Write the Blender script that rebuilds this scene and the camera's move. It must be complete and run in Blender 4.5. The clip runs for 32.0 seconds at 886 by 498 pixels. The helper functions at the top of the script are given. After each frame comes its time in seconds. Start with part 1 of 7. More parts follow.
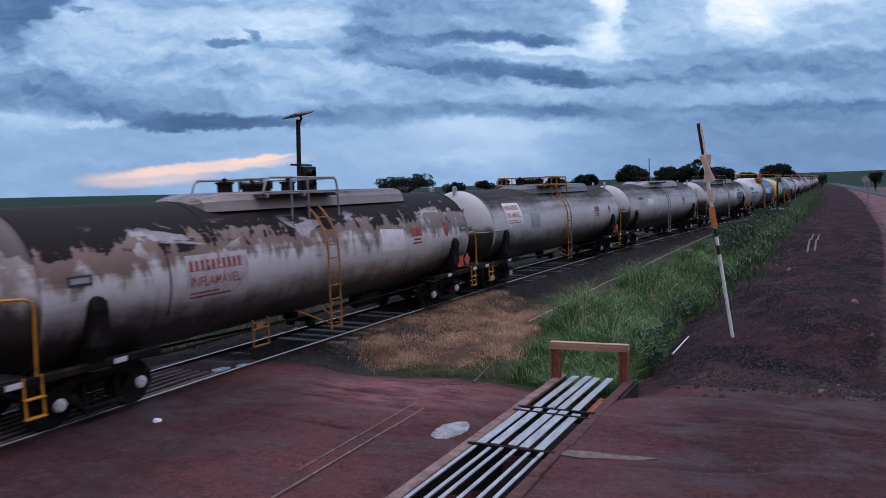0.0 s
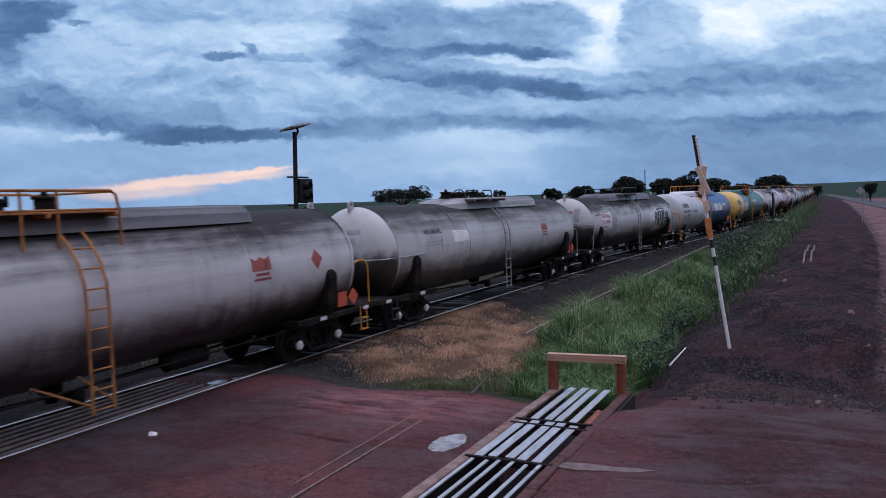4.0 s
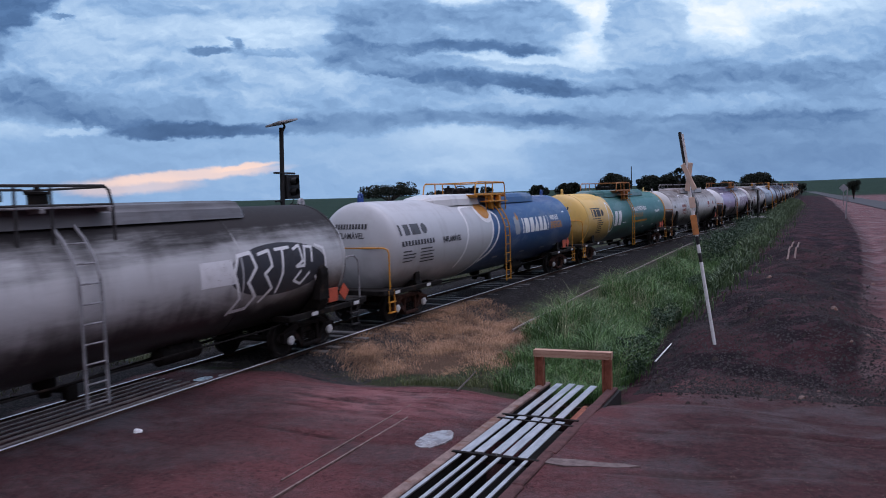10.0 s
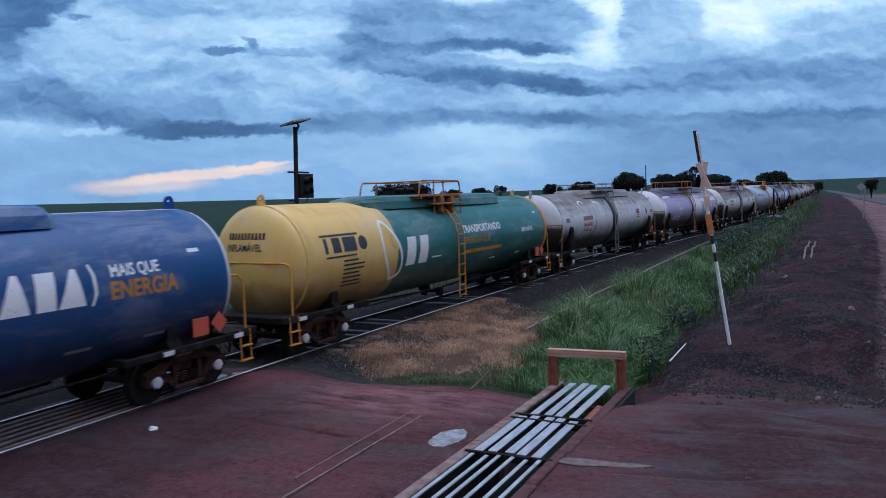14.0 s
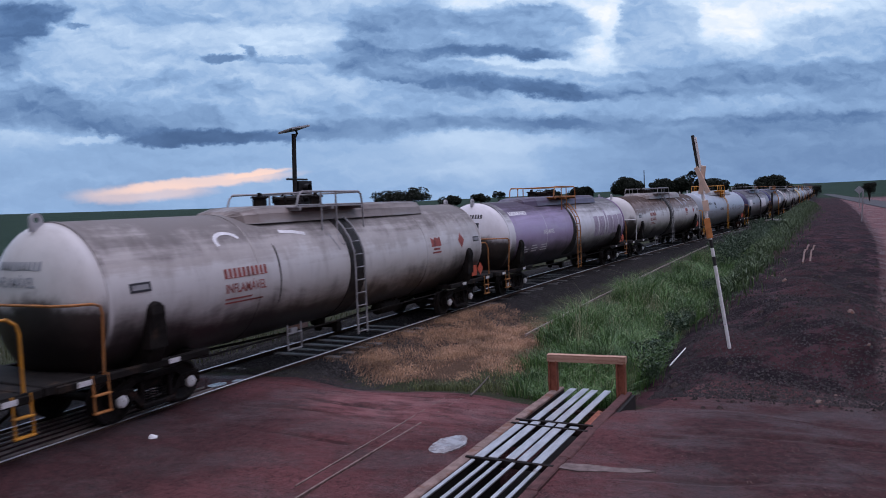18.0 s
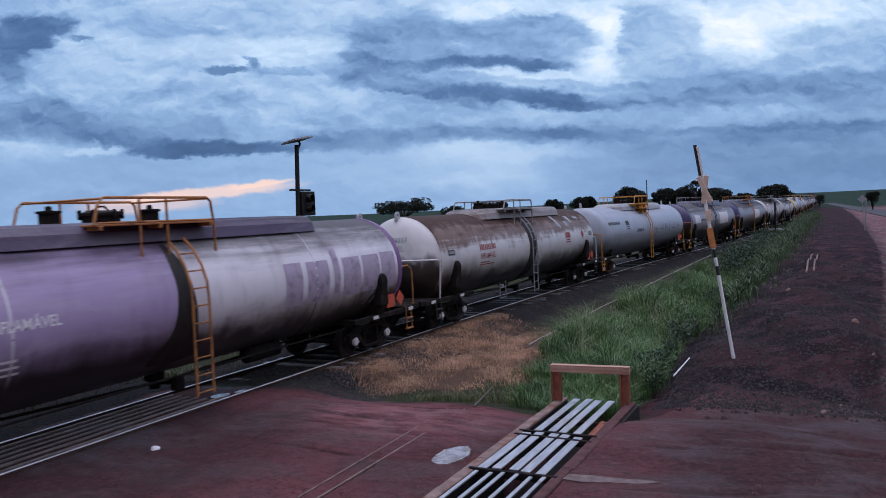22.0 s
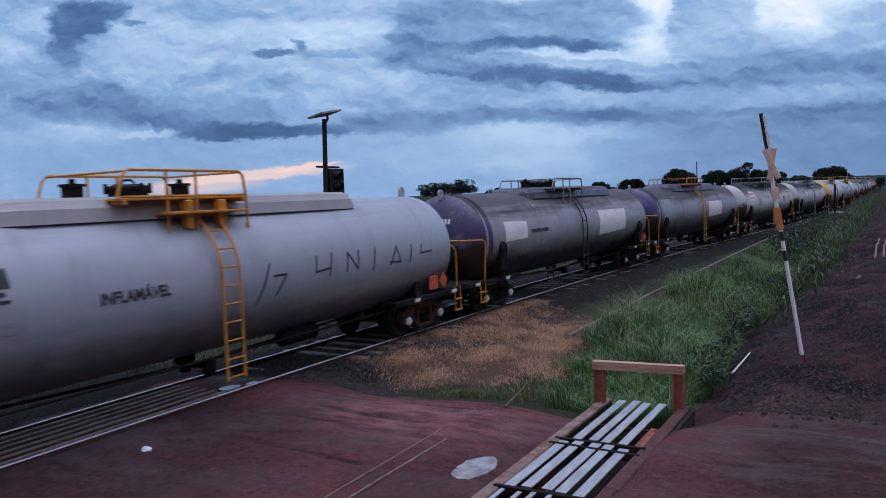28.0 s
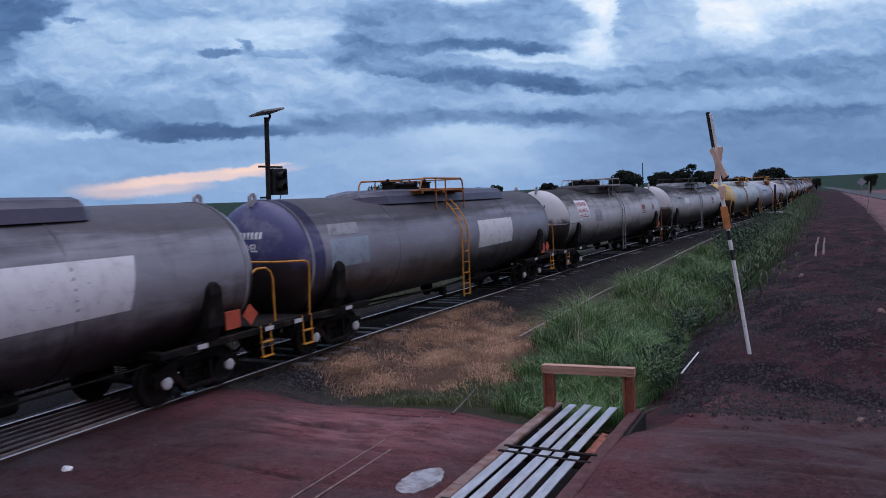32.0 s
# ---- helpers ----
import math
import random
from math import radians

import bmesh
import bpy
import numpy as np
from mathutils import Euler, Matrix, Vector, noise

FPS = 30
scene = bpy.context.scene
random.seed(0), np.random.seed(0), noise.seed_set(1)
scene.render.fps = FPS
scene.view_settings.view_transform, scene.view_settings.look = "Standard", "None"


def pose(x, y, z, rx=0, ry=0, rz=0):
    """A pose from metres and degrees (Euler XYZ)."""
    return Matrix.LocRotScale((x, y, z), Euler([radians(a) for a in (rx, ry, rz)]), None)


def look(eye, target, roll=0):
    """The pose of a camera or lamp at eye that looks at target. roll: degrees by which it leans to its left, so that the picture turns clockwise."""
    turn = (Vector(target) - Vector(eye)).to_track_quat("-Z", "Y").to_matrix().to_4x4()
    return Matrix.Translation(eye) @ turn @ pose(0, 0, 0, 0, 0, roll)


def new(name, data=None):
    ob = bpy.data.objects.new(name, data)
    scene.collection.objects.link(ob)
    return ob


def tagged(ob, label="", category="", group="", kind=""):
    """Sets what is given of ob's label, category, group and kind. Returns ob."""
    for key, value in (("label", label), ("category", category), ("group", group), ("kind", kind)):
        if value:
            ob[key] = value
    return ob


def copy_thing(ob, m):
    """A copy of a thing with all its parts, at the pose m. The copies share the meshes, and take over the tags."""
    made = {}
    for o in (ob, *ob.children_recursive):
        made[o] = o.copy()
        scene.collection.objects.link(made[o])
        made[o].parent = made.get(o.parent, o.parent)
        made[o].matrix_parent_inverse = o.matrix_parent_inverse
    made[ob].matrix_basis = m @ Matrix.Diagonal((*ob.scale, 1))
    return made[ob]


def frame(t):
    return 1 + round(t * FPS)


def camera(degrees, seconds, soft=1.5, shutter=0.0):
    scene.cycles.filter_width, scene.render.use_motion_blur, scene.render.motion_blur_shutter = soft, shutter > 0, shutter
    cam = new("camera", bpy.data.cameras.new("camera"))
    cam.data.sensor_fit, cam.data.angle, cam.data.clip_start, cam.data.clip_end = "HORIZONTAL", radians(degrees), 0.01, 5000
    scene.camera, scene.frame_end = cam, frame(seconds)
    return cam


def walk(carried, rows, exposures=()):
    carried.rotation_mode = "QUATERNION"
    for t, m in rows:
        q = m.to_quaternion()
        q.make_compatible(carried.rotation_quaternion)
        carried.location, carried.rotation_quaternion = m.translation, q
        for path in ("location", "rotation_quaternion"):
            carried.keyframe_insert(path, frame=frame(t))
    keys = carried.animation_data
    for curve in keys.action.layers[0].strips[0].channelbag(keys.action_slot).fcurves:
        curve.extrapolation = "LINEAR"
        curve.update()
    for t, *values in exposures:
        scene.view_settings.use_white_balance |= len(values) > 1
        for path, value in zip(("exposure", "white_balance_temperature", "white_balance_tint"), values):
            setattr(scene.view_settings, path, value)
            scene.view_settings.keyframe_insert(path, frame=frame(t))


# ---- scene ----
# ---------------------------------------------------------------- camera and its path
cam = camera(61.4, 32.0, soft=0.95, shutter=0.35)
PATH = [
    (0, 0, 0, 3.694, 85.46, 1.96, 25.511),
    (0.5, 0, 0, 3.694, 85.665, 2.093, 25.423),
    (1, 0, 0, 3.694, 85.879, 2.327, 25.477),
    (1.5, 0, 0, 3.694, 86.172, 2.208, 25.37),
    (2, 0, 0, 3.694, 86.564, 2.182, 25.09),
    (2.5, 0, 0, 3.694, 86.663, 2.174, 24.803),
    (3, 0, 0, 3.694, 86.591, 2.241, 24.77),
    (3.5, 0, 0, 3.694, 86.515, 2.24, 25.013),
    (5.5, 0, 0, 3.694, 85.685, 1.828, 25.705),
    (6, 0, 0, 3.694, 85.461, 1.857, 25.781),
    (6.5, 0, 0, 3.694, 85.286, 1.826, 26.04),
    (7, 0, 0, 3.694, 85.243, 1.821, 26.37),
    (7.5, 0, 0, 3.694, 85.274, 1.846, 26.475),
    (8, 0, 0, 3.694, 85.196, 2.044, 26.303),
    (8.5, 0, 0, 3.694, 84.953, 2.257, 25.81),
    (9, 0, 0, 3.694, 84.686, 2.626, 24.965),
    (9.5, 0, 0, 3.694, 85.104, 2.488, 24.384),
    (10, 0, 0, 3.694, 86.046, 1.954, 24.261),
    (10.5, 0, 0, 3.694, 86.557, 1.383, 24.192),
    (11, 0, 0, 3.694, 86.712, 1.025, 24.255),
    (11.5, 0, 0, 3.694, 86.768, 1.199, 24.283),
    (12, 0, 0, 3.694, 86.574, 1.473, 24.83),
    (12.5, 0, 0, 3.694, 86.103, 1.656, 25.088),
    (13, 0, 0, 3.694, 86.056, 1.772, 25.136),
    (13.5, 0, 0, 3.694, 86.109, 1.896, 25.381),
    (14, 0, 0, 3.694, 86.009, 1.967, 25.287),
    (14.5, 0, 0, 3.694, 86.058, 2.074, 25.179),
    (16.5, 0, 0, 3.694, 86.332, 2.327, 25.077),
    (17, 0, 0, 3.694, 86.371, 2.361, 25.199),
    (17.5, 0, 0, 3.694, 86.368, 2.334, 25.261),
    (18, 0, 0, 3.694, 86.465, 2.359, 25.192),
    (18.5, 0, 0, 3.694, 86.785, 2.373, 25.241),
    (19, 0, 0, 3.694, 87.011, 2.283, 25.313),
    (19.5, 0, 0, 3.694, 87.173, 2.26, 25.348),
    (20, 0, 0, 3.694, 87.245, 2.21, 25.317),
    (20.5, 0, 0, 3.694, 87.173, 2.307, 25.226),
    (21, 0, 0, 3.694, 87.159, 2.378, 25.244),
    (21.5, 0, 0, 3.694, 87.201, 2.542, 25.334),
    (22, 0, 0, 3.694, 87.26, 2.506, 25.398),
    (22.5, 0, 0, 3.694, 87.175, 2.372, 25.463),
    (23, 0, 0, 3.694, 87.034, 2.4, 25.508),
    (23.5, 0, 0, 3.694, 86.836, 2.425, 25.664),
    (24, 0, 0, 3.694, 86.696, 2.486, 26.141),
    (24.5, 0, 0, 3.694, 86.695, 2.38, 26.321),
    (25, 0, 0, 3.694, 86.995, 2.159, 26.25),
    (25.5, 0, 0, 3.694, 86.751, 1.899, 26.497),
    (27.5, -0.245, 0.854, 3.622, 86.147, 2.119, 28.166),
    (28, -0.46, 1.601, 3.56, 86.065, 2.34, 28.833),
    (28.5, -0.596, 2.076, 3.52, 85.935, 2.231, 28.145),
    (29, -0.591, 2.059, 3.522, 85.933, 2.147, 26.269),
    (29.5, -0.59, 2.054, 3.522, 86.082, 2.325, 25.488),
    (30, -0.595, 2.074, 3.52, 86.28, 2.493, 24.978),
    (30.5, -0.595, 2.073, 3.52, 86.214, 2.666, 24.819),
    (31, -0.594, 2.068, 3.521, 86.025, 2.723, 24.695),
    (31.5, -0.593, 2.065, 3.521, 85.916, 2.617, 24.731),
    (32, -0.594, 2.069, 3.521, 86.023, 2.504, 25.037),
]
# the white balance drifts cooler while the coloured wagons pass
EXPOSURES = [(0, 0.06, 6650, 13), (9.5, 0.06, 6650, 13), (12, 0.06, 6450, 11), (13, 0.06, 6200, 8), (14, 0.06, 5950, 4), (15, 0.06, 5950, 4), (17, 0.06, 6550, 12), (18, 0.06, 6800, 16), (20, 0.06, 6600, 14), (26, 0.06, 6600, 14), (28, -0.04, 6450, 14), (32, -0.04, 6550, 15)]
walk(cam, [(row[0], pose(*row[1:])) for row in PATH], EXPOSURES)


# ---------------------------------------------------------------- node helpers
class Nodes:
    """A thin layer over a node tree: nodes are made by a call and joined by passing sockets."""

    def __init__(self, tree):
        self.tree = tree
        tree.nodes.clear()

    def add(self, kind, *values, operation="", clamp=False, smooth=False, blend=""):
        node = self.tree.nodes.new(kind)
        if operation:
            node.operation = operation
        if clamp:
            node.use_clamp = True
        if smooth:
            node.interpolation_type = "SMOOTHSTEP"
        if blend:
            node.data_type, node.blend_type = "RGBA", blend
        for socket, value in zip(node.inputs, values):
            self.give(socket, value)
        return node

    def give(self, socket, value):
        if value is None:
            return
        if isinstance(value, bpy.types.NodeSocket):
            self.tree.links.new(value, socket)
        else:
            socket.default_value = value

    def math(self, op, a, b=None, c=None, clamp=False):
        return self.add("ShaderNodeMath", a, b, c, operation=op, clamp=clamp).outputs[0]

    def vec(self, op, a, b=None):
        node = self.add("ShaderNodeVectorMath", a, b, operation=op)
        return node.outputs["Value"] if op in ("DOT_PRODUCT", "LENGTH") else node.outputs[0]

    def step(self, value, lo, hi, a=0.0, b=1.0):
        return self.add("ShaderNodeMapRange", value, lo, hi, a, b, smooth=True).outputs[0]

    def noise(self, where, scale, detail=4.0, rough=0.55, distort=0.0):
        node = self.add("ShaderNodeTexNoise")
        for key, value in (("Vector", where), ("Scale", scale), ("Detail", detail), ("Roughness", rough), ("Distortion", distort)):
            self.give(node.inputs[key], value)
        return node.outputs[0]

    def mapped(self, where, scale=(1, 1, 1), place=(0, 0, 0), turn=(0, 0, 0)):
        node = self.add("ShaderNodeMapping")
        for key, value in (("Vector", where), ("Location", place), ("Rotation", turn), ("Scale", scale)):
            self.give(node.inputs[key], value)
        return node.outputs[0]

    def mix(self, factor, a, b, blend="MIX"):
        node = self.add("ShaderNodeMix", blend=blend)
        for key, value in ((0, factor), (6, a), (7, b)):
            self.give(node.inputs[key], value)
        return node.outputs[2]

    def ramp(self, factor, stops):
        node = self.add("ShaderNodeValToRGB", factor)
        elements = node.color_ramp.elements
        while len(elements) < len(stops):
            elements.new(0.5)
        for element, (at, colour) in zip(elements, stops):
            element.position, element.color = at, colour
        return node.outputs[0]


def lin(r, g, b):
    """Linear colour from eight-bit sRGB values."""
    return tuple(((c / 255 + 0.055) / 1.055) ** 2.4 if c > 10 else c / 255 / 12.92 for c in (r, g, b)) + (1.0,)


# ---------------------------------------------------------------- sky and light
RIGHT, UP, AHEAD = (0.9049, 0.4246, -0.0309), (-0.0013, 0.0754, 0.9972), (-0.4257, 0.9023, -0.0687)
# the sky's masses, back to front: bearing and height as tangents from the middle of the clouded quarter,
# half width, rise, fall, tilt in degrees, lightness, softness of the edge, cover
GROUNDS = [
    (-0.367, 0.304, 0.250, 0.0530, 0.0455, 0, 0.72, 0.70, 0.80), (-0.268, 0.236, 0.174, 0.0303, 0.0303, 0, 0.68, 0.70, 0.80), (-0.495, 0.243, 0.167, 0.0530, 0.0530, 0, 0.52, 0.70, 0.80),
    (0.444, 0.304, 0.152, 0.0568, 0.0379, 0, 0.93, 0.60, 0.95), (0.220, 0.289, 0.045, 0.0682, 0.0455, 0, 0.92, 0.60, 0.90), (0.111, 0.334, 0.129, 0.0303, 0.0152, 0, 0.86, 0.60, 0.80),
    (0.073, 0.122, 0.129, 0.0530, 0.0682, 0, 0.66, 0.60, 0.85), (-0.124, 0.114, 0.144, 0.0455, 0.0455, 0, 0.58, 0.60, 0.80), (-0.427, 0.133, 0.273, 0.0341, 0.0341, 0, 0.47, 0.60, 0.80),
    (0.452, 0.141, 0.250, 0.0568, 0.0833, 0, 0.31, 0.50, 0.85), (0.255, 0.148, 0.091, 0.0303, 0.0455, 0, 0.42, 0.70, 0.60), (-0.548, 0.171, 0.144, 0.0121, 0.0197, 4, 0.60, 0.50, 0.80),
    (0.353, 0.084, 0.318, 0.0227, 0.0303, 0, 0.40, 0.70, 0.70), (-0.367, 0.080, 0.318, 0.0227, 0.0303, 0, 0.50, 0.70, 0.60),
]
BANKS = [
    (-0.503, 0.190, 0.197, 0.0303, 0.0197, -4, 0.34, 0.35, 0.85), (-0.579, 0.236, 0.068, 0.0455, 0.0455, 0, 0.36, 0.50, 0.70), (-0.314, 0.331, 0.136, 0.0227, 0.0258, 0, 0.50, 0.50, 0.70),
    (0.391, 0.223, 0.220, 0.0182, 0.0152, 3, 0.32, 0.45, 0.85), (0.588, 0.258, 0.083, 0.0379, 0.0341, 10, 0.36, 0.45, 0.85), (0.512, 0.270, 0.083, 0.0417, 0.0303, 0, 0.55, 0.30, 0.85),
    (0.065, 0.177, 0.197, 0.0091, 0.0114, 0, 0.34, 0.40, 0.85), (-0.094, 0.170, 0.121, 0.0121, 0.0136, 1, 0.33, 0.40, 0.80), (0.421, 0.179, 0.182, 0.0053, 0.0068, 1, 0.22, 0.50, 0.60),
    (-0.276, 0.223, 0.058, 0.0121, 0.0136, 0, 0.44, 0.40, 0.70), (0.353, 0.243, 0.152, 0.0091, 0.0076, 2, 0.40, 0.60, 0.60), (-0.480, 0.093, 0.068, 0.0136, 0.0227, 0, 0.42, 0.35, 0.70),
    (-0.439, 0.084, 0.038, 0.0167, 0.0197, 0, 0.40, 0.30, 0.60), (-0.139, 0.088, 0.068, 0.0167, 0.0227, 0, 0.50, 0.40, 0.50),
]
HEAPS = [
    (0.285, 0.296, 0.061, 0.0470, 0.0424, 0, 0.56, 0.14, 0.90), (0.255, 0.319, 0.027, 0.0303, 0.0303, 0, 0.52, 0.16, 0.80), (0.327, 0.311, 0.021, 0.0258, 0.0227, 0, 0.60, 0.16, 0.80),
    (0.308, 0.262, 0.045, 0.0152, 0.0182, 0, 0.62, 0.40, 0.70), (0.035, 0.299, 0.163, 0.0318, 0.0333, 0, 0.40, 0.14, 0.92), (-0.048, 0.317, 0.068, 0.0258, 0.0227, 0, 0.46, 0.14, 0.85),
    (0.118, 0.317, 0.072, 0.0227, 0.0227, 0, 0.44, 0.14, 0.85), (-0.112, 0.289, 0.032, 0.0273, 0.0258, 0, 0.34, 0.14, 0.85), (0.171, 0.296, 0.030, 0.0182, 0.0227, 0, 0.50, 0.18, 0.80),
    (-0.011, 0.289, 0.045, 0.0136, 0.0136, 0, 0.54, 0.40, 0.50), (-0.477, 0.243, 0.042, 0.0258, 0.0303, 0, 0.60, 0.20, 0.70), (-0.530, 0.255, 0.030, 0.0197, 0.0227, 0, 0.55, 0.20, 0.60),
    (-0.405, 0.262, 0.038, 0.0167, 0.0197, 0, 0.63, 0.25, 0.60),
]
UNDERSIDES = [
    (-0.571, 0.317, 0.038, 0.0303, 0.0303, 0, 0.12, 0.20, 0.90), (-0.529, 0.328, 0.026, 0.0152, 0.0121, 0, 0.16, 0.30, 0.80), (-0.586, 0.275, 0.018, 0.0303, 0.0303, 0, 0.24, 0.40, 0.80),
    (-0.071, 0.249, 0.083, 0.0152, 0.0212, -9, 0.26, 0.30, 0.85), (0.073, 0.269, 0.091, 0.0098, 0.0098, -2, 0.19, 0.28, 0.90), (-0.064, 0.269, 0.068, 0.0076, 0.0076, 0, 0.30, 0.40, 0.70),
    (0.111, 0.221, 0.125, 0.0129, 0.0091, -5, 0.19, 0.28, 0.92), (-0.018, 0.227, 0.091, 0.0076, 0.0091, -6, 0.28, 0.35, 0.80), (-0.314, 0.160, 0.125, 0.0121, 0.0091, -1, 0.12, 0.25, 0.95),
    (-0.458, 0.179, 0.072, 0.0136, 0.0091, -10, 0.26, 0.30, 0.80), (-0.170, 0.166, 0.053, 0.0076, 0.0091, 3, 0.26, 0.40, 0.70), (-0.291, 0.263, 0.029, 0.0061, 0.0053, 0, 0.24, 0.25, 0.85),
    (-0.261, 0.272, 0.013, 0.0068, 0.0053, -28, 0.24, 0.25, 0.85), (-0.215, 0.264, 0.045, 0.0045, 0.0061, 0, 0.40, 0.30, 0.75), (-0.495, 0.314, 0.018, 0.0038, 0.0038, 0, 0.22, 0.30, 0.70),
    (0.171, 0.175, 0.076, 0.0045, 0.0068, -3, 0.26, 0.40, 0.60), (0.542, 0.245, 0.053, 0.0121, 0.0121, 0, 0.33, 0.40, 0.70),
]
RIMS = [
    (0.148, 0.252, 0.114, 0.0068, 0.0053, -4, 0.74, 0.40, 0.85), (-0.079, 0.228, 0.053, 0.0045, 0.0045, -6, 0.62, 0.50, 0.70), (0.088, 0.201, 0.129, 0.0045, 0.0068, 0, 0.55, 0.50, 0.80),
    (0.452, 0.201, 0.182, 0.0061, 0.0061, 2, 0.47, 0.50, 0.70), (0.228, 0.311, 0.011, 0.0303, 0.0227, 0, 0.95, 0.40, 0.80), (-0.230, 0.287, 0.083, 0.0152, 0.0106, 0, 0.78, 0.50, 0.60),
    (-0.480, 0.284, 0.068, 0.0167, 0.0152, 0, 0.68, 0.40, 0.60), (-0.473, 0.161, 0.041, 0.0045, 0.0061, 3, 0.70, 0.40, 0.70), (0.058, 0.152, 0.091, 0.0106, 0.0121, 0, 0.70, 0.60, 0.60),
]
world = bpy.data.worlds.new("dusk_sky")
scene.world = world
world.use_nodes = True
n = Nodes(world.node_tree)
way = n.add("ShaderNodeTexCoord").outputs["Generated"]
ahead = n.math("MAXIMUM", n.vec("DOT_PRODUCT", way, AHEAD), 0.12)
across = n.math("DIVIDE", n.vec("DOT_PRODUCT", way, RIGHT), ahead)
above = n.math("DIVIDE", n.vec("DOT_PRODUCT", way, UP), ahead)
plane = n.add("ShaderNodeCombineXYZ", across, above, 0.0).outputs[0]
# ragged edges: the plane is bent by three scales of noise
shifts = []
for wide, scale, detail, ax, ay in ((2.2, 11.0, 7.0, 0.066, 0.030), (1.5, 40.0, 6.0, 0.030, 0.020), (1.3, 110.0, 4.0, 0.008, 0.006)):
    bend = n.add("ShaderNodeTexNoise")
    for key, value in (("Vector", n.mapped(plane, (1.0, wide, 1.0))), ("Scale", scale), ("Detail", detail), ("Roughness", 0.58)):
        n.give(bend.inputs[key], value)
    shifts.append(n.vec("MULTIPLY", n.vec("SUBTRACT", bend.outputs["Color"], (0.5, 0.5, 0.5)), (ax, ay, 0.0)))
shift = n.vec("ADD", shifts[0], shifts[1])
bent = n.vec("ADD", n.vec("ADD", plane, shift), shifts[2])
lift = n.math("MULTIPLY_ADD", n.noise(n.mapped(plane, (1.0, 4.0, 1.0), (3.1, 0.4, 0)), 3.0, 6.0, 0.5), 0.24, 0.38)
for cu, cv, ru, rise, fall, tilt, tone, soft, full in GROUNDS + BANKS + HEAPS + UNDERSIDES + RIMS:
    local = n.vec("SUBTRACT", bent, (cu, cv, 0.0))
    if tilt:
        local = n.mapped(local, turn=(0, 0, -radians(tilt)))
    apart = n.add("ShaderNodeSeparateXYZ", local)
    tall = n.math("MAXIMUM", n.math("MULTIPLY", apart.outputs[1], 1 / rise), n.math("MULTIPLY", apart.outputs[1], -1 / fall))
    away = n.vec("LENGTH", n.add("ShaderNodeCombineXYZ", n.math("MULTIPLY", apart.outputs[0], 1 / ru), tall, 0.0).outputs[0])
    cover = n.math("MULTIPLY", n.step(away, 1.12 + 1.1 * soft, 0.88 - 0.9 * soft), full)
    lift = n.math("MULTIPLY_ADD", cover, n.math("SUBTRACT", tone, lift), lift)
# billows: lighter where they face the sky, darker underneath; thin layers lie across them
calm = n.step(above, 0.13, 0.22, 0.30, 1.0)
for scale, gap, relief, mottle in ((7.0, 0.026, 0.62, 0.16), (22.0, 0.010, 0.34, 0.05)):
    puff = n.mapped(bent, (1.0, 1.9, 1.0), (7.7, 1.3 + scale, 0))
    fine = n.noise(puff, scale, 6.0, 0.50, 0.3)
    over = n.noise(n.vec("ADD", puff, (0.3 * gap, gap, 0.0)), scale, 6.0, 0.50, 0.3)
    lift = n.math("MULTIPLY_ADD", n.math("SUBTRACT", fine, over), n.math("MULTIPLY", calm, relief), lift)
    lift = n.math("MULTIPLY_ADD", n.math("SUBTRACT", fine, 0.5), n.math("MULTIPLY", calm, mottle), lift)
layers = n.noise(n.mapped(bent, (1.0, 8.0, 1.0), (1.7, 5.1, 0)), 4.0, 5.0, 0.45)
lift = n.math("MULTIPLY_ADD", n.math("SUBTRACT", layers, 0.5), 0.10, lift, clamp=True)
cloud = n.ramp(lift, [(0.0, lin(46, 78, 122)), (0.25, lin(84, 120, 167)), (0.50, lin(136, 174, 217)), (0.78, lin(194, 222, 249)), (1.0, lin(236, 247, 255))])
# a rosy streak where the low sun still catches a cloud
low = n.vec("ADD", plane, n.vec("MULTIPLY", n.vec("ADD", shift, shifts[2]), (0.6, 0.5, 0.0)))
for cu, cv, ru, rv, tilt, full in ((-0.330, 0.100, 0.130, 0.0080, 5, 0.75), (-0.405, 0.087, 0.095, 0.0130, 2, 0.50), (-0.250, 0.112, 0.045, 0.0042, 8, 0.85)):
    streak = n.vec("LENGTH", n.mapped(n.mapped(n.vec("SUBTRACT", low, (cu, cv, 0.0)), turn=(0, 0, -radians(tilt))), (1 / ru, 1 / rv, 1.0)))
    cloud = n.mix(n.math("MULTIPLY", n.step(streak, 1.25, 0.55), full), cloud, lin(248, 218, 206))
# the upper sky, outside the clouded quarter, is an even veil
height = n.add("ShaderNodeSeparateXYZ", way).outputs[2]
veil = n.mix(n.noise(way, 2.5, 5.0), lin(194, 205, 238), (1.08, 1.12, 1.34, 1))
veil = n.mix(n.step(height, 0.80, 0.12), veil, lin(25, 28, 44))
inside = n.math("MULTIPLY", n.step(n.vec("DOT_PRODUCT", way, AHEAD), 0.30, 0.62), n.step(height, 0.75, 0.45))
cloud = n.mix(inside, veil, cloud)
sky = n.add("ShaderNodeTexSky")
sky.sky_type, sky.sun_disc, sky.sun_elevation, sky.sun_rotation = "NISHITA", False, radians(4.0), radians(150)
clear = sky.outputs[0]
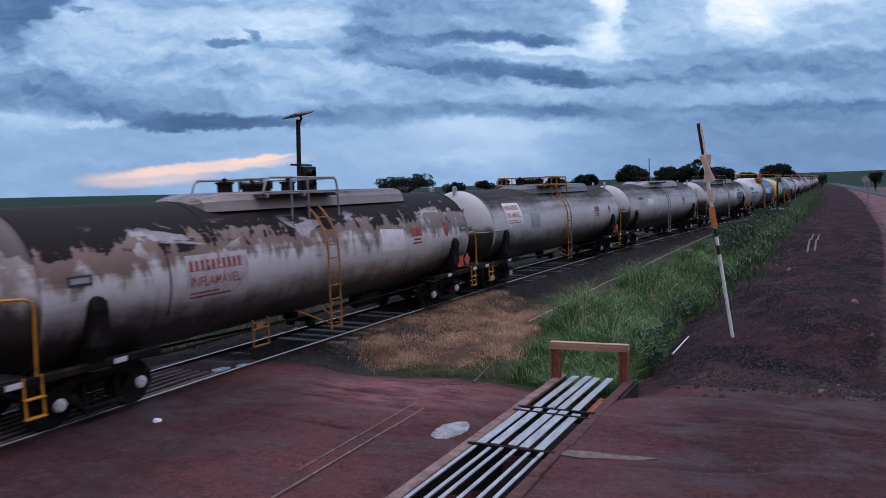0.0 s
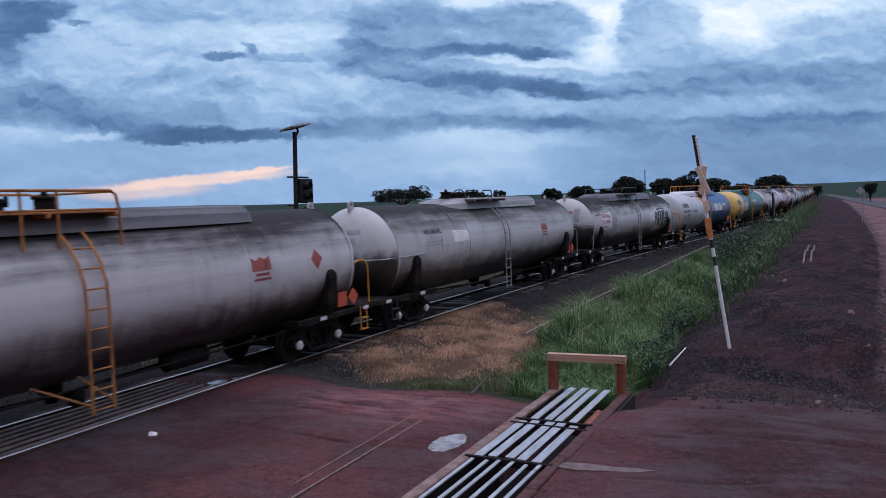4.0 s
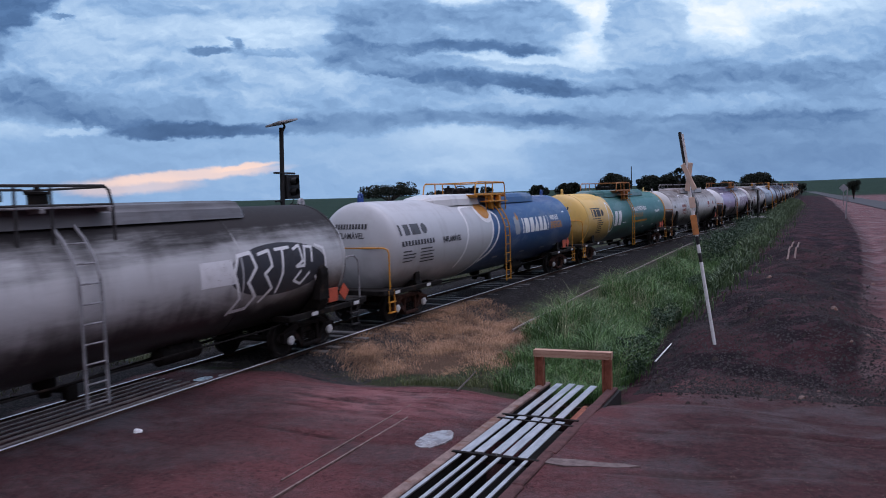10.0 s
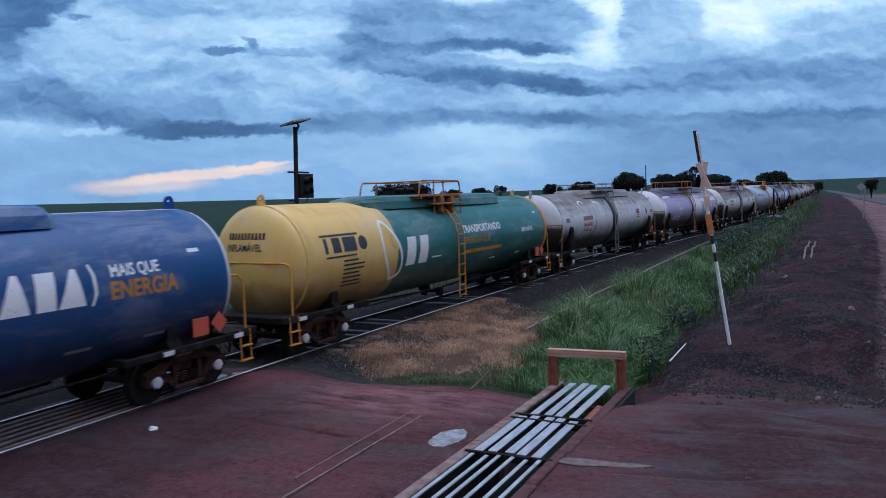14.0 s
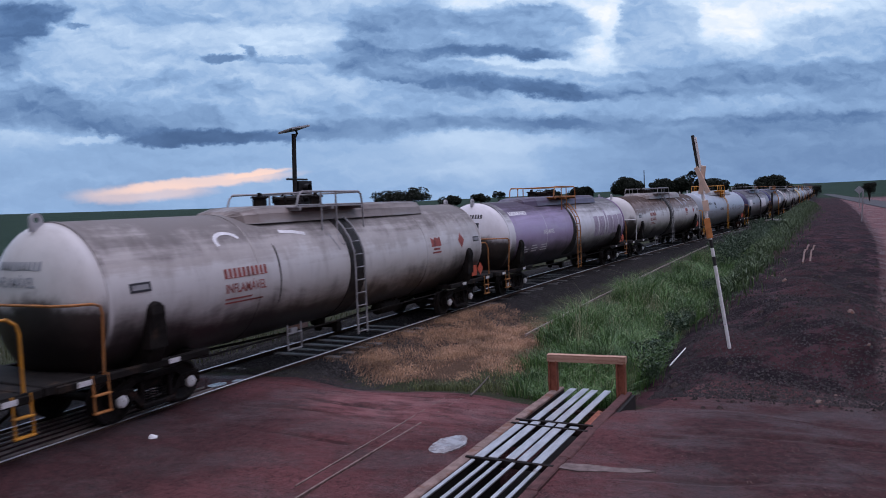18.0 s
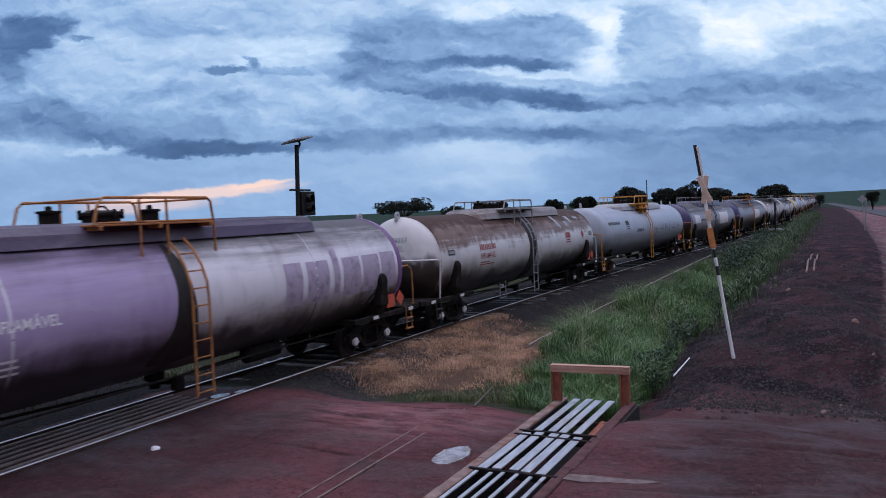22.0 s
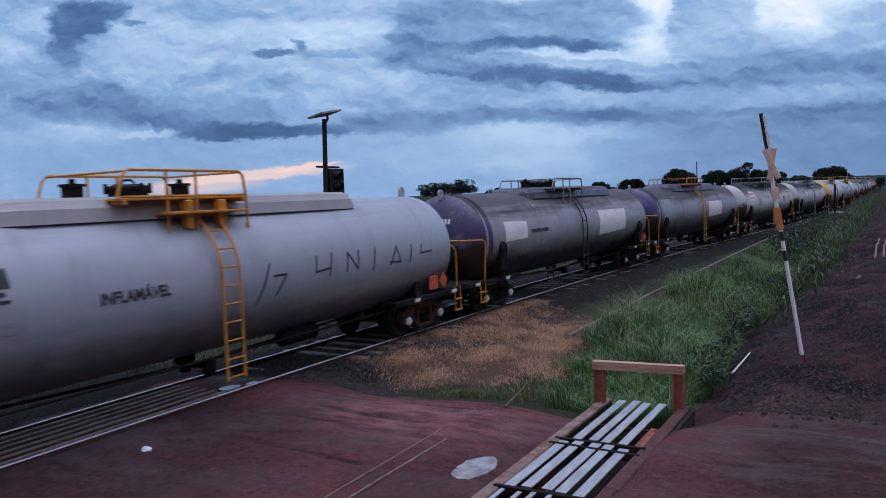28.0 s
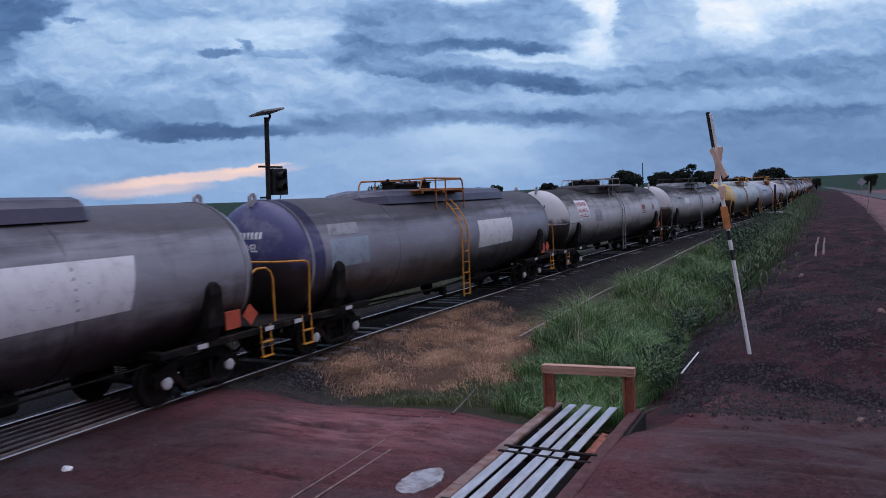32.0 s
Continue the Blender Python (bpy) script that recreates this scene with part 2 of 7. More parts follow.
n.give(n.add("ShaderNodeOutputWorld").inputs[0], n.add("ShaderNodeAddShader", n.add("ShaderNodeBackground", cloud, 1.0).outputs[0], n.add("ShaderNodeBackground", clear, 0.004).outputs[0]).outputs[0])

sun = new("sun", bpy.data.lights.new("sun", "SUN"))
sun.data.energy, sun.data.angle, sun.data.color = 1.15, radians(60), (0.90, 0.91, 1.20)
sun.matrix_world = look((0, 0, 60), (-8, -6, 0))


# ---------------------------------------------------------------- materials
def material(name):
    m = bpy.data.materials.new(name)
    m.use_nodes = True
    return m, Nodes(m.node_tree)


def finish(n, colour, rough, metal=0.0, bump=None, bump_size=0.02, strength=0.6, shine=0.5):
    shader = n.add("ShaderNodeBsdfPrincipled")
    for key, value in (("Base Color", colour), ("Roughness", rough), ("Metallic", metal), ("Specular IOR Level", shine)):
        n.give(shader.inputs[key], value)
    if bump is not None:
        node = n.add("ShaderNodeBump")
        for key, value in (("Strength", strength), ("Distance", bump_size), ("Height", bump)):
            n.give(node.inputs[key], value)
        n.give(shader.inputs["Normal"], node.outputs[0])
    n.give(n.add("ShaderNodeOutputMaterial").inputs[0], shader.outputs[0])


def grained(name, dark, light, rough=0.7, metal=0.0, scale=6.0, bump=0.01, stretch=(1, 1, 1), stain=None, stain_at=0.6, shine=0.4):
    """A plain weathered surface: two scales of tone, a fine relief and, if given, stains."""
    m, n = material(name)
    where = n.mapped(n.add("ShaderNodeTexCoord").outputs["Object"], stretch)
    big, small = n.noise(where, scale, 5.0), n.noise(where, scale * 9, 3.0)
    tone = n.math("ADD", n.math("MULTIPLY", big, 0.7), n.math("MULTIPLY", small, 0.3))
    colour = n.mix(n.step(tone, 0.3, 0.7), dark, light)
    if stain:
        colour = n.mix(n.step(n.noise(where, scale * 0.45, 6.0, 0.65), stain_at - 0.05, stain_at + 0.08), colour, stain)
    finish(n, colour, n.math("MULTIPLY_ADD", small, 0.25, rough - 0.12), metal, small, bump, 0.6, shine)
    return m


def paint(name, colour, rough=0.45, dirt=0.35):
    """Painted steel with chips and grime."""
    m, n = material(name)
    where = n.add("ShaderNodeTexCoord").outputs["Object"]
    grime = n.step(n.noise(where, 3.5, 6.0, 0.65), 0.45, 0.72)
    base = n.mix(n.math("MULTIPLY", grime, dirt), colour, (0.045, 0.036, 0.032, 1))
    base = n.mix(n.step(n.noise(where, 22.0, 4.0, 0.6), 0.66, 0.70), base, (0.10, 0.045, 0.025, 1))
    finish(n, base, n.math("MULTIPLY_ADD", grime, 0.3, rough), 0.0, n.noise(where, 40.0, 3.0), 0.002, 0.4)
    return m


def tank_paint(name, base, soot=0.8, edge=2.75, ragged=0.5, brown=0.0, split=None, other=None, gloss=0.36, peel=0.0, pale=0.0, soft=0.34, grime_shade=1.0, drip=0.0, clean_heads=0.88):
    """A tank's paint: soot lies on the crown with a ragged lower edge, brown run-off under it, streaks down the sides."""
    m, n = material(name)
    place = n.add("ShaderNodeTexCoord").outputs["Object"]
    part_of = n.add("ShaderNodeSeparateXYZ", place)
    along, up = part_of.outputs[1], part_of.outputs[2]
    colour = base
    if split is not None:
        colour = n.mix(n.math("GREATER_THAN", along, split), base, other)
    seed = n.add("ShaderNodeObjectInfo").outputs["Random"]
    shifted = n.vec("ADD", place, n.add("ShaderNodeCombineXYZ", 0.0, n.math("MULTIPLY", seed, 90.0), 0.0).outputs[0])
    streak = n.noise(n.mapped(shifted, (0.5, 1.1, 0.30)), 2.0, 7.0, 0.60)
    blotch = n.noise(n.mapped(shifted, (1, 0.34, 1.0)), 1.5, 8.0, 0.66, 0.4)
    smear = n.noise(n.mapped(shifted, (1, 0.10, 1.6)), 2.4, 6.0, 0.6)
    dust = n.noise(shifted, 14.0, 4.0, 0.7)
    # faded and repainted patches
    colour = n.mix(n.math("MULTIPLY", n.step(blotch, 0.48, 0.64), 0.15 + pale), colour, (0.62, 0.62, 0.64, 1))
    colour = n.mix(n.math("MULTIPLY", n.step(streak, 0.48, 0.74), 0.24), colour, (0.14, 0.12, 0.115, 1))
    level = n.math("ADD", up, n.math("MULTIPLY", n.math("SUBTRACT", blotch, 0.5), 2.2 * ragged))
    level = n.math("ADD", level, n.math("MULTIPLY", n.math("SUBTRACT", streak, 0.5), 0.7 * ragged))
    level = n.math("ADD", level, n.math("MULTIPLY", n.math("SUBTRACT", smear, 0.5), 1.0))
    if drip:
        level = n.math("ADD", level, n.math("MULTIPLY", n.math("SUBTRACT", n.noise(n.mapped(shifted, (1.0, 1.5, 0.55)), 2.2, 5.0, 0.55, 0.6), 0.5), drip))
    if brown:
        colour = n.mix(n.math("MULTIPLY", n.step(level, edge - 0.72, edge - 0.30), n.math("MULTIPLY", n.step(n.math("ABSOLUTE", along), 7.72, 7.48, 1.0 - clean_heads, 1.0), brown)), colour, (0.150, 0.078, 0.052, 1))
    # the heads stay pale, the smoke lies along the barrel
    barrel = n.step(n.math("ABSOLUTE", along), 7.72, 7.48, 1.0 - clean_heads, 1.0)
    mask = n.math("MULTIPLY", n.step(level, edge - soft, edge + soft), barrel)
    colour = n.mix(n.math("MULTIPLY", mask, soot), colour, (0.018, 0.015, 0.016, 1))
    if peel:
        flakes = n.step(n.noise(n.mapped(shifted, (1, 0.55, 0.9)), 1.25, 8.0, 0.60, 1.0), 0.56, 0.58)
        band = n.math("MULTIPLY", n.step(up, edge - 0.35, edge - 0.1), n.step(up, 3.30, 3.05))
        colour = n.mix(n.math("MULTIPLY", n.math("MULTIPLY", flakes, band), peel), colour, (0.56, 0.56, 0.60, 1))
    # brake dust thrown up on the heads and over the bogies, oil and painted-in shade low down, and rust freckles
    noisy_height = n.math("ADD", up, n.math("ADD", n.math("MULTIPLY", n.math("SUBTRACT", blotch, 0.5), 0.9), n.math("MULTIPLY", n.math("SUBTRACT", streak, 0.5), 0.7)))
    heads = n.math("MULTIPLY", n.step(n.math("ABSOLUTE", along), 7.45, 7.70), n.step(noisy_height, 2.42 - 0.8 * (1 - grime_shade), 2.02 - 0.6 * (1 - grime_shade)))
    colour = n.mix(n.math("MULTIPLY", heads, 0.93 if grime_shade > 0.9 else 0.5 * grime_shade), colour, (0.014, 0.011, 0.011, 1))
    noisy_height = n.math("SUBTRACT", noisy_height, n.step(n.math("ABSOLUTE", along), 4.2, 7.2, 0.0, 0.22))
    # darker towards the belly: grime, with the flank's shade put into the colour
    colour = n.mix(n.math("MULTIPLY", n.step(noisy_height, 2.15, 1.62), 0.35 * grime_shade), colour, (0.085, 0.060, 0.052, 1))
    colour = n.mix(n.math("MULTIPLY", n.step(noisy_height, 1.95 - 0.35 * (1 - grime_shade), 1.25 - 0.45 * (1 - grime_shade)), 0.94 * (0.4 + 0.6 * grime_shade)), colour, (0.016, 0.013, 0.013, 1))
    colour = n.mix(n.step(dust, 0.70, 0.76), colour, (0.12, 0.06, 0.04, 1))
    finish(n, colour, n.math("MULTIPLY_ADD", mask, 0.28, n.math("MULTIPLY_ADD", dust, 0.2, gloss - 0.1)), 0.0, n.math("ADD", dust, n.math("MULTIPLY", blotch, 2.0)), 0.006, 0.35, n.math("MULTIPLY_ADD", mask, -0.42, 0.5))
    return m


BLACK = grained("sooty_steel", (0.007, 0.006, 0.006, 1), (0.022, 0.019, 0.018, 1), 0.75, 0.0, 4.0, 0.004, stain=(0.045, 0.030, 0.022, 1), stain_at=0.62, shine=0.12)
IRON = grained("greasy_cast_iron", (0.006, 0.005, 0.005, 1), (0.018, 0.014, 0.014, 1), 0.7, 0.0, 7.0, 0.004, stain=(0.045, 0.022, 0.017, 1), stain_at=0.62, shine=0.12)
RUSTY_IRON = grained("rust_brown_cast_iron", (0.030, 0.014, 0.011, 1), (0.085, 0.038, 0.028, 1), 0.8, 0.0, 7.0, 0.004, stain=(0.016, 0.012, 0.012, 1), stain_at=0.58, shine=0.15)
WHEEL = grained("wheel_steel", (0.014, 0.012, 0.012, 1), (0.040, 0.034, 0.033, 1), 0.5, 0.4, 9.0, 0.002)
RUST = grained("rusty_rail_steel", (0.035, 0.022, 0.018, 1), (0.10, 0.055, 0.038, 1), 0.8, 0.1, 8.0, 0.004)
YELLOW = paint("yellow_safety_paint", (0.62, 0.27, 0.03, 1), 0.5, 0.5)
ORANGE = paint("faded_orange_paint", (0.42, 0.17, 0.05, 1), 0.6, 0.7)
WHITE = paint("white_paint", (0.72, 0.72, 0.74, 1), 0.5, 0.35)
GREY = paint("grey_paint", (0.30, 0.30, 0.32, 1), 0.55, 0.6)
DARK = paint("dark_rail_paint", (0.030, 0.028, 0.030, 1), 0.6, 0.3)
PLACARD = paint("orange_placard", (0.60, 0.105, 0.055, 1), 0.5, 0.45)
RED = paint("red_lettering", (0.34, 0.085, 0.075, 1), 0.6, 0.75)
BRIGHT = paint("white_lettering", (0.80, 0.80, 0.82, 1), 0.45, 0.12)
INK = paint("dark_lettering", (0.035, 0.035, 0.045, 1), 0.5, 0.1)
PURPLE = paint("purple_lettering", (0.19, 0.10, 0.24, 1), 0.5, 0.3)
BLUE = paint("royal_blue_paint", (0.014, 0.060, 0.27, 1), 0.40, 0.12)
DROP = paint("amber_paint", (0.52, 0.22, 0.035, 1), 0.45, 0.1)
SHADE = paint("shadow_grey_lettering", (0.32, 0.34, 0.38, 1), 0.5, 0.2)
GRIME = paint("oily_black_band", (0.016, 0.014, 0.014, 1), 0.6, 0.2)
FAINT = paint("faint_lilac_panel", (0.52, 0.48, 0.50, 1), 0.6, 0.35)
PATCH = paint("whitewashed_patch", (0.74, 0.74, 0.77, 1), 0.6, 0.2)
PALE_PATCH = paint("pale_blue_patch", (0.30, 0.36, 0.44, 1), 0.6, 0.3)


# ---------------------------------------------------------------- geometry helpers
class Geo:
    """Vertices and faces of one mesh, gathered piece by piece."""

    def __init__(self):
        self.v, self.f = [], []

    def put(self, verts, faces):
        base = len(self.v)
        self.v.extend(tuple(p) for p in verts)
        self.f.extend(tuple(base + i for i in face) for face in faces)
        return self

    def box(self, x0, x1, y0, y1, z0, z1, b=0.012, m=None):
        """A box with chamfered edges."""
        c = ((x0 + x1) / 2, (y0 + y1) / 2, (z0 + z1) / 2)
        h = (abs(x1 - x0) / 2, abs(y1 - y0) / 2, abs(z1 - z0) / 2)
        b = min(b, 0.45 * min(h))
        verts, index = [], {}
        for sx in (-1, 1):
            for sy in (-1, 1):
                for sz in (-1, 1):
                    s = (sx, sy, sz)
                    for axis in range(3):
                        p = [c[i] + s[i] * (h[i] if i == axis else h[i] - b) for i in range(3)]
                        index[s, axis] = len(verts)
                        verts.append(m @ Vector(p) if m else p)
        faces = []
        for axis in range(3):
            u, w = (axis + 1) % 3, (axis + 2) % 3
            for side in (-1, 1):
                loop = []
                for a, d in ((-1, -1), (1, -1), (1, 1), (-1, 1)):
                    s = [0, 0, 0]
                    s[axis], s[u], s[w] = side, a, d
                    loop.append(index[tuple(s), axis])
                faces.append(loop if side > 0 else loop[::-1])
            for a in (-1, 1):
                for d in (-1, 1):
                    lo, hi = [0, 0, 0], [0, 0, 0]
                    lo[u] = hi[u] = a
                    lo[w] = hi[w] = d
                    lo[axis], hi[axis] = -1, 1
                    lo, hi = tuple(lo), tuple(hi)
                    loop = [index[lo, u], index[hi, u], index[hi, w], index[lo, w]]
                    faces.append(loop if a * d > 0 else loop[::-1])
        for sx in (-1, 1):
            for sy in (-1, 1):
                for sz in (-1, 1):
                    s = (sx, sy, sz)
                    loop = [index[s, 0], index[s, 1], index[s, 2]]
                    faces.append(loop if sx * sy * sz > 0 else loop[::-1])
        return self.put(verts, faces)

    def tube(self, points, r, sides=8, ends=True, r1=None):
        """A round bar along a polyline; it may taper to r1."""
        points = [Vector(p) for p in points]
        rings, last, count = [], None, len(points)
        for i, p in enumerate(points):
            t = (points[min(i + 1, count - 1)] - points[max(i - 1, 0)]).normalized()
            if last is None:
                last = t.orthogonal().normalized()
            last = (last - t * last.dot(t)).normalized()
            other = t.cross(last)
            rr = r if r1 is None else r + (r1 - r) * i / (count - 1)
            rings.append([p + (last * math.cos(a) + other * math.sin(a)) * rr for a in (2 * math.pi * k / sides for k in range(sides))])
        verts = [q for ring in rings for q in ring]
        faces = [(i * sides + k, i * sides + (k + 1) % sides, (i + 1) * sides + (k + 1) % sides, (i + 1) * sides + k) for i in range(count - 1) for k in range(sides)]
        if ends:
            faces += [tuple(range(sides))[::-1], tuple((count - 1) * sides + k for k in range(sides))]
        return self.put(verts, faces)

    def lathe(self, profile, axis="y", centre=(0, 0, 0), sides=24, start=0.0, sweep=2 * math.pi):
        """A profile of (along, radius) turned round an axis."""
        closed = abs(sweep - 2 * math.pi) < 1e-6
        cols = sides if closed else sides + 1
        verts = []
        for along, r in profile:
            for k in range(cols):
                a = start + sweep * k / sides
                c, s = r * math.cos(a), r * math.sin(a)
                p = {"y": (c, along, s), "x": (along, c, s), "z": (c, s, along)}[axis]
                verts.append(tuple(p[i] + centre[i] for i in range(3)))
        faces = []
        for i in range(len(profile) - 1):
            for k in range(sides):
                j = (k + 1) % cols
                faces.append((i * cols + k, i * cols + j, (i + 1) * cols + j, (i + 1) * cols + k))
        return self.put(verts, faces)

    def plate(self, outline, axis, lo, hi):
        """A flat outline given thickness along an axis."""
        def at(p, d):
            return {"x": (d, p[0], p[1]), "y": (p[0], d, p[1]), "z": (p[0], p[1], d)}[axis]
        k = len(outline)
        verts = [at(p, lo) for p in outline] + [at(p, hi) for p in outline]
        faces = [tuple(range(k))[::-1], tuple(range(k, 2 * k))] + [(i, (i + 1) % k, k + (i + 1) % k, k + i) for i in range(k)]
        return self.put(verts, faces)

    def mesh(self, name, smooth=0.0):
        me = bpy.data.meshes.new(name)
        me.from_pydata(self.v, [], self.f)
        bm = bmesh.new()
        bm.from_mesh(me)
        bmesh.ops.recalc_face_normals(bm, faces=bm.faces)
        if smooth:
            for face in bm.faces:
                face.smooth = True
            for e in bm.edges:
                if len(e.link_faces) == 2 and e.calc_face_angle(0.0) > radians(smooth):
                    e.smooth = False
        bm.to_mesh(me)
        bm.free()
        me.materials.append(None)
        return me


MESHES = {}


def shared(key, make, smooth=0.0):
    """A mesh that is built once and used by all alike parts."""
    if key not in MESHES:
        geo = Geo()
        make(geo)
        MESHES[key] = geo.mesh(key, smooth)
    return MESHES[key]


def part(name, me, mat, parent=None, label="", at=None):
    """Links a mesh as one object with its own material, under a thing or a part."""
    if isinstance(me, Geo):
        me = me.mesh(name)
    ob = new(name, me)
    ob.material_slots[0].link = "OBJECT"
    ob.material_slots[0].material = mat
    if parent is not None:
        ob.parent = parent
    if at is not None:
        ob.matrix_basis = at
    if label:
        ob["label"] = label
    return ob


def thing(name, label, category, at=None, group="", kind=""):
    ob = new(name)
    ob.empty_display_size = 0.2
    if at is not None:
        ob.matrix_basis = at
    return tagged(ob, label, category, group, kind)


# ---------------------------------------------------------------- the track's line
TRACK = [(-120, -11.99), (-40, -11.99), (0, -11.99), (15, -11.74), (30, -10.98), (45, -9.72), (60, -7.98), (75, -6.15), (90, -4.60), (110, -3.0), (130, -1.75), (160, -0.3), (200, 1.2), (300, 4.4), (450, 8.8), (700, 16)]


def track_x(y):
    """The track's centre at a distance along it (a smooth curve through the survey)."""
    k = max(i for i, row in enumerate(TRACK[:-1]) if row[0] <= y or i == 0)
    (y0, x0), (y1, x1) = TRACK[k], TRACK[k + 1]
    ya, xa = TRACK[max(k - 1, 0)]
    yb, xb = TRACK[min(k + 2, len(TRACK) - 1)]
    m0, m1 = (x1 - xa) / (y1 - ya), (xb - x0) / (yb - y0)
    d, t = y1 - y0, (y - y0) / (y1 - y0)
    return (2 * t**3 - 3 * t**2 + 1) * x0 + (t**3 - 2 * t**2 + t) * d * m0 + (3 * t**2 - 2 * t**3) * x1 + (t**3 - t**2) * d * m1


def smooth(a, b, x):
    t = np.clip((x - a) / (b - a), 0, 1)
    return t * t * (3 - 2 * t)


TRACK_Y = np.arange(-150, 700, 2.0)
TRACK_X = np.array([track_x(v) for v in TRACK_Y])


LANE_Y, LANE_X = (10, 14, 17, 20, 25, 37, 58, 105, 178, 300), (0.5, 0.9, 1.3, 1.7, 2.0, 3.2, 4.8, 7.2, 10.0, 13.0)
# wheel ruts over the crossing: where they cross x = 0, their slope, from and to, half width, depth
RUTS = [
    (13.52, 0.03, -2.8, 9, 0.085, 0.045), (13.78, 0.02, -2.6, 9, 0.06, 0.03), (12.05, 0.10, -2.7, 9, 0.10, 0.04), (11.80, 0.12, -2.5, 9, 0.05, 0.02), (10.2, 0.22, -2.6, 6, 0.08, 0.03),
    (12.95, 0.004, -9.0, -4.7, 0.06, 0.03), (12.60, -0.02, -10.2, -4.8, 0.05, 0.025), (11.4, -0.06, -10.2, -5.0, 0.10, 0.03), (10.9, -0.03, -10.0, -5.2, 0.07, 0.025), (9.2, -0.09, -9.6, -5.2, 0.09, 0.03),
]


def rut_at(x, y):
    """How far a wheel rut covers the ground, and its depth."""
    cover, deep = np.zeros_like(x), np.zeros_like(x)
    for y0, slope, xa, xb, half, depth in RUTS:
        d = (y - y0 - slope * x - 0.06 * np.sin(1.1 * x + 5 * y0)) / half
        along = smooth(xa - 0.3, xa + 0.8, x) * smooth(xb + 0.3, xb - 0.8, x) * (0.65 + 0.35 * np.sin(1.7 * x + 9 * y0))
        cover = np.maximum(cover, np.exp(-d * d) * along)
        deep += depth * along * (np.exp(-d * d) - 0.5 * np.exp(-((np.abs(d) - 2.0) ** 2)))
    return cover, deep


def ground_z(x, y):
    """The ground's height: flush at the crossing, a bed for the track, a ditch, a gravel bank and distant rises."""
    x, y = np.asarray(x, float), np.asarray(y, float)
    off = x - np.interp(y, TRACK_Y, TRACK_X)
    road = smooth(14.8, 12.4, y + 0.25 * np.sin(x * 1.3)) * smooth(-20, -15, x)
    bed = -0.10 - 0.30 * smooth(1.6, 3.2, np.abs(off))
    z = bed
    beyond = smooth(13.5, 16.5, y)
    ditch = np.exp(-((x + 4.0 - 0.012 * (y - 15)) / 1.25) ** 2) * beyond * smooth(120, 70, y)
    z = z - 0.45 * ditch
    bank = smooth(-3.5, -1.5, x - 0.02 * np.maximum(y - 20, 0)) * smooth(16.0, 20, y) * smooth(900, 200, y)
    z = z + bank * (0.50 + (0.14 * np.sin(x * 0.9 + y * 0.31) + 0.09 * np.sin(y * 0.9 + x * 2.1)) * smooth(75, 40, y) + 0.015 * np.sin(3.1 * x - 1.9 * y) * np.sin(1.3 * y + x) + 0.16 * np.exp(-((x - 0.6 - 0.03 * (y - 30)) / 1.1) ** 2) + 0.04 * np.sin(2.2 * x + 0.6 * y) * np.sin(0.8 * y - 1.4 * x) * smooth(60, 30, y) - 0.30 * np.exp(-(((x - 1.0) / 0.7) ** 2) - ((y - 33.5) / 1.6) ** 2) + 0.20 * np.exp(-(((x - 0.8) / 1.0) ** 2) - ((y - 29.8) / 1.8) ** 2))
    lane = smooth(-0.6, 0.9, x - np.interp(y, LANE_Y, LANE_X)) * smooth(16, 24, y) * smooth(900, 200, y)
    z = z - lane * 0.34
    z = z * (1 - road) + road * (-0.018 + 0.015 * np.sin(x * 2.3 + y * 0.7) * smooth(10.2, 8.5, np.abs(x + 0.0) + 0) - 0.02)
    z = z - 0.10 * smooth(-15, -22, x) - 0.5 * smooth(-25, -70, x) * smooth(400, 200, np.hypot(x, y))
    far = np.hypot(x, y)
    z = z + smooth(280, 1500, far) * (13 + 4 * np.sin(np.arctan2(x, y) * 5 + 1) - 5.0 * smooth(-0.15, 0.05, np.arctan2(x, y)))
    z = z + 0.012 * np.sin(3.1 * x + 1.7 * y) * np.sin(2.3 * y - 1.1 * x) * (far < 60)
    z = z - rut_at(x, y)[1] * (far < 40)
    pit = (np.abs(x + 3.72 - 0.035 * (y - 9.7)) < 0.62) & (y > 3.9) & (y < 14.25)
    return np.where(pit, -0.9, z)


def straw_at(x, y):
    """How far the flattened dry grass covers the ground."""
    ragged = 0.35 * np.sin(2.3 * x + 1.1 * y) + 0.25 * np.sin(1.7 * y - 3.1 * x)
    right = np.interp(y, (14, 15.2, 16.7, 18.5, 20, 22.6, 24), (-8.8, -7.3, -6.6, -6.4, -6.0, -6.6, -8.2))
    return smooth(-11.0, -9.9, x + 0.4 * ragged) * smooth(right + 0.9, right - 1.1, x + 0.6 * ragged) * smooth(14.4, 15.9, y + 0.10 * (x + 8) + ragged) * smooth(25.8, 22.6, y + ragged)


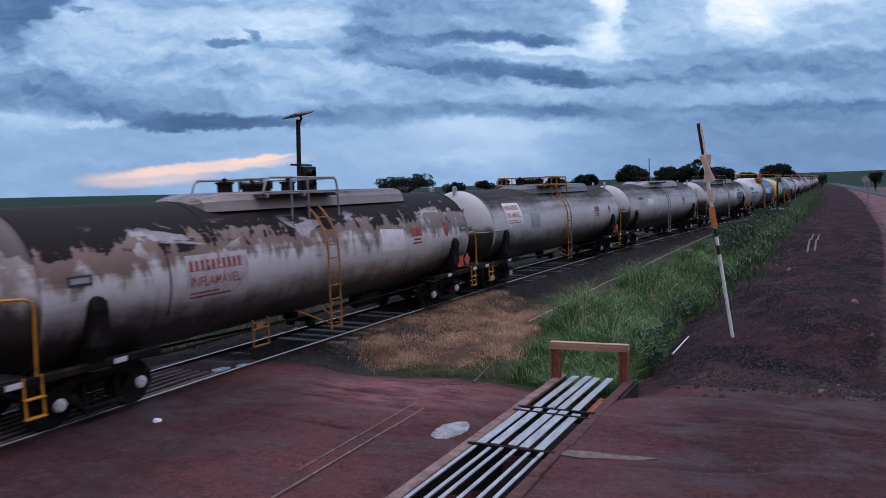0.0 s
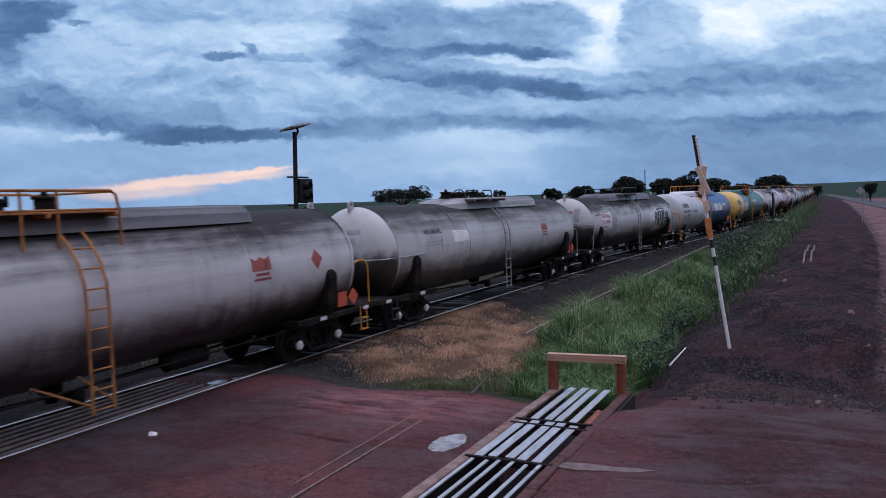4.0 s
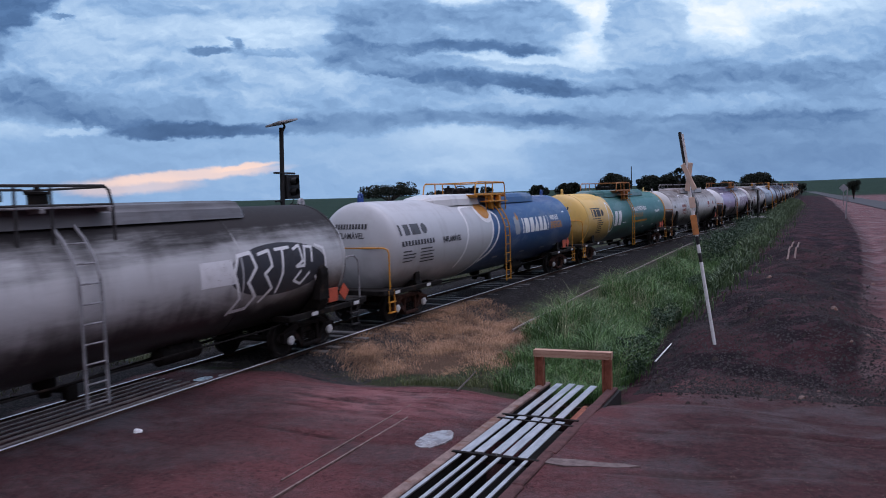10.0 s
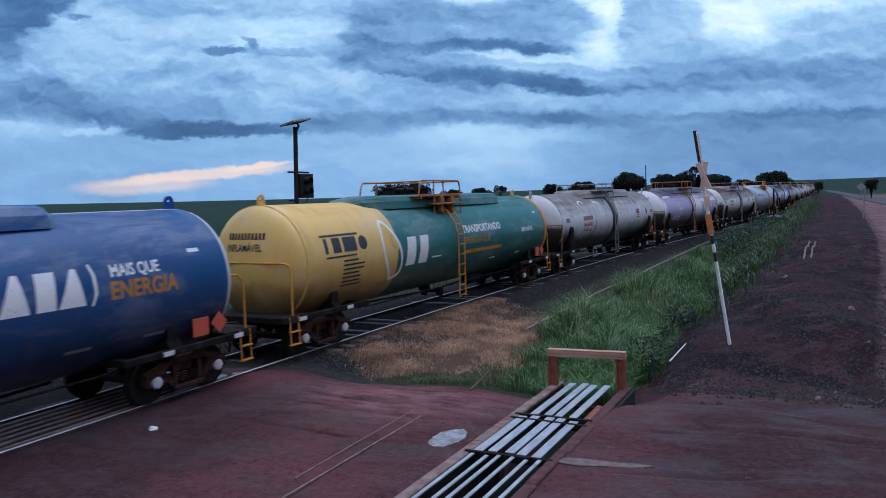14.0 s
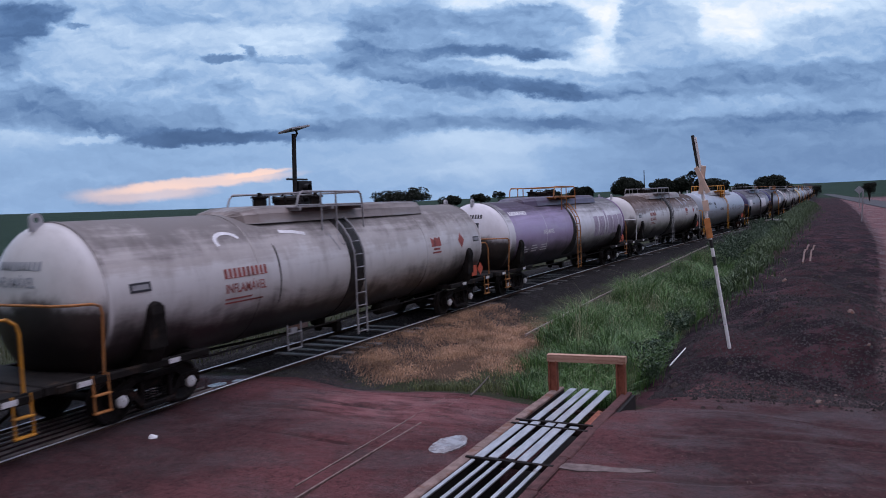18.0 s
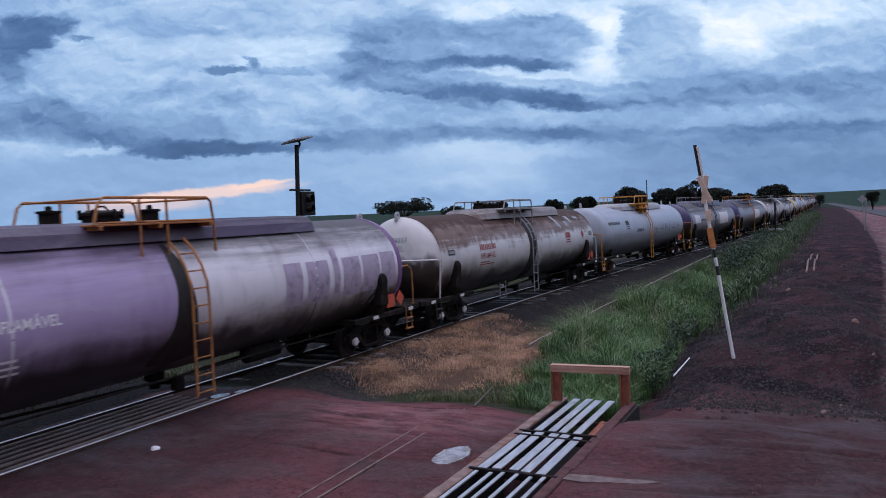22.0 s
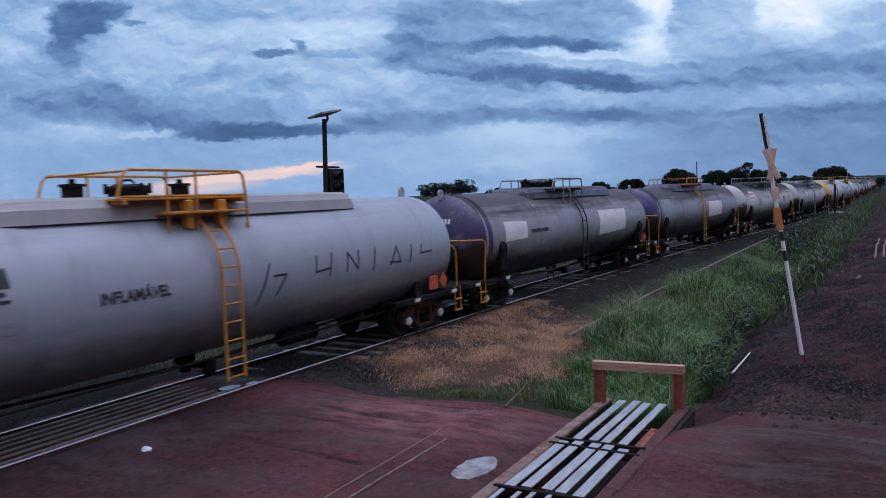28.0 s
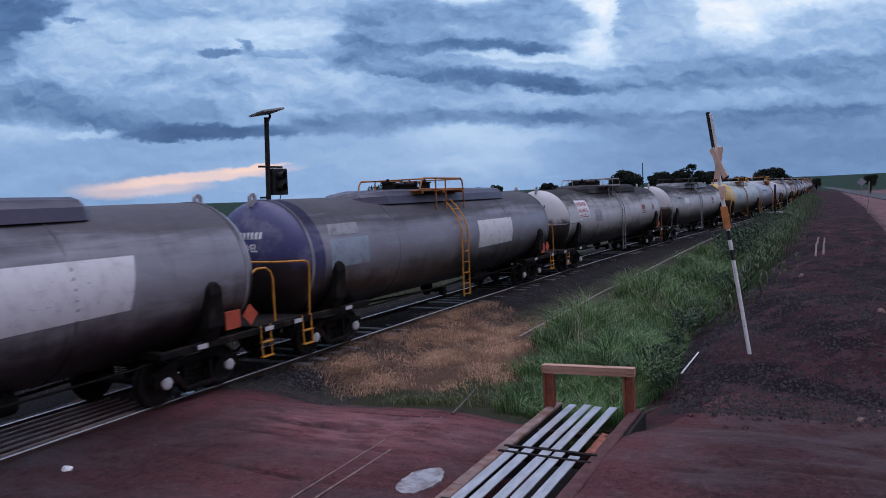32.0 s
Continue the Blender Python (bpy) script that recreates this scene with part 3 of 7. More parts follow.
# ---------------------------------------------------------------- ground
def build_ground():
    xs = np.unique(np.concatenate([np.linspace(-4500, -400, 14), np.linspace(-400, -60, 18), np.linspace(-60, -16, 30), np.arange(-16, -5, 0.2), np.arange(-5, -2.4, 0.1), np.arange(-2.4, 8, 0.2), np.linspace(8, 40, 30), np.linspace(40, 400, 24), np.linspace(400, 4500, 14)]).round(3))
    ys = np.unique(np.concatenate([np.linspace(-400, -20, 10), np.arange(-20, 3, 1.0), np.arange(3, 8.4, 0.12), np.arange(8.4, 15.4, 0.05), np.arange(15.4, 32, 0.2), np.arange(32, 70, 0.6), np.linspace(70, 300, 60), np.linspace(300, 4800, 40)]).round(3))
    gx, gy = np.meshgrid(xs, ys)
    gz = ground_z(gx, gy)
    nx, ny = len(xs), len(ys)
    me = bpy.data.meshes.new("ground")
    i = np.arange(nx * ny).reshape(ny, nx)
    quads = np.stack([i[:-1, :-1], i[:-1, 1:], i[1:, 1:], i[1:, :-1]], -1).reshape(-1, 4)
    me.from_pydata(np.stack([gx, gy, gz], -1).reshape(-1, 3).tolist(), [], quads.tolist())
    me.polygons.foreach_set("use_smooth", np.ones(len(quads), bool))
    off = gx - np.interp(gy, TRACK_Y, TRACK_X)
    weights = {
        # red earth of the road over the crossing and of the lane beside the bank
        "earth": np.maximum(smooth(14.3, 12.7, gy + 0.4 * np.sin(gx * 0.9) - 3.0 * smooth(-3.0, -1.6, gx)) * smooth(-13.6, -12.4, gx), smooth(-0.5, 0.7, gx - np.interp(gy, LANE_Y, LANE_X)) * smooth(15, 18, gy) * smooth(400, 150, gy)),
        "ballast": smooth(3.9, 2.6, np.abs(off + 0.6)) * (1 - smooth(15.0, 13.0, gy) * smooth(-13.4, -12.2, gx)),
        "bank": smooth(-3.9, -2.6, gx - 0.02 * np.maximum(gy - 20, 0)) * smooth(13.6, 15.6, gy) * smooth(400, 150, gy),
        # darker, gravelly earth at the bank's foot and road's edge; darker towards the rails
        "foot": np.maximum(np.maximum(smooth(-3.2, -0.5, gx) * smooth(6.0, 12.0, gy), 0.9 * smooth(12.6, 13.6, gy) * smooth(-4.1, -4.8, gx)), 1.0 * smooth(-6.0, -9.5, gx) * smooth(13.4, 10.4, gy - 0.25 * (gx + 10))),
        "rut": rut_at(gx, gy)[0],
        # earth packed pale by traffic
        "packed": np.maximum(np.exp(-(((gx + 6.9) / 2.3) ** 2) - ((gy - 12.0) / 1.3) ** 2), 0.62 * smooth(0.0, 1.0, gx - np.interp(gy, LANE_Y, LANE_X)) * smooth(15, 18, gy)),
        "straw": straw_at(gx, gy),
        "crop": np.maximum(smooth(-22, -34, gx), np.maximum(smooth(220, 300, gy), smooth(16, 26, gx) * smooth(100, 160, gy))),
    }
    for key, value in weights.items():
        layer = me.attributes.new(key, "FLOAT", "POINT")
        layer.data.foreach_set("value", np.clip(value, 0, 1).astype(np.float32).ravel())
    m, n = material("earth_gravel_and_grass")
    place = n.add("ShaderNodeTexCoord").outputs["Object"]
    rough_edge, pebbles, broad, mid = n.noise(place, 1.1, 6.0, 0.65), n.noise(place, 30.0, 4.0, 0.7), n.noise(place, 0.35, 5.0), n.noise(place, 4.0, 6.0, 0.65)
    stones = n.add("ShaderNodeTexVoronoi")
    for key, value in (("Vector", place), ("Scale", 16.0)):
        n.give(stones.inputs[key], value)
    chips = n.noise(place, 60.0, 3.0, 0.6)

    def mask(key, sharp=0.22):
        node = n.add("ShaderNodeAttribute")
        node.attribute_name = key
        value = n.math("ADD", node.outputs["Fac"], n.math("MULTIPLY", n.math("SUBTRACT", rough_edge, 0.5), 0.9))
        return n.step(value, 0.5 - sharp, 0.5 + sharp)

    verge = n.mix(n.step(mid, 0.35, 0.65), (0.040, 0.035, 0.024, 1), (0.030, 0.044, 0.019, 1))
    # bluish crop greens: distance haze is mixed into their colour
    crop = n.mix(n.step(broad, 0.3, 0.7), (0.008, 0.024, 0.014, 1), (0.013, 0.033, 0.020, 1))
    crop = n.mix(n.math("MULTIPLY", n.step(n.noise(place, 0.02, 3.0), 0.45, 0.55), 0.35), crop, (0.020, 0.042, 0.028, 1))
    straw = n.mix(n.step(pebbles, 0.35, 0.65), (0.050, 0.032, 0.024, 1), (0.150, 0.092, 0.062, 1))
    ballast = n.mix(n.step(stones.outputs["Distance"], 0.1, 0.6), (0.032, 0.029, 0.030, 1), (0.009, 0.008, 0.009, 1))
    ballast = n.mix(n.math("MULTIPLY", n.step(mid, 0.45, 0.7), 0.4), ballast, (0.030, 0.018, 0.016, 1))
    clods = n.noise(place, 1.15, 8.0, 0.68)
    bank = n.mix(n.step(pebbles, 0.38, 0.64), (0.0060, 0.0042, 0.0056, 1), (0.0240, 0.0161, 0.0202, 1))
    bank = n.mix(n.math("MULTIPLY", n.step(clods, 0.52, 0.60), 0.80), bank, (0.0780, 0.0430, 0.0470, 1))
    bank = n.mix(n.math("MULTIPLY", n.step(clods, 0.46, 0.36), 0.80), bank, (0.0050, 0.0037, 0.0047, 1))
    bank = n.mix(n.math("MULTIPLY", n.step(chips, 0.67, 0.72), 0.6), bank, (0.0640, 0.0460, 0.0560, 1))
    bank = n.mix(n.math("MULTIPLY", n.step(broad, 0.48, 0.60), 0.65), bank, (0.0560, 0.0240, 0.0260, 1))
    # earth: wheel ruts run over the track's line, damp patches are darker, dust lighter
    ruts = n.noise(n.mapped(place, (0.62, 0.95, 1.0), turn=(0, 0, radians(-3))), 0.9, 8.0, 0.60, 0.0)
    tyre = n.noise(n.mapped(place, (0.05, 3.2, 1.0), turn=(0, 0, radians(2))), 1.6, 5.0, 0.55)
    grit = n.noise(place, 9.0, 8.0, 0.78)
    earth = n.mix(n.step(ruts, 0.28, 0.74), (0.0600, 0.0215, 0.0205, 1), (0.1634, 0.0690, 0.0660, 1))
    earth = n.mix(n.math("MULTIPLY", n.math("MULTIPLY", n.step(tyre, 0.58, 0.63), n.step(ruts, 0.36, 0.50)), 0.28), earth, (0.0516, 0.0121, 0.0101, 1))
    earth = n.mix(n.math("MULTIPLY", n.step(tyre, 0.40, 0.32), 0.22), earth, (0.1720, 0.0752, 0.0734, 1))
    earth = n.mix(n.math("MULTIPLY", n.step(broad, 0.44, 0.62), 0.58), earth, (0.0473, 0.0166, 0.0161, 1))
    # grit tones follow the relief; its light and shade are painted in with them
    earth = n.mix(n.math("MULTIPLY", n.step(grit, 0.52, 0.64), 0.65), earth, (0.1720, 0.0793, 0.0769, 1))
    earth = n.mix(n.math("MULTIPLY", n.step(grit, 0.48, 0.36), 0.75), earth, (0.0189, 0.0073, 0.0074, 1))
    earth = n.mix(n.math("MULTIPLY", n.step(chips, 0.60, 0.66), 0.65), earth, (0.1376, 0.0890, 0.0944, 1))
    earth = n.mix(n.math("MULTIPLY", n.step(pebbles, 0.52, 0.66), 0.40), earth, (0.1900, 0.1000, 0.0960, 1))
    earth = n.mix(n.math("MULTIPLY", n.step(pebbles, 0.44, 0.32), 0.55), earth, (0.0240, 0.0100, 0.0100, 1))
    earth = n.mix(n.math("MULTIPLY", mask("foot", 0.4), 0.74), earth, n.mix(n.step(grit, 0.40, 0.66), (0.0172, 0.0089, 0.0096, 1), (0.0602, 0.0291, 0.0297, 1)))
    packed = n.math("MULTIPLY", mask("packed", 0.45), n.step(n.noise(n.mapped(place, (0.5, 1.6, 1.0)), 2.6, 7.0, 0.68), 0.36, 0.62))
    earth = n.mix(n.math("MULTIPLY", packed, 0.80), earth, (0.2700, 0.1420, 0.1340, 1))
    rut = n.add("ShaderNodeAttribute")
    rut.attribute_name = "rut"
    trodden = n.math("MULTIPLY", n.step(rut.outputs["Fac"], 0.25, 0.75), n.step(n.noise(place, 3.0, 5.0, 0.7), 0.34, 0.52))
    earth = n.mix(n.math("MULTIPLY", trodden, 0.85), earth, (0.0330, 0.0105, 0.0100, 1))
    earth = n.mix(1.0, earth, (1.07, 0.87, 0.97, 1), blend="MULTIPLY")
    bank = n.mix(1.0, bank, (1.04, 0.90, 1.0, 1), blend="MULTIPLY")
    colour = n.mix(mask("crop", 0.1), verge, crop)
    colour = n.mix(mask("bank"), colour, bank)
    colour = n.mix(mask("ballast"), colour, ballast)
    colour = n.mix(mask("straw"), colour, straw)
    colour = n.mix(mask("earth", 0.14), colour, earth)
    relief = n.math("ADD", n.math("MULTIPLY", pebbles, 0.6), n.math("ADD", n.math("MULTIPLY", mid, 1.4), n.math("ADD", n.math("MULTIPLY", ruts, 1.0), n.math("MULTIPLY", grit, 1.2))))
    # damp earth has a sheen, stones and grass have none
    damp = n.math("MULTIPLY", mask("earth", 0.14), n.step(ruts, 0.58, 0.36, 0.10, 0.36))
    finish(n, colour, n.math("SUBTRACT", n.math("MULTIPLY_ADD", mid, -0.10, 0.99), damp), 0.0, relief, 0.06, 0.9, n.math("MULTIPLY_ADD", damp, 0.9, 0.12))
    me.materials.append(m)
    tagged(new("ground", me), "red earth crossing, dark gravel and green fields", "ground", kind="structure")


build_ground()


# ---------------------------------------------------------------- track
def rail_mesh(path, head=0.033, deep=0.16):
    """A rail's section swept along a plan line of (x, y) whose top lies at z = 0."""
    section = [(-head, 0), (-head + 0.008, 0.006), (head - 0.008, 0.006), (head, 0), (head, -0.035), (0.010, -0.05), (0.010, -deep + 0.02), (0.07, -deep), (-0.07, -deep), (-0.010, -deep + 0.02), (-0.010, -0.05), (-head, -0.035)]
    geo, k = Geo(), len(section)
    verts, faces = [], []
    for i, (x, y, z) in enumerate(path):
        a, b = path[max(i - 1, 0)], path[min(i + 1, len(path) - 1)]
        t = Vector((b[0] - a[0], b[1] - a[1], 0)).normalized()
        side = Vector((t.y, -t.x, 0))
        verts += [(x + side.x * u, y + side.y * u, z + w) for u, w in section]
    for i in range(len(path) - 1):
        faces += [(i * k + j, i * k + (j + 1) % k, (i + 1) * k + (j + 1) % k, (i + 1) * k + j) for j in range(k)]
    faces += [tuple(range(k)), tuple((len(path) - 1) * k + j for j in range(k))]
    geo.put(verts, faces)
    return geo.mesh("rail", 30)


def line_at(offset, y0, y1, step=2.0, z=0.0):
    rows, y = [], y0
    while y <= y1 + 0.01:
        dx = (track_x(y + 0.5) - track_x(y - 0.5))
        rows.append((track_x(y) + offset, y - offset * dx, z))
        y += step
    return rows


SLEEPER = grained("weathered_sleeper", (0.040, 0.037, 0.038, 1), (0.150, 0.142, 0.145, 1), 0.6, 0.0, 5.0, 0.006)
# near-white base: the sky's gleam on the polished heads put into the colour
RAIL = grained("worn_running_rail", (0.60, 0.60, 0.63, 1), (0.85, 0.85, 0.88, 1), 0.45, 0.35, 4.0, 0.002, (1, 0.15, 1))


EARTHY_RAIL = grained("rail_head_under_earth", (0.10, 0.060, 0.054, 1), (0.24, 0.165, 0.15, 1), 0.7, 0.0, 7.0, 0.003)
DUSTY_RAIL = grained("earthy_rail_head", (0.20, 0.150, 0.140, 1), (0.38, 0.31, 0.30, 1), 0.5, 0.0, 5.0, 0.003)


def build_track():
    track = thing("railway_track", "broad gauge railway track on dark ballast", "track", kind="structure")
    for offset in (-0.835, 0.835):
        rail = part("rail", rail_mesh(line_at(offset, -30, 640, 4.0)), RAIL, track, "worn steel running rail")
        # only the head's top is polished
        rail.data.materials.append(RUST)
        for face in rail.data.polygons:
            face.material_index = 0 if face.normal.z > 0.3 else 1
    me = shared("sleeper", lambda g: g.box(-1.3, 1.3, -0.115, 0.115, -0.26, -0.135, 0.02))
    y = 13.9
    for i in range(150):
        turn = math.degrees(math.atan2(-(track_x(y + 0.5) - track_x(y - 0.5)), 1.0))
        part("sleeper", me, SLEEPER, track, at=pose(track_x(y) + random.uniform(-0.03, 0.03), y, random.uniform(-0.005, 0.066), 0, 0, turn + random.uniform(-0.8, 0.8)))
        y += 0.62
    # old rails laid side by side form the crossing's deck between the running rails
    deck = thing("crossing_deck", "old rails laid side by side as crossing deck", "crossing", kind="structure")
    for i, offset in enumerate((-0.62, -0.36, -0.12, 0.12, 0.36, 0.62)):
        part("deck_rail", rail_mesh(line_at(offset, 2.0, 12.2 + 0.35 * (i % 2), 1.0, -0.015), 0.022), DUSTY_RAIL, deck)
    # the siding's rails, buried in the road and lost in the grass
    siding = thing("siding_track", "disused siding rails half buried in earth", "track", kind="structure")
    far_side = [(-7.34, 21), (-7.33, 22), (-7.2, 30), (-6.9, 38), (-6.58, 46), (-6.1, 54), (-5.5, 62)]
    far_side = [(x, y, float(ground_z(x, y)) + 0.07) for x, y in far_side]
    part("rail", rail_mesh(far_side, 0.022), DUSTY_RAIL, siding, "dull siding rail")
    part("rail", rail_mesh([(-5.89, 6.5, -0.026), (-5.83, 10.0, -0.024), (-5.78, 12.85, -0.030)], 0.016), EARTHY_RAIL, siding, "rail head under a film of earth")
    part("rail", rail_mesh([(-6.14, 8.0, -0.030), (-6.12, 10.4, -0.028), (-6.11, 12.7, -0.034)], 0.012), EARTHY_RAIL, siding, "rail head under a film of earth")


build_track()


# ---------------------------------------------------------------- tank wagons
R, ZC, HALF, HEAD = 1.44, 2.20, 7.55, 0.72
LONG_HALF, LONG_HEAD = 7.90, 0.50


def on_tank(u, v, lift=0.006):
    """A place on the tank's near side: u metres along, v metres round from mid height."""
    a = v / R
    r = R + lift
    end = abs(u) - HALF
    if end > 0:
        r = (R * math.sqrt(max(0.0, 1 - (end / HEAD) ** 2))) + lift
    return (r * math.cos(a), u, ZC + r * math.sin(a))


def on_long_tank(u, v, lift=0.006):
    """The same on a newer tank, whose barrel is longer."""
    r = R + lift
    return (r * math.cos(v / R), u, ZC + r * math.sin(v / R))


def wrap(polys, lift=0.006, name="marking", place=on_tank):
    """Flat outlines in (u, v) bent round the tank as one thin mesh."""
    bm = bmesh.new()
    for poly in polys:
        try:
            bm.faces.new([bm.verts.new((u, v, 0)) for u, v in poly])
        except ValueError:
            pass
    vs = [p[1] for poly in polys for p in poly]
    us = [p[0] for poly in polys for p in poly]
    for lo, hi, axis, gap in ((min(vs), max(vs), (0, 1, 0), 0.10), (min(us), max(us), (1, 0, 0), 0.5)):
        cut = lo + gap
        while cut < hi:
            bmesh.ops.bisect_plane(bm, geom=bm.verts[:] + bm.edges[:] + bm.faces[:], plane_co=Vector(axis) * cut, plane_no=axis, dist=1e-5)
            cut += gap
    bmesh.ops.triangulate(bm, faces=bm.faces[:])
    for v in bm.verts:
        v.co = place(v.co.x, v.co.y, lift)
    bmesh.ops.recalc_face_normals(bm, faces=bm.faces)
    me = bpy.data.meshes.new(name)
    bm.to_mesh(me)
    bm.free()
    me.polygons.foreach_set("use_smooth", [True] * len(me.polygons))
    me.materials.append(None)
    return me


def words(text, u, v, size, lift=0.006, stretch=1.0, place=on_tank, bold=0.0):
    """Lettering in the built-in font, bent round the tank; its foot at v, its start at u."""
    curve = bpy.data.curves.new("words", "FONT")
    curve.body, curve.size, curve.offset = text, size, bold
    curve.resolution_u = 3
    ob = bpy.data.objects.new("words", curve)
    scene.collection.objects.link(ob)
    me = bpy.data.meshes.new_from_object(ob.evaluated_get(bpy.context.evaluated_depsgraph_get()))
    bpy.data.objects.remove(ob)
    bpy.data.curves.remove(curve)
    bm = bmesh.new()
    bm.from_mesh(me)
    bpy.data.meshes.remove(me)
    for cut in np.arange(-0.3, 1.3, 0.10):
        bmesh.ops.bisect_plane(bm, geom=bm.verts[:] + bm.edges[:] + bm.faces[:], plane_co=(0, cut, 0), plane_no=(0, 1, 0), dist=1e-5)
    bmesh.ops.triangulate(bm, faces=bm.faces[:])
    for p in bm.verts:
        p.co = place(u + p.co.x * stretch, v + p.co.y, lift)
    bmesh.ops.recalc_face_normals(bm, faces=bm.faces)
    me = bpy.data.meshes.new("lettering")
    bm.to_mesh(me)
    bm.free()
    me.materials.clear()
    me.materials.append(None)
    return me


def rect(u0, u1, v0, v1, lean=0.0):
    return [(u0, v0), (u1, v0), (u1 + lean, v1), (u0 + lean, v1)]


def disc(u, v, ru, rv, count=28, a0=0.0, a1=2 * math.pi):
    return [(u + ru * math.cos(a0 + (a1 - a0) * k / count), v + rv * math.sin(a0 + (a1 - a0) * k / count)) for k in range(count)]


def stroke(points, w):
    """A brush stroke of width w through points, as quads."""
    out = []
    for (u0, v0), (u1, v1) in zip(points, points[1:]):
        d = math.hypot(u1 - u0, v1 - v0) or 1
        nx, ny = -(v1 - v0) / d * w / 2, (u1 - u0) / d * w / 2
        ex, ey = (u1 - u0) / d * w * 0.3, (v1 - v0) / d * w * 0.3
        out.append([(u0 - nx - ex, v0 - ny - ey), (u1 - nx + ex, v1 - ny + ey), (u1 + nx + ex, v1 + ny + ey), (u0 + nx - ex, v0 + ny - ey)])
    return out


def arc(u, v, ru, rv, a0, a1, w, count=10):
    return stroke([(u + ru * math.cos(radians(a0 + (a1 - a0) * k / count)), v + rv * math.sin(radians(a0 + (a1 - a0) * k / count))) for k in range(count + 1)], w)


def bars(u, v, width, rows, gap=0.09, tall=0.045, seed=1):
    """Lines of small writing that cannot be read, as plain bars."""
    rnd = random.Random(seed)
    out = []
    for i in range(rows):
        out.append(rect(u, u + width * rnd.uniform(0.6, 1.0), v - i * gap, v - i * gap + tall))
    return out


def digits(u, v, count, w, h):
    """A number that is not spelled out: a row of plain upright bars."""
    pts = [(u, v)]
    for i in range(count):
        x = u + i * w * 1.25
        pts += [(x, v + h), (x + w * 0.80, v + h), (x + w * 0.80, v + 0.012), (x + w * 1.25, v + 0.012)]
    return [pts[:-1] + [(u + (count - 1) * w * 1.25 + w * 0.80, v)]]


def make_shell(g, half=HALF, head=HEAD):
    profile = []
    for k in range(11):
        a = math.pi / 2 * k / 10
        profile.append((-half - head * math.cos(a), max(0.004, R * math.sin(a))))
    profile += [(-half + 2 * half * k / 10, R) for k in range(1, 10)]
    for k in range(11):
        a = math.pi / 2 * (1 - k / 10)
        profile.append((half + head * math.cos(a), max(0.004, R * math.sin(a))))
    g.lathe(profile, "y", (0, 0, ZC), 56)


def make_long_shell(g):
    make_shell(g, LONG_HALF, LONG_HEAD)


def make_ring(g):
    g.lathe([(-0.05, R - 0.01), (-0.045, R + 0.012), (0.045, R + 0.012), (0.05, R - 0.01)], "y", (0, 0, ZC), 56)


def make_band(g):
    g.lathe([(-0.42, R - 0.01), (-0.415, R + 0.014), (0.245, R + 0.014), (0.25, R - 0.01)], "y", (0, 0, ZC), 40, radians(-80), radians(150))


def make_casing(g, front=-4.75, bulb=False):
    """The long raised housing on the crown: a low trunk with chamfered shoulders and sloping ends."""
    top, low = ZC + R + 0.16, ZC + R - 0.24
    nose = [(front, 0.05, 0.18), (front + 0.4, 0.62, 0.72), (front + 1.35, 1.0, 0.98)]
    if bulb:
        nose = [(front, 0.08, 0.45), (front + 0.15, 0.55, 0.85), (front + 0.5, 0.90, 1.0), (front + 0.9, 1.0, 1.0)]
    stations = nose + [(0.0, 1.0, 1.0), (3.4, 1.0, 0.98), (4.45, 0.95, 0.94), (4.62, 0.25, 0.82)]
    verts, faces = [], []
    for y, rise, wide in stations:
        t = low + 0.18 + (top - low - 0.18) * rise
        x = 0.80 * wide
        verts += [(-x - 0.10, y, low), (-x - 0.04, y, t - 0.16 * rise - 0.02), (-x + 0.06, y, t - 0.05 * rise), (-x + 0.24, y, t), (x - 0.24, y, t), (x - 0.06, y, t - 0.05 * rise), (x + 0.04, y, t - 0.16 * rise - 0.02), (x + 0.10, y, low)]
    for i in range(len(stations) - 1):
        faces += [(i * 8 + j, i * 8 + j + 1, i * 8 + 9 + j, i * 8 + 8 + j) for j in range(7)]
    last = (len(stations) - 1) * 8
    faces += [tuple(range(8)), tuple(last + j for j in range(8))]
    g.put(verts, faces)


def make_bulb(g):
    make_casing(g, -3.6, True)


def make_wedge(g):
    make_casing(g, -3.4)


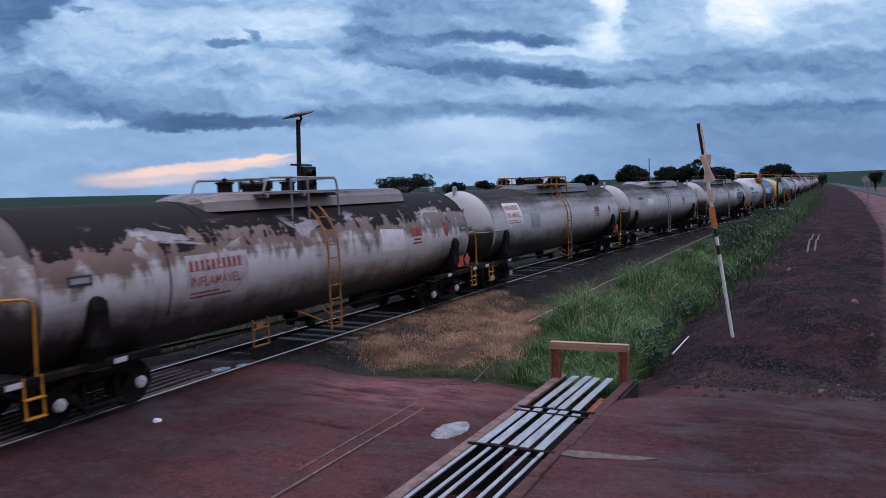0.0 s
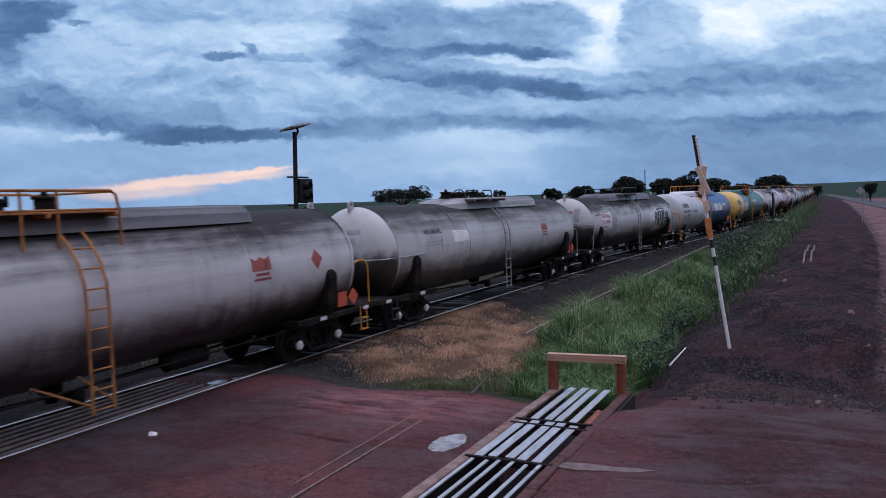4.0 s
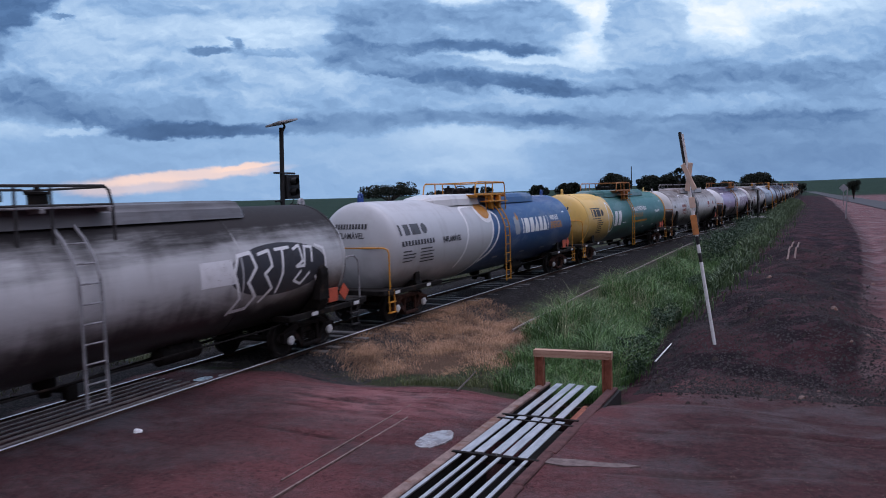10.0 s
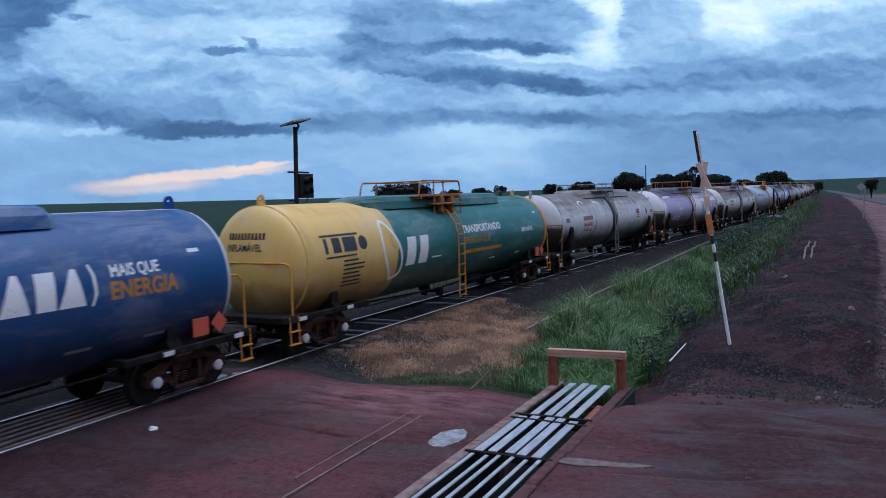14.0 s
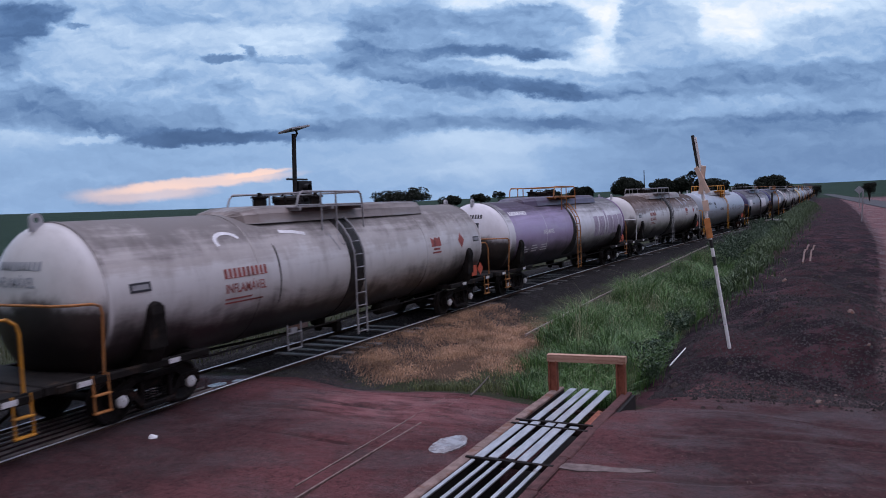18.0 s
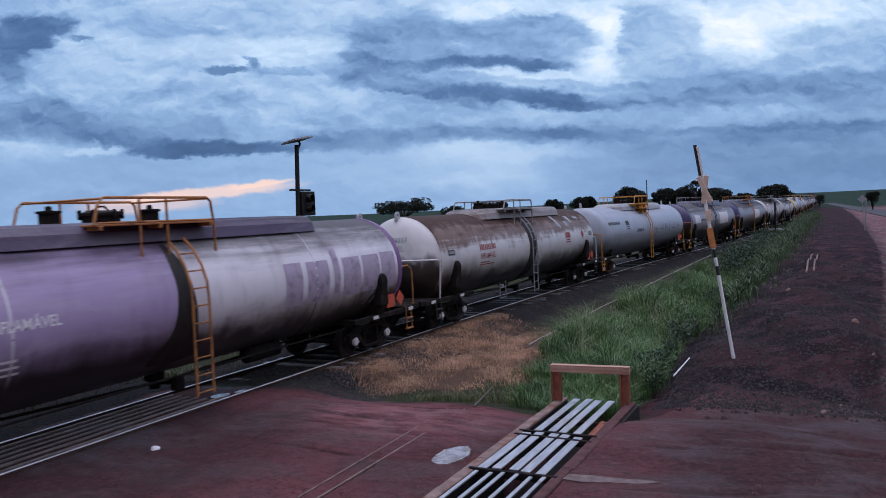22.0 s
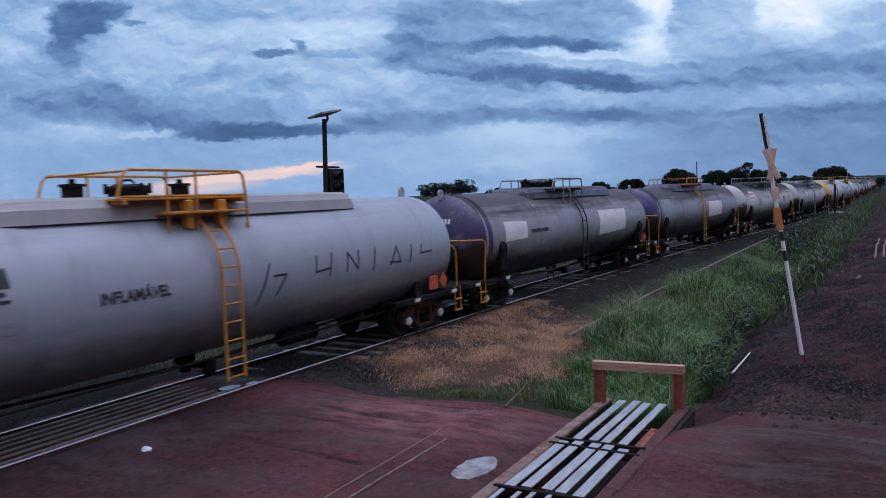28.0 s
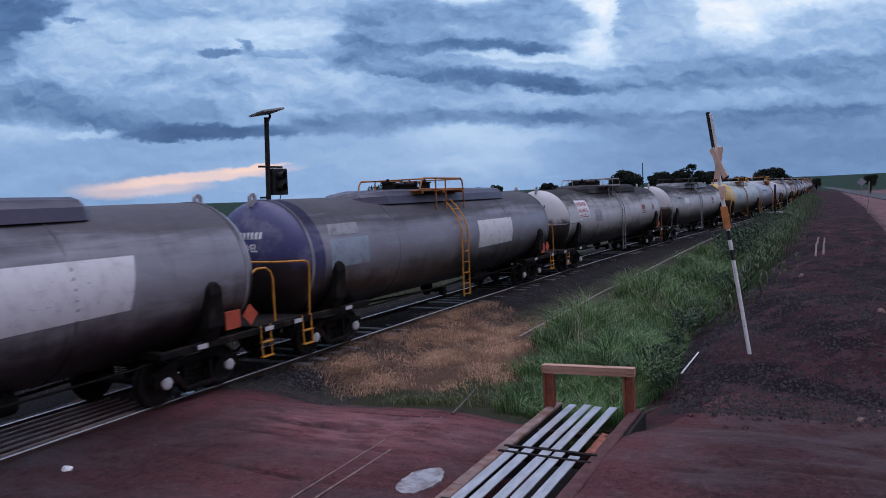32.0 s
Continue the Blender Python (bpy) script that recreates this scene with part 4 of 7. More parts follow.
def build_rails(wagon, mat, rise):
    """Guard rails round the walkway on the crown, their feet on the tank's shoulders; or, with no rise, two bent hoops."""
    z0, z1 = ZC + R + 0.12, ZC + R + rise
    foot = ZC + math.sqrt(R * R - 1.08 * 1.08) - 0.02
    if not rise:
        z0, z1 = ZC + R + 0.10, ZC + R + 0.42
        for y0, y1 in ((-1.7, -0.6), (-0.35, 0.55)):
            part("guard_hoop", shared("hoop%.1f" % y0, lambda g: g.tube([(0.62, y0, z0), (0.62, y0 + 0.03, z1 - 0.08), (0.62, y0 + 0.12, z1), (0.62, y1 - 0.12, z1), (0.62, y1 - 0.03, z1 - 0.08), (0.62, y1, z0)], 0.024, 6), 40), mat, wagon, "bent tube hoop")
        return
    for x in (-1.08, 1.08):
        part("guard_rail", shared("side_rail%.2f" % rise, lambda g: g.tube([(0, -2.02, z0), (0, -1.92, z1 - 0.10), (0, -1.80, z1), (0, 0.62, z1), (0, 0.72, z1 - 0.08), (0, 0.78, z0), (0, 0.80, foot)], 0.026, 6), 40), mat, wagon, "tubular guard rail", at=pose(x, 0, 0))
        for y in (-1.05, -0.42):
            part("rail_post", shared("rail_post%.2f" % rise, lambda g: g.tube([(0, 0, foot), (0, 0, z1)], 0.024, 6), 40), mat, wagon, at=pose(x, y, 0))
        part("lower_rail", shared("lower_rail", lambda g: g.tube([(0, -1.95, z0 + 0.02), (0, 0.76, z0 + 0.02)], 0.020, 6), 40), mat, wagon, at=pose(x, 0, 0))
    for y in (-1.84, 0.66):
        part("cross_rail", shared("cross_rail%.2f" % rise, lambda g: g.tube([(-1.08, 0, z1 - 0.02), (1.08, 0, z1 - 0.02)], 0.022, 6), 40), mat, wagon, at=pose(0, y, 0))


def make_walkway(g):
    z = ZC + R + 0.08
    g.box(-1.10, 1.10, -2.0, 0.80, z, z + 0.04, 0.01)
    for y in (-1.9, -0.6, 0.7):
        g.box(-1.12, 1.12, y - 0.04, y + 0.04, z - 0.07, z + 0.01, 0.01)


def make_landing(g):
    """The step at the ladder's head."""
    z = ZC + 1.26
    g.box(0.72, 1.26, -1.15, 0.62, z, z + 0.05, 0.01)
    for y in (-0.62, 0.14):
        g.box(0.98, 1.14, y - 0.09, y + 0.09, z - 0.26, z + 0.24, 0.015)


def ladder_line(v0):
    """The ladder's side bar: straight below mid height, then leaning in over the tank's shoulder."""
    rows = [(R + 0.10, 0.44), (R + 0.10, 1.3), (R + 0.11, ZC)]
    for a in (14, 27, 40, 52):
        rows.append(((R + 0.13) * math.cos(radians(a)), ZC + (R + 0.13) * math.sin(radians(a))))
    return [(x, v0, z) for x, z in rows]


def make_stile(g):
    pts = ladder_line(0.0)
    for a, b in zip(pts, pts[1:]):
        g.tube([a, b], 0.026, 6)


def make_rung(g):
    g.tube([(0, -0.21, 0), (0, 0.21, 0)], 0.016, 6)


def make_wheelset(g):
    for s in (-1, 1):
        g.lathe([(s * 0.755, 0.455), (s * 0.785, 0.455), (s * 0.79, 0.425), (s * 0.895, 0.415), (s * 0.90, 0.36), (s * 0.86, 0.33), (s * 0.83, 0.16), (s * 0.90, 0.13), (s * 0.90, 0.06)], "x", (0, 0, 0), 28)
        g.lathe([(s * 0.755, 0.455), (s * 0.76, 0.36), (s * 0.80, 0.30), (s * 0.80, 0.14), (s * 0.74, 0.10)], "x", (0, 0, 0), 28)
    g.tube([(-1.02, 0, 0), (1.02, 0, 0)], 0.075, 12)


def make_cap(g):
    g.lathe([(0.0, 0.115), (0.05, 0.112), (0.065, 0.085), (0.075, 0.03), (0.076, 0.002)], "x", (0, 0, 0), 16)
    for k in range(3):
        a = 2 * math.pi * k / 3
        g.tube([(0.05, 0.07 * math.cos(a), 0.07 * math.sin(a)), (0.088, 0.07 * math.cos(a), 0.07 * math.sin(a))], 0.018, 6)


def make_side_frame(g):
    """A cast three-piece bogie's side: arched top, sagging bottom, jaws over the bearings, windows between."""
    for s in (-1, 1):
        g.box(-0.09, 0.09, s * 0.80 - 0.17, s * 0.80 + 0.17, 0.50, 0.64, 0.03)
        g.box(-0.08, 0.08, s * 1.00 - 0.05, s * 1.00 + 0.05, 0.36, 0.62, 0.02)
        g.box(-0.08, 0.08, s * 0.60 - 0.05, s * 0.60 + 0.05, 0.36, 0.62, 0.02)
        g.plate([(s * 0.90, 0.64), (s * 0.45, 0.78), (s * 0.45, 0.68), (s * 0.72, 0.55)], "x", -0.07, 0.07)
        g.plate([(s * 0.66, 0.52), (s * 0.36, 0.20), (s * 0.30, 0.28), (s * 0.54, 0.58)], "x", -0.07, 0.07)
        g.box(-0.07, 0.07, s * 0.27, s * 0.37, 0.22, 0.74, 0.02)
    g.box(-0.09, 0.09, -0.48, 0.48, 0.68, 0.79, 0.03)
    g.box(-0.12, 0.12, -0.38, 0.38, 0.17, 0.27, 0.03)


def make_spring(g):
    pts = [(0.055 * math.cos(a), 0.055 * math.sin(a), 0.27 + 0.22 * a / (9 * math.pi)) for a in np.linspace(0, 9 * math.pi, 44)]
    g.tube(pts, 0.014, 5)


def make_bolster(g):
    g.box(-1.02, 1.02, -0.22, 0.22, 0.48, 0.70, 0.04)
    g.lathe([(0.68, 0.24), (0.90, 0.22), (0.92, 0.10)], "z", (0, 0, 0), 16)
    g.box(-0.9, 0.9, -0.62, -0.54, 0.36, 0.44, 0.02)
    g.box(-0.9, 0.9, 0.54, 0.62, 0.36, 0.44, 0.02)
    for s in (-1, 1):
        for e in (-1, 1):
            g.box(s * 0.72, s * 0.84, e * 0.38 - 0.05, e * 0.38 + 0.05, 0.26, 0.58, 0.02)


def make_saddle(g):
    """A cradle under one side of the tank, its strap rising up the flank to a rounded head."""
    outline = [((R + 0.02) * math.cos(radians(a)), ZC + (R + 0.02) * math.sin(radians(a))) for a in range(-76, -5, 7)]
    outer = [(R + 0.08, ZC - 0.14), (R + 0.10, ZC - 0.28), (R + 0.03, 1.25), (1.32, 0.95), (0.40, 0.88)]
    k = len(outline + outer)
    g.plate(outline + outer, "y", -0.15, 0.15)
    g.lathe([(R - 0.02, 0.002), (R - 0.02, 0.17), (R + 0.06, 0.16), (R + 0.08, 0.12), (R + 0.08, 0.002)], "x", (0, 0, ZC - 0.22), 18)
    g.plate([(-0.17, ZC - 0.22), (0.17, ZC - 0.22), (0.21, 1.3), (-0.21, 1.3)], "x", R - 0.12, R + 0.06)


def make_low_saddle(g):
    """A low cradle that ends under the tank's flank."""
    outline = [((R + 0.02) * math.cos(radians(a)), ZC + (R + 0.02) * math.sin(radians(a))) for a in range(-76, -40, 6)]
    g.plate(outline + [(1.22, 1.20), (1.30, 1.02), (1.26, 0.90), (0.40, 0.88)], "y", -0.16, 0.16)
    g.box(1.14, 1.24, -0.13, 0.13, 1.0, 1.42, 0.015)


def make_sill(g):
    """The stub frame at a wagon's end: centre sill, bolster and end platform (built for the front)."""
    g.box(-0.33, 0.33, -8.75, -4.6, 0.80, 1.06, 0.03)
    g.box(-1.34, 1.34, -8.78, -8.45, 0.92, 1.08, 0.02)
    g.box(-1.34, 1.34, -8.45, -7.85, 1.03, 1.07, 0.01)
    for s in (-1, 1):
        g.box(s * 1.24, s * 1.36, -8.60, -5.3, 0.90, 1.04, 0.02)
        g.plate([(s * 0.33, -5.3), (s * 1.24, -5.4), (s * 1.24, -5.5), (s * 0.33, -5.8)], "z", 0.90, 1.02)


def make_coupler(g):
    g.box(-0.10, 0.10, -9.0, -8.7, 0.72, 0.92, 0.03)
    g.lathe([(0.66, 0.02), (0.67, 0.13), (0.97, 0.13), (0.98, 0.02)], "z", (0.05, -9.02, 0), 12)
    g.box(-0.19, -0.05, -9.16, -8.95, 0.70, 0.94, 0.03)
    g.tube([(0.5, -8.72, 0.9), (0.52, -8.86, 0.6), (0.35, -9.0, 0.42), (0.2, -9.08, 0.5)], 0.03, 6)


def make_end_rail(g):
    """The handrail across a wagon's end and down to the platform's corners."""
    g.tube([(1.27, -8.35, 1.08), (1.27, -8.35, 2.12), (1.24, -8.36, 2.22), (1.12, -8.38, 2.28), (-1.12, -8.38, 2.28), (-1.24, -8.36, 2.22), (-1.27, -8.35, 2.12), (-1.27, -8.35, 1.08)], 0.026, 8)


def make_side_rail(g):
    """The handrail across an older wagon's end, bent back round the head and down at its flank."""
    g.tube([(-1.27, -8.32, 1.08), (-1.27, -8.34, 2.14), (-1.16, -8.36, 2.26), (1.02, -8.36, 2.28), (1.30, -8.24, 2.28), (1.46, -7.92, 2.27), (1.475, -7.80, 2.22), (1.47, -7.76, 2.10), (1.40, -7.75, 1.06)], 0.024, 8)


def make_hook(g):
    """The short bent handrail at a wagon's rear corner."""
    g.tube([(1.30, 8.48, 1.06), (1.30, 8.48, 1.98), (1.29, 8.44, 2.12), (1.27, 8.30, 2.22), (1.24, 8.05, 2.22), (1.20, 7.85, 2.10)], 0.026, 8)


def make_belt(g):
    """A pipe carried round the front head on short stays."""
    g.tube([(R + 0.07, -6.2, 2.17), (R + 0.07, -7.3, 2.15), (1.28, -8.0, 2.13), (0.75, -8.36, 2.12), (-0.75, -8.36, 2.12), (-1.28, -8.0, 2.13)], 0.022, 8)


def make_steps(g):
    for y in (-8.56, -8.26):
        g.tube([(1.345, y, 1.06), (1.37, y, 0.40)], 0.019, 6)
    for z in (0.42, 0.72):
        g.box(1.31, 1.41, -8.58, -8.24, z - 0.015, z + 0.015, 0.005)


def make_lug(g):
    pts = [(-0.13, 0.0), (0.13, 0.0), (0.12, 0.16)] + [(0.12 * math.cos(a), 0.20 + 0.12 * math.sin(a)) for a in np.linspace(0, math.pi, 9)] + [(-0.12, 0.16)]
    hole = [(0.055 * math.cos(a), 0.20 + 0.055 * math.sin(a)) for a in np.linspace(0, 2 * math.pi, 12, endpoint=False)]
    k = len(pts)
    ring = [min(range(12), key=lambda i: math.hypot(hole[i][0] - p[0], hole[i][1] - p[1])) for p in pts]
    for x0, x1 in ((-0.028, 0.028),):
        verts = [(x, p[0], p[1]) for x in (x0, x1) for p in pts] + [(x, p[0], p[1]) for x in (x0, x1) for p in hole]
        faces = [(i, (i + 1) % k, k + (i + 1) % k, k + i) for i in range(k)]
        for s in (0, 1):
            for i in range(k):
                j = (i + 1) % k
                loop = [s * k + i, s * k + j, 2 * k + s * 12 + ring[j]]
                if ring[i] != ring[j]:
                    loop.append(2 * k + s * 12 + ring[i])
                faces.append(tuple(loop))
        faces += [(2 * k + i, 2 * k + (i + 1) % 12, 2 * k + 12 + (i + 1) % 12, 2 * k + 12 + i) for i in range(12)]
        g.put(verts, faces)


def make_valve(g):
    g.lathe([(0, 0.17), (0.20, 0.17), (0.21, 0.21), (0.25, 0.21), (0.26, 0.06), (0.33, 0.05), (0.34, 0.01)], "z", (0, 0, 0), 14)


def make_hatch(g):
    g.lathe([(0, 0.34), (0.14, 0.34), (0.15, 0.38), (0.20, 0.38), (0.24, 0.25), (0.25, 0.02)], "z", (0, 0, 0), 18)


def make_hatch_handle(g):
    g.tube([(-0.2, 0, 0.24), (-0.1, 0, 0.32), (0.1, 0, 0.32), (0.2, 0, 0.24)], 0.02, 6)


def make_clamp(g):
    g.box(-0.03, 0.03, -0.03, 0.03, 0.08, 0.26, 0.01)


def make_outlet(g):
    g.lathe([(0.80, 0.02), (0.78, 0.20), (0.60, 0.20), (0.56, 0.12), (0.42, 0.11), (0.40, 0.02)], "z", (0, 0, 0), 14)
    g.tube([(0, 0, 0.55), (0.55, 0.1, 0.55)], 0.05, 8)
    g.box(0.45, 0.62, -0.02, 0.22, 0.40, 0.66, 0.02)


def make_bracket(g):
    """A square tube frame that guards the outlet, hung under the tank."""
    for y in (-2.55, -2.05):
        g.tube([(1.05, y, 1.02), (1.05, y, 0.42)], 0.022, 6)
    for z in (0.42, 0.80):
        g.tube([(1.05, -2.55, z), (1.05, -2.05, z)], 0.022, 6)
    g.box(0.98, 1.06, -2.42, -2.18, 0.80, 0.92, 0.01)


def make_reservoir(g):
    g.lathe([(-0.62, 0.02), (-0.60, 0.10), (-0.52, 0.19), (0.52, 0.19), (0.60, 0.10), (0.62, 0.02)], "y", (0.55, 0, 0.72), 16)
    g.box(0.40, 0.70, -0.35, -0.29, 0.72, 0.98, 0.01)
    g.box(0.40, 0.70, 0.29, 0.35, 0.72, 0.98, 0.01)


def make_rod(g):
    g.tube([(0.25, -4.7, 0.74), (0.25, -1.0, 0.62), (0.4, 0.0, 0.62), (0.25, 1.2, 0.62), (0.25, 4.7, 0.74)], 0.028, 6)
    g.tube([(1.05, -7.6, 1.02), (1.05, -5.0, 0.80), (1.0, 5.0, 0.80), (1.05, 7.6, 1.02)], 0.022, 6)


def make_placard(g):
    g.box(1.30, 1.33, 6.98, 7.40, 1.14, 1.50, 0.01)


def make_diamond(g):
    g.plate([(7.47, 1.34), (7.69, 1.12), (7.91, 1.34), (7.69, 1.56)], "x", 1.31, 1.335)


def make_tag(g):
    g.box(1.362, 1.375, -0.13, 0.13, 0.93, 1.02, 0.004)


MIRROR = Matrix.Diagonal((1, -1, 1, 1))


def mirrored(key):
    """A front part's mesh turned end for end, with its faces put right."""
    name = key + "_rear"
    if name not in MESHES:
        me = MESHES[key].copy()
        me.transform(MIRROR)
        me.flip_normals()
        MESHES[name] = me
    return MESHES[name]


def build_wagon(label, shell, rails=DARK, ladder=DARK, ends=DARK, band=False, ring_mat=None, casing=None, wheels=None, lug_mat=None, bracket=False, housing="casing", belt=False, rail_form="rails", older=True):
    wagon = thing("tank_wagon", label, "tank wagon", group="tank wagons of the train")
    part("tank", shared("shell", make_shell, 40) if older else shared("long_shell", make_long_shell, 40), shell, wagon)
    half = HALF if older else LONG_HALF
    ring = shared("ring", make_ring, 40)
    for y in (-half, half) if older or ring_mat else ():
        part("seam_ring", ring, ring_mat or shell, wagon, at=pose(0, y, 0))
    for y in () if bracket else (-3.8, 3.7):
        part("seam_ring", ring, shell, wagon, at=pose(0, y, 0) @ Matrix.Diagonal((0.996, 0.5, 1, 1)))
    if band:
        part("ladder_band", shared("band", make_band, 40), GRIME, wagon, "oily black strip behind the ladder")
    part("crown_housing", shared(housing, {"casing": make_casing, "bulb": make_bulb, "wedge": make_wedge}[housing]), casing or shell, wagon)
    part("walkway", shared("walkway", make_walkway), GREY if rails is DARK else rails, wagon, "steel walkway on the crown")
    build_rails(wagon, rails, {"rails": 0.58 if bracket else 0.46, "high_rails": 0.58, "hoops": 0}[rail_form])
    if bracket:
        part("landing", shared("landing", make_landing), rails, wagon, "landing step at the ladder's head")
    hatch = part("manhole", shared("hatch", make_hatch, 30), BLACK, wagon, "dark manhole cover", at=pose(0, -1.0, ZC + R + 0.14))
    part("handle", shared("hatch_handle", make_hatch_handle, 30), BLACK, hatch)
    for k in range(6):
        part("clamp", shared("clamp", make_clamp), BLACK, hatch, at=pose(0.37 * math.cos(math.pi * k / 3), 0.37 * math.sin(math.pi * k / 3), 0))
    for y in (-2.1, 0.1):
        part("valve", shared("valve", make_valve, 30), BLACK, wagon, "dark relief valve", at=pose(0.05, y, ZC + R + 0.14))
    steps = part("ladder", shared("stile", make_stile, 40), ladder, wagon, "steel access ladder", at=pose(0, -0.36, 0))
    part("stile", shared("stile", make_stile, 40), ladder, steps, at=pose(0, 0.42, 0))
    line = ladder_line(0.0)
    for k in range(10):
        z = 0.50 + 0.33 * k
        for a, b in zip(line, line[1:]):
            if a[2] <= z <= b[2]:
                x = a[0] + (b[0] - a[0]) * (z - a[2]) / (b[2] - a[2])
        if z < line[-1][2]:
            part("rung", shared("rung", make_rung), ladder, steps, at=pose(x, 0.21, z))
    if ladder is ORANGE and rail_form == "rails":
        part("ladder_brace", shared("brace", lambda g: g.tube([(1.0, -1.05, 1.00), (1.54, -0.36, 0.58)], 0.018, 6).tube([(1.0, -0.2, 1.0), (1.54, 0.06, 0.58)], 0.018, 6)), ladder, wagon)
    if housing == "bulb":
        part("valve_bracket", shared("bracket", make_bracket, 30), ladder, wagon, "square tube bracket round the outlet")
    for y in (-6.65, 6.55):
        for turn in (0, 180):
            part("saddle", shared("saddle", make_saddle) if older else shared("low_saddle", make_low_saddle), BLACK, wagon, "sooty black saddle", at=pose(0, y, 0, 0, 0, turn))
    part("rear_handrail", shared("hook", make_hook, 30), ends, wagon, "short bent handrail")
    if belt:
        part("head_rail", shared("belt", make_belt, 30), GREY, wagon, "grey pipe round the tank's head")
    else:
        part("end_handrail", shared("side_rail", make_side_rail, 30) if older else shared("end_rail", make_end_rail, 30), ends, wagon, "bent tube handrail")
    for key, make, mat, name, text in (("sill", make_sill, BLACK, "end_frame", "black stub frame and platform"), ("coupler", make_coupler, IRON, "coupler", "automatic coupler and hose"), ("steps", make_steps, DARK if ends in (WHITE, GREY) else ends, "step", "corner step ladder")):
        inset = 0.62 if older and name == "step" else 0.0
        part(name, shared(key, make, 30), mat, wagon, text, at=pose(0, inset, 0))
        part(name, mirrored(key), mat, wagon, text, at=pose(0, -0.5 * inset, 0))
    for y in (-8.1, -6.2, 6.3, 8.2):
        part("label_plate", shared("tag", make_tag), WHITE, wagon, "small white label", at=pose(0, y, 0))
    part("placard", shared("placard", make_placard), PLACARD, wagon, "orange hazard placard")
    part("hazard_diamond", shared("diamond", make_diamond), PLACARD, wagon, "red flammable diamond")
    for y in (-7.82, 7.82):
        top = ZC + R - 0.05 if not older else on_tank(y, R * math.pi / 2, -0.05)[2]
        part("lifting_lug", shared("lug", make_lug, 30), lug_mat or LUG_GREY, wagon, at=pose(0, y, top))
    part("outlet_valve", shared("outlet", make_outlet, 30), BLACK, wagon, "bottom outlet valve")
    part("air_reservoir", shared("reservoir", make_reservoir, 30), BLACK, wagon, "brake air reservoir", at=pose(0, 2.6, 0))
    part("brake_rod", shared("rod", make_rod, 30), BLACK, wagon)
    bogie_mat = IRON if older else RUSTY_IRON
    for y in (-6.42, 6.42) if older else (-6.95, 7.0):
        bogie = part("bogie", shared("bolster", make_bolster, 30), bogie_mat, wagon, "two-axle cast steel bogie", at=pose(0, y, 0))
        for x in (-1.05, 1.05):
            part("side_frame", shared("side_frame", make_side_frame), bogie_mat, bogie, at=pose(x, 0, 0))
            for dy in (-0.17, 0.0, 0.17):
                part("spring", shared("spring", make_spring), IRON, bogie, at=pose(x, dy, 0))
        for dy in (-0.80, 0.80):
            axle = part("wheelset", shared("wheelset", make_wheelset, 30), WHEEL, bogie, "steel wheels on an axle", at=pose(0, dy, 0.43))
            if wheels is not None:
                wheels.append(axle)
            part("axle_cap", shared("cap", make_cap, 30), WHITE, bogie, "white bearing cap", at=pose(1.10, dy, 0.43))
            part("axle_cap", shared("cap", make_cap, 30), WHITE, bogie, "white bearing cap", at=pose(-1.10, dy, 0.43, 0, 0, 180))
    return wagon


# paints of the single tanks
def tone(v, warm=0.0):
    return (v + 0.02 * warm, v, v + 0.015 - 0.02 * warm, 1)


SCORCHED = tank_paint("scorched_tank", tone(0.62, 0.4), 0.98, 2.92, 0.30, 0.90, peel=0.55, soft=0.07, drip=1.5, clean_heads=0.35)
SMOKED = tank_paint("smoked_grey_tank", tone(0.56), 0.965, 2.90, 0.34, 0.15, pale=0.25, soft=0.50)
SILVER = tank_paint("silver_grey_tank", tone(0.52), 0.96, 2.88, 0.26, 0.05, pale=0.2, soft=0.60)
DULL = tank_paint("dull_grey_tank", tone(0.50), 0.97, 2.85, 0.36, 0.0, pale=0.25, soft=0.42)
CLEAN_WHITE = tank_paint("white_tank", (0.50, 0.51, 0.54, 1), 0.10, 3.4, 0.2, 0.0, grime_shade=0.1)
BRAND_BLUE = tank_paint("blue_tank", (0.013, 0.072, 0.215, 1), 0.12, 3.5, 0.2, grime_shade=0.3)
YELLOW_TEAL = tank_paint("yellow_and_teal_tank", (0.76, 0.49, 0.14, 1), 0.12, 3.4, 0.25, 0.0, -3.9, (0.018, 0.135, 0.125, 1), grime_shade=0.4)
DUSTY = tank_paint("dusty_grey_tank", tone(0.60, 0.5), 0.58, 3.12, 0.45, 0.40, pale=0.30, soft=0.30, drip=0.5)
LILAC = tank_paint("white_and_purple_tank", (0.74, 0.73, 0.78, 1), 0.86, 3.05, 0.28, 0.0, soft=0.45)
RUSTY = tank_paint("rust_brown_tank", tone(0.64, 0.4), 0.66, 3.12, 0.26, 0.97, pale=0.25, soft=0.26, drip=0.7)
PLAIN = tank_paint("pale_grey_tank", (0.35, 0.395, 0.465, 1), 0.15, 3.3, 0.3, 0.0, grime_shade=0.5)
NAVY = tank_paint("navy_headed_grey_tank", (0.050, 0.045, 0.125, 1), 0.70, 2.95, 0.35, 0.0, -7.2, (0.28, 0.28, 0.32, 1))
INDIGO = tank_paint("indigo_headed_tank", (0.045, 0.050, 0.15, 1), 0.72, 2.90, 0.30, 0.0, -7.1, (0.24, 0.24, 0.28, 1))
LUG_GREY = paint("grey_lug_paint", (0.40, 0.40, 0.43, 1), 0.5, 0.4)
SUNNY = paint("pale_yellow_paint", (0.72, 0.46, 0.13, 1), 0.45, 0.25)
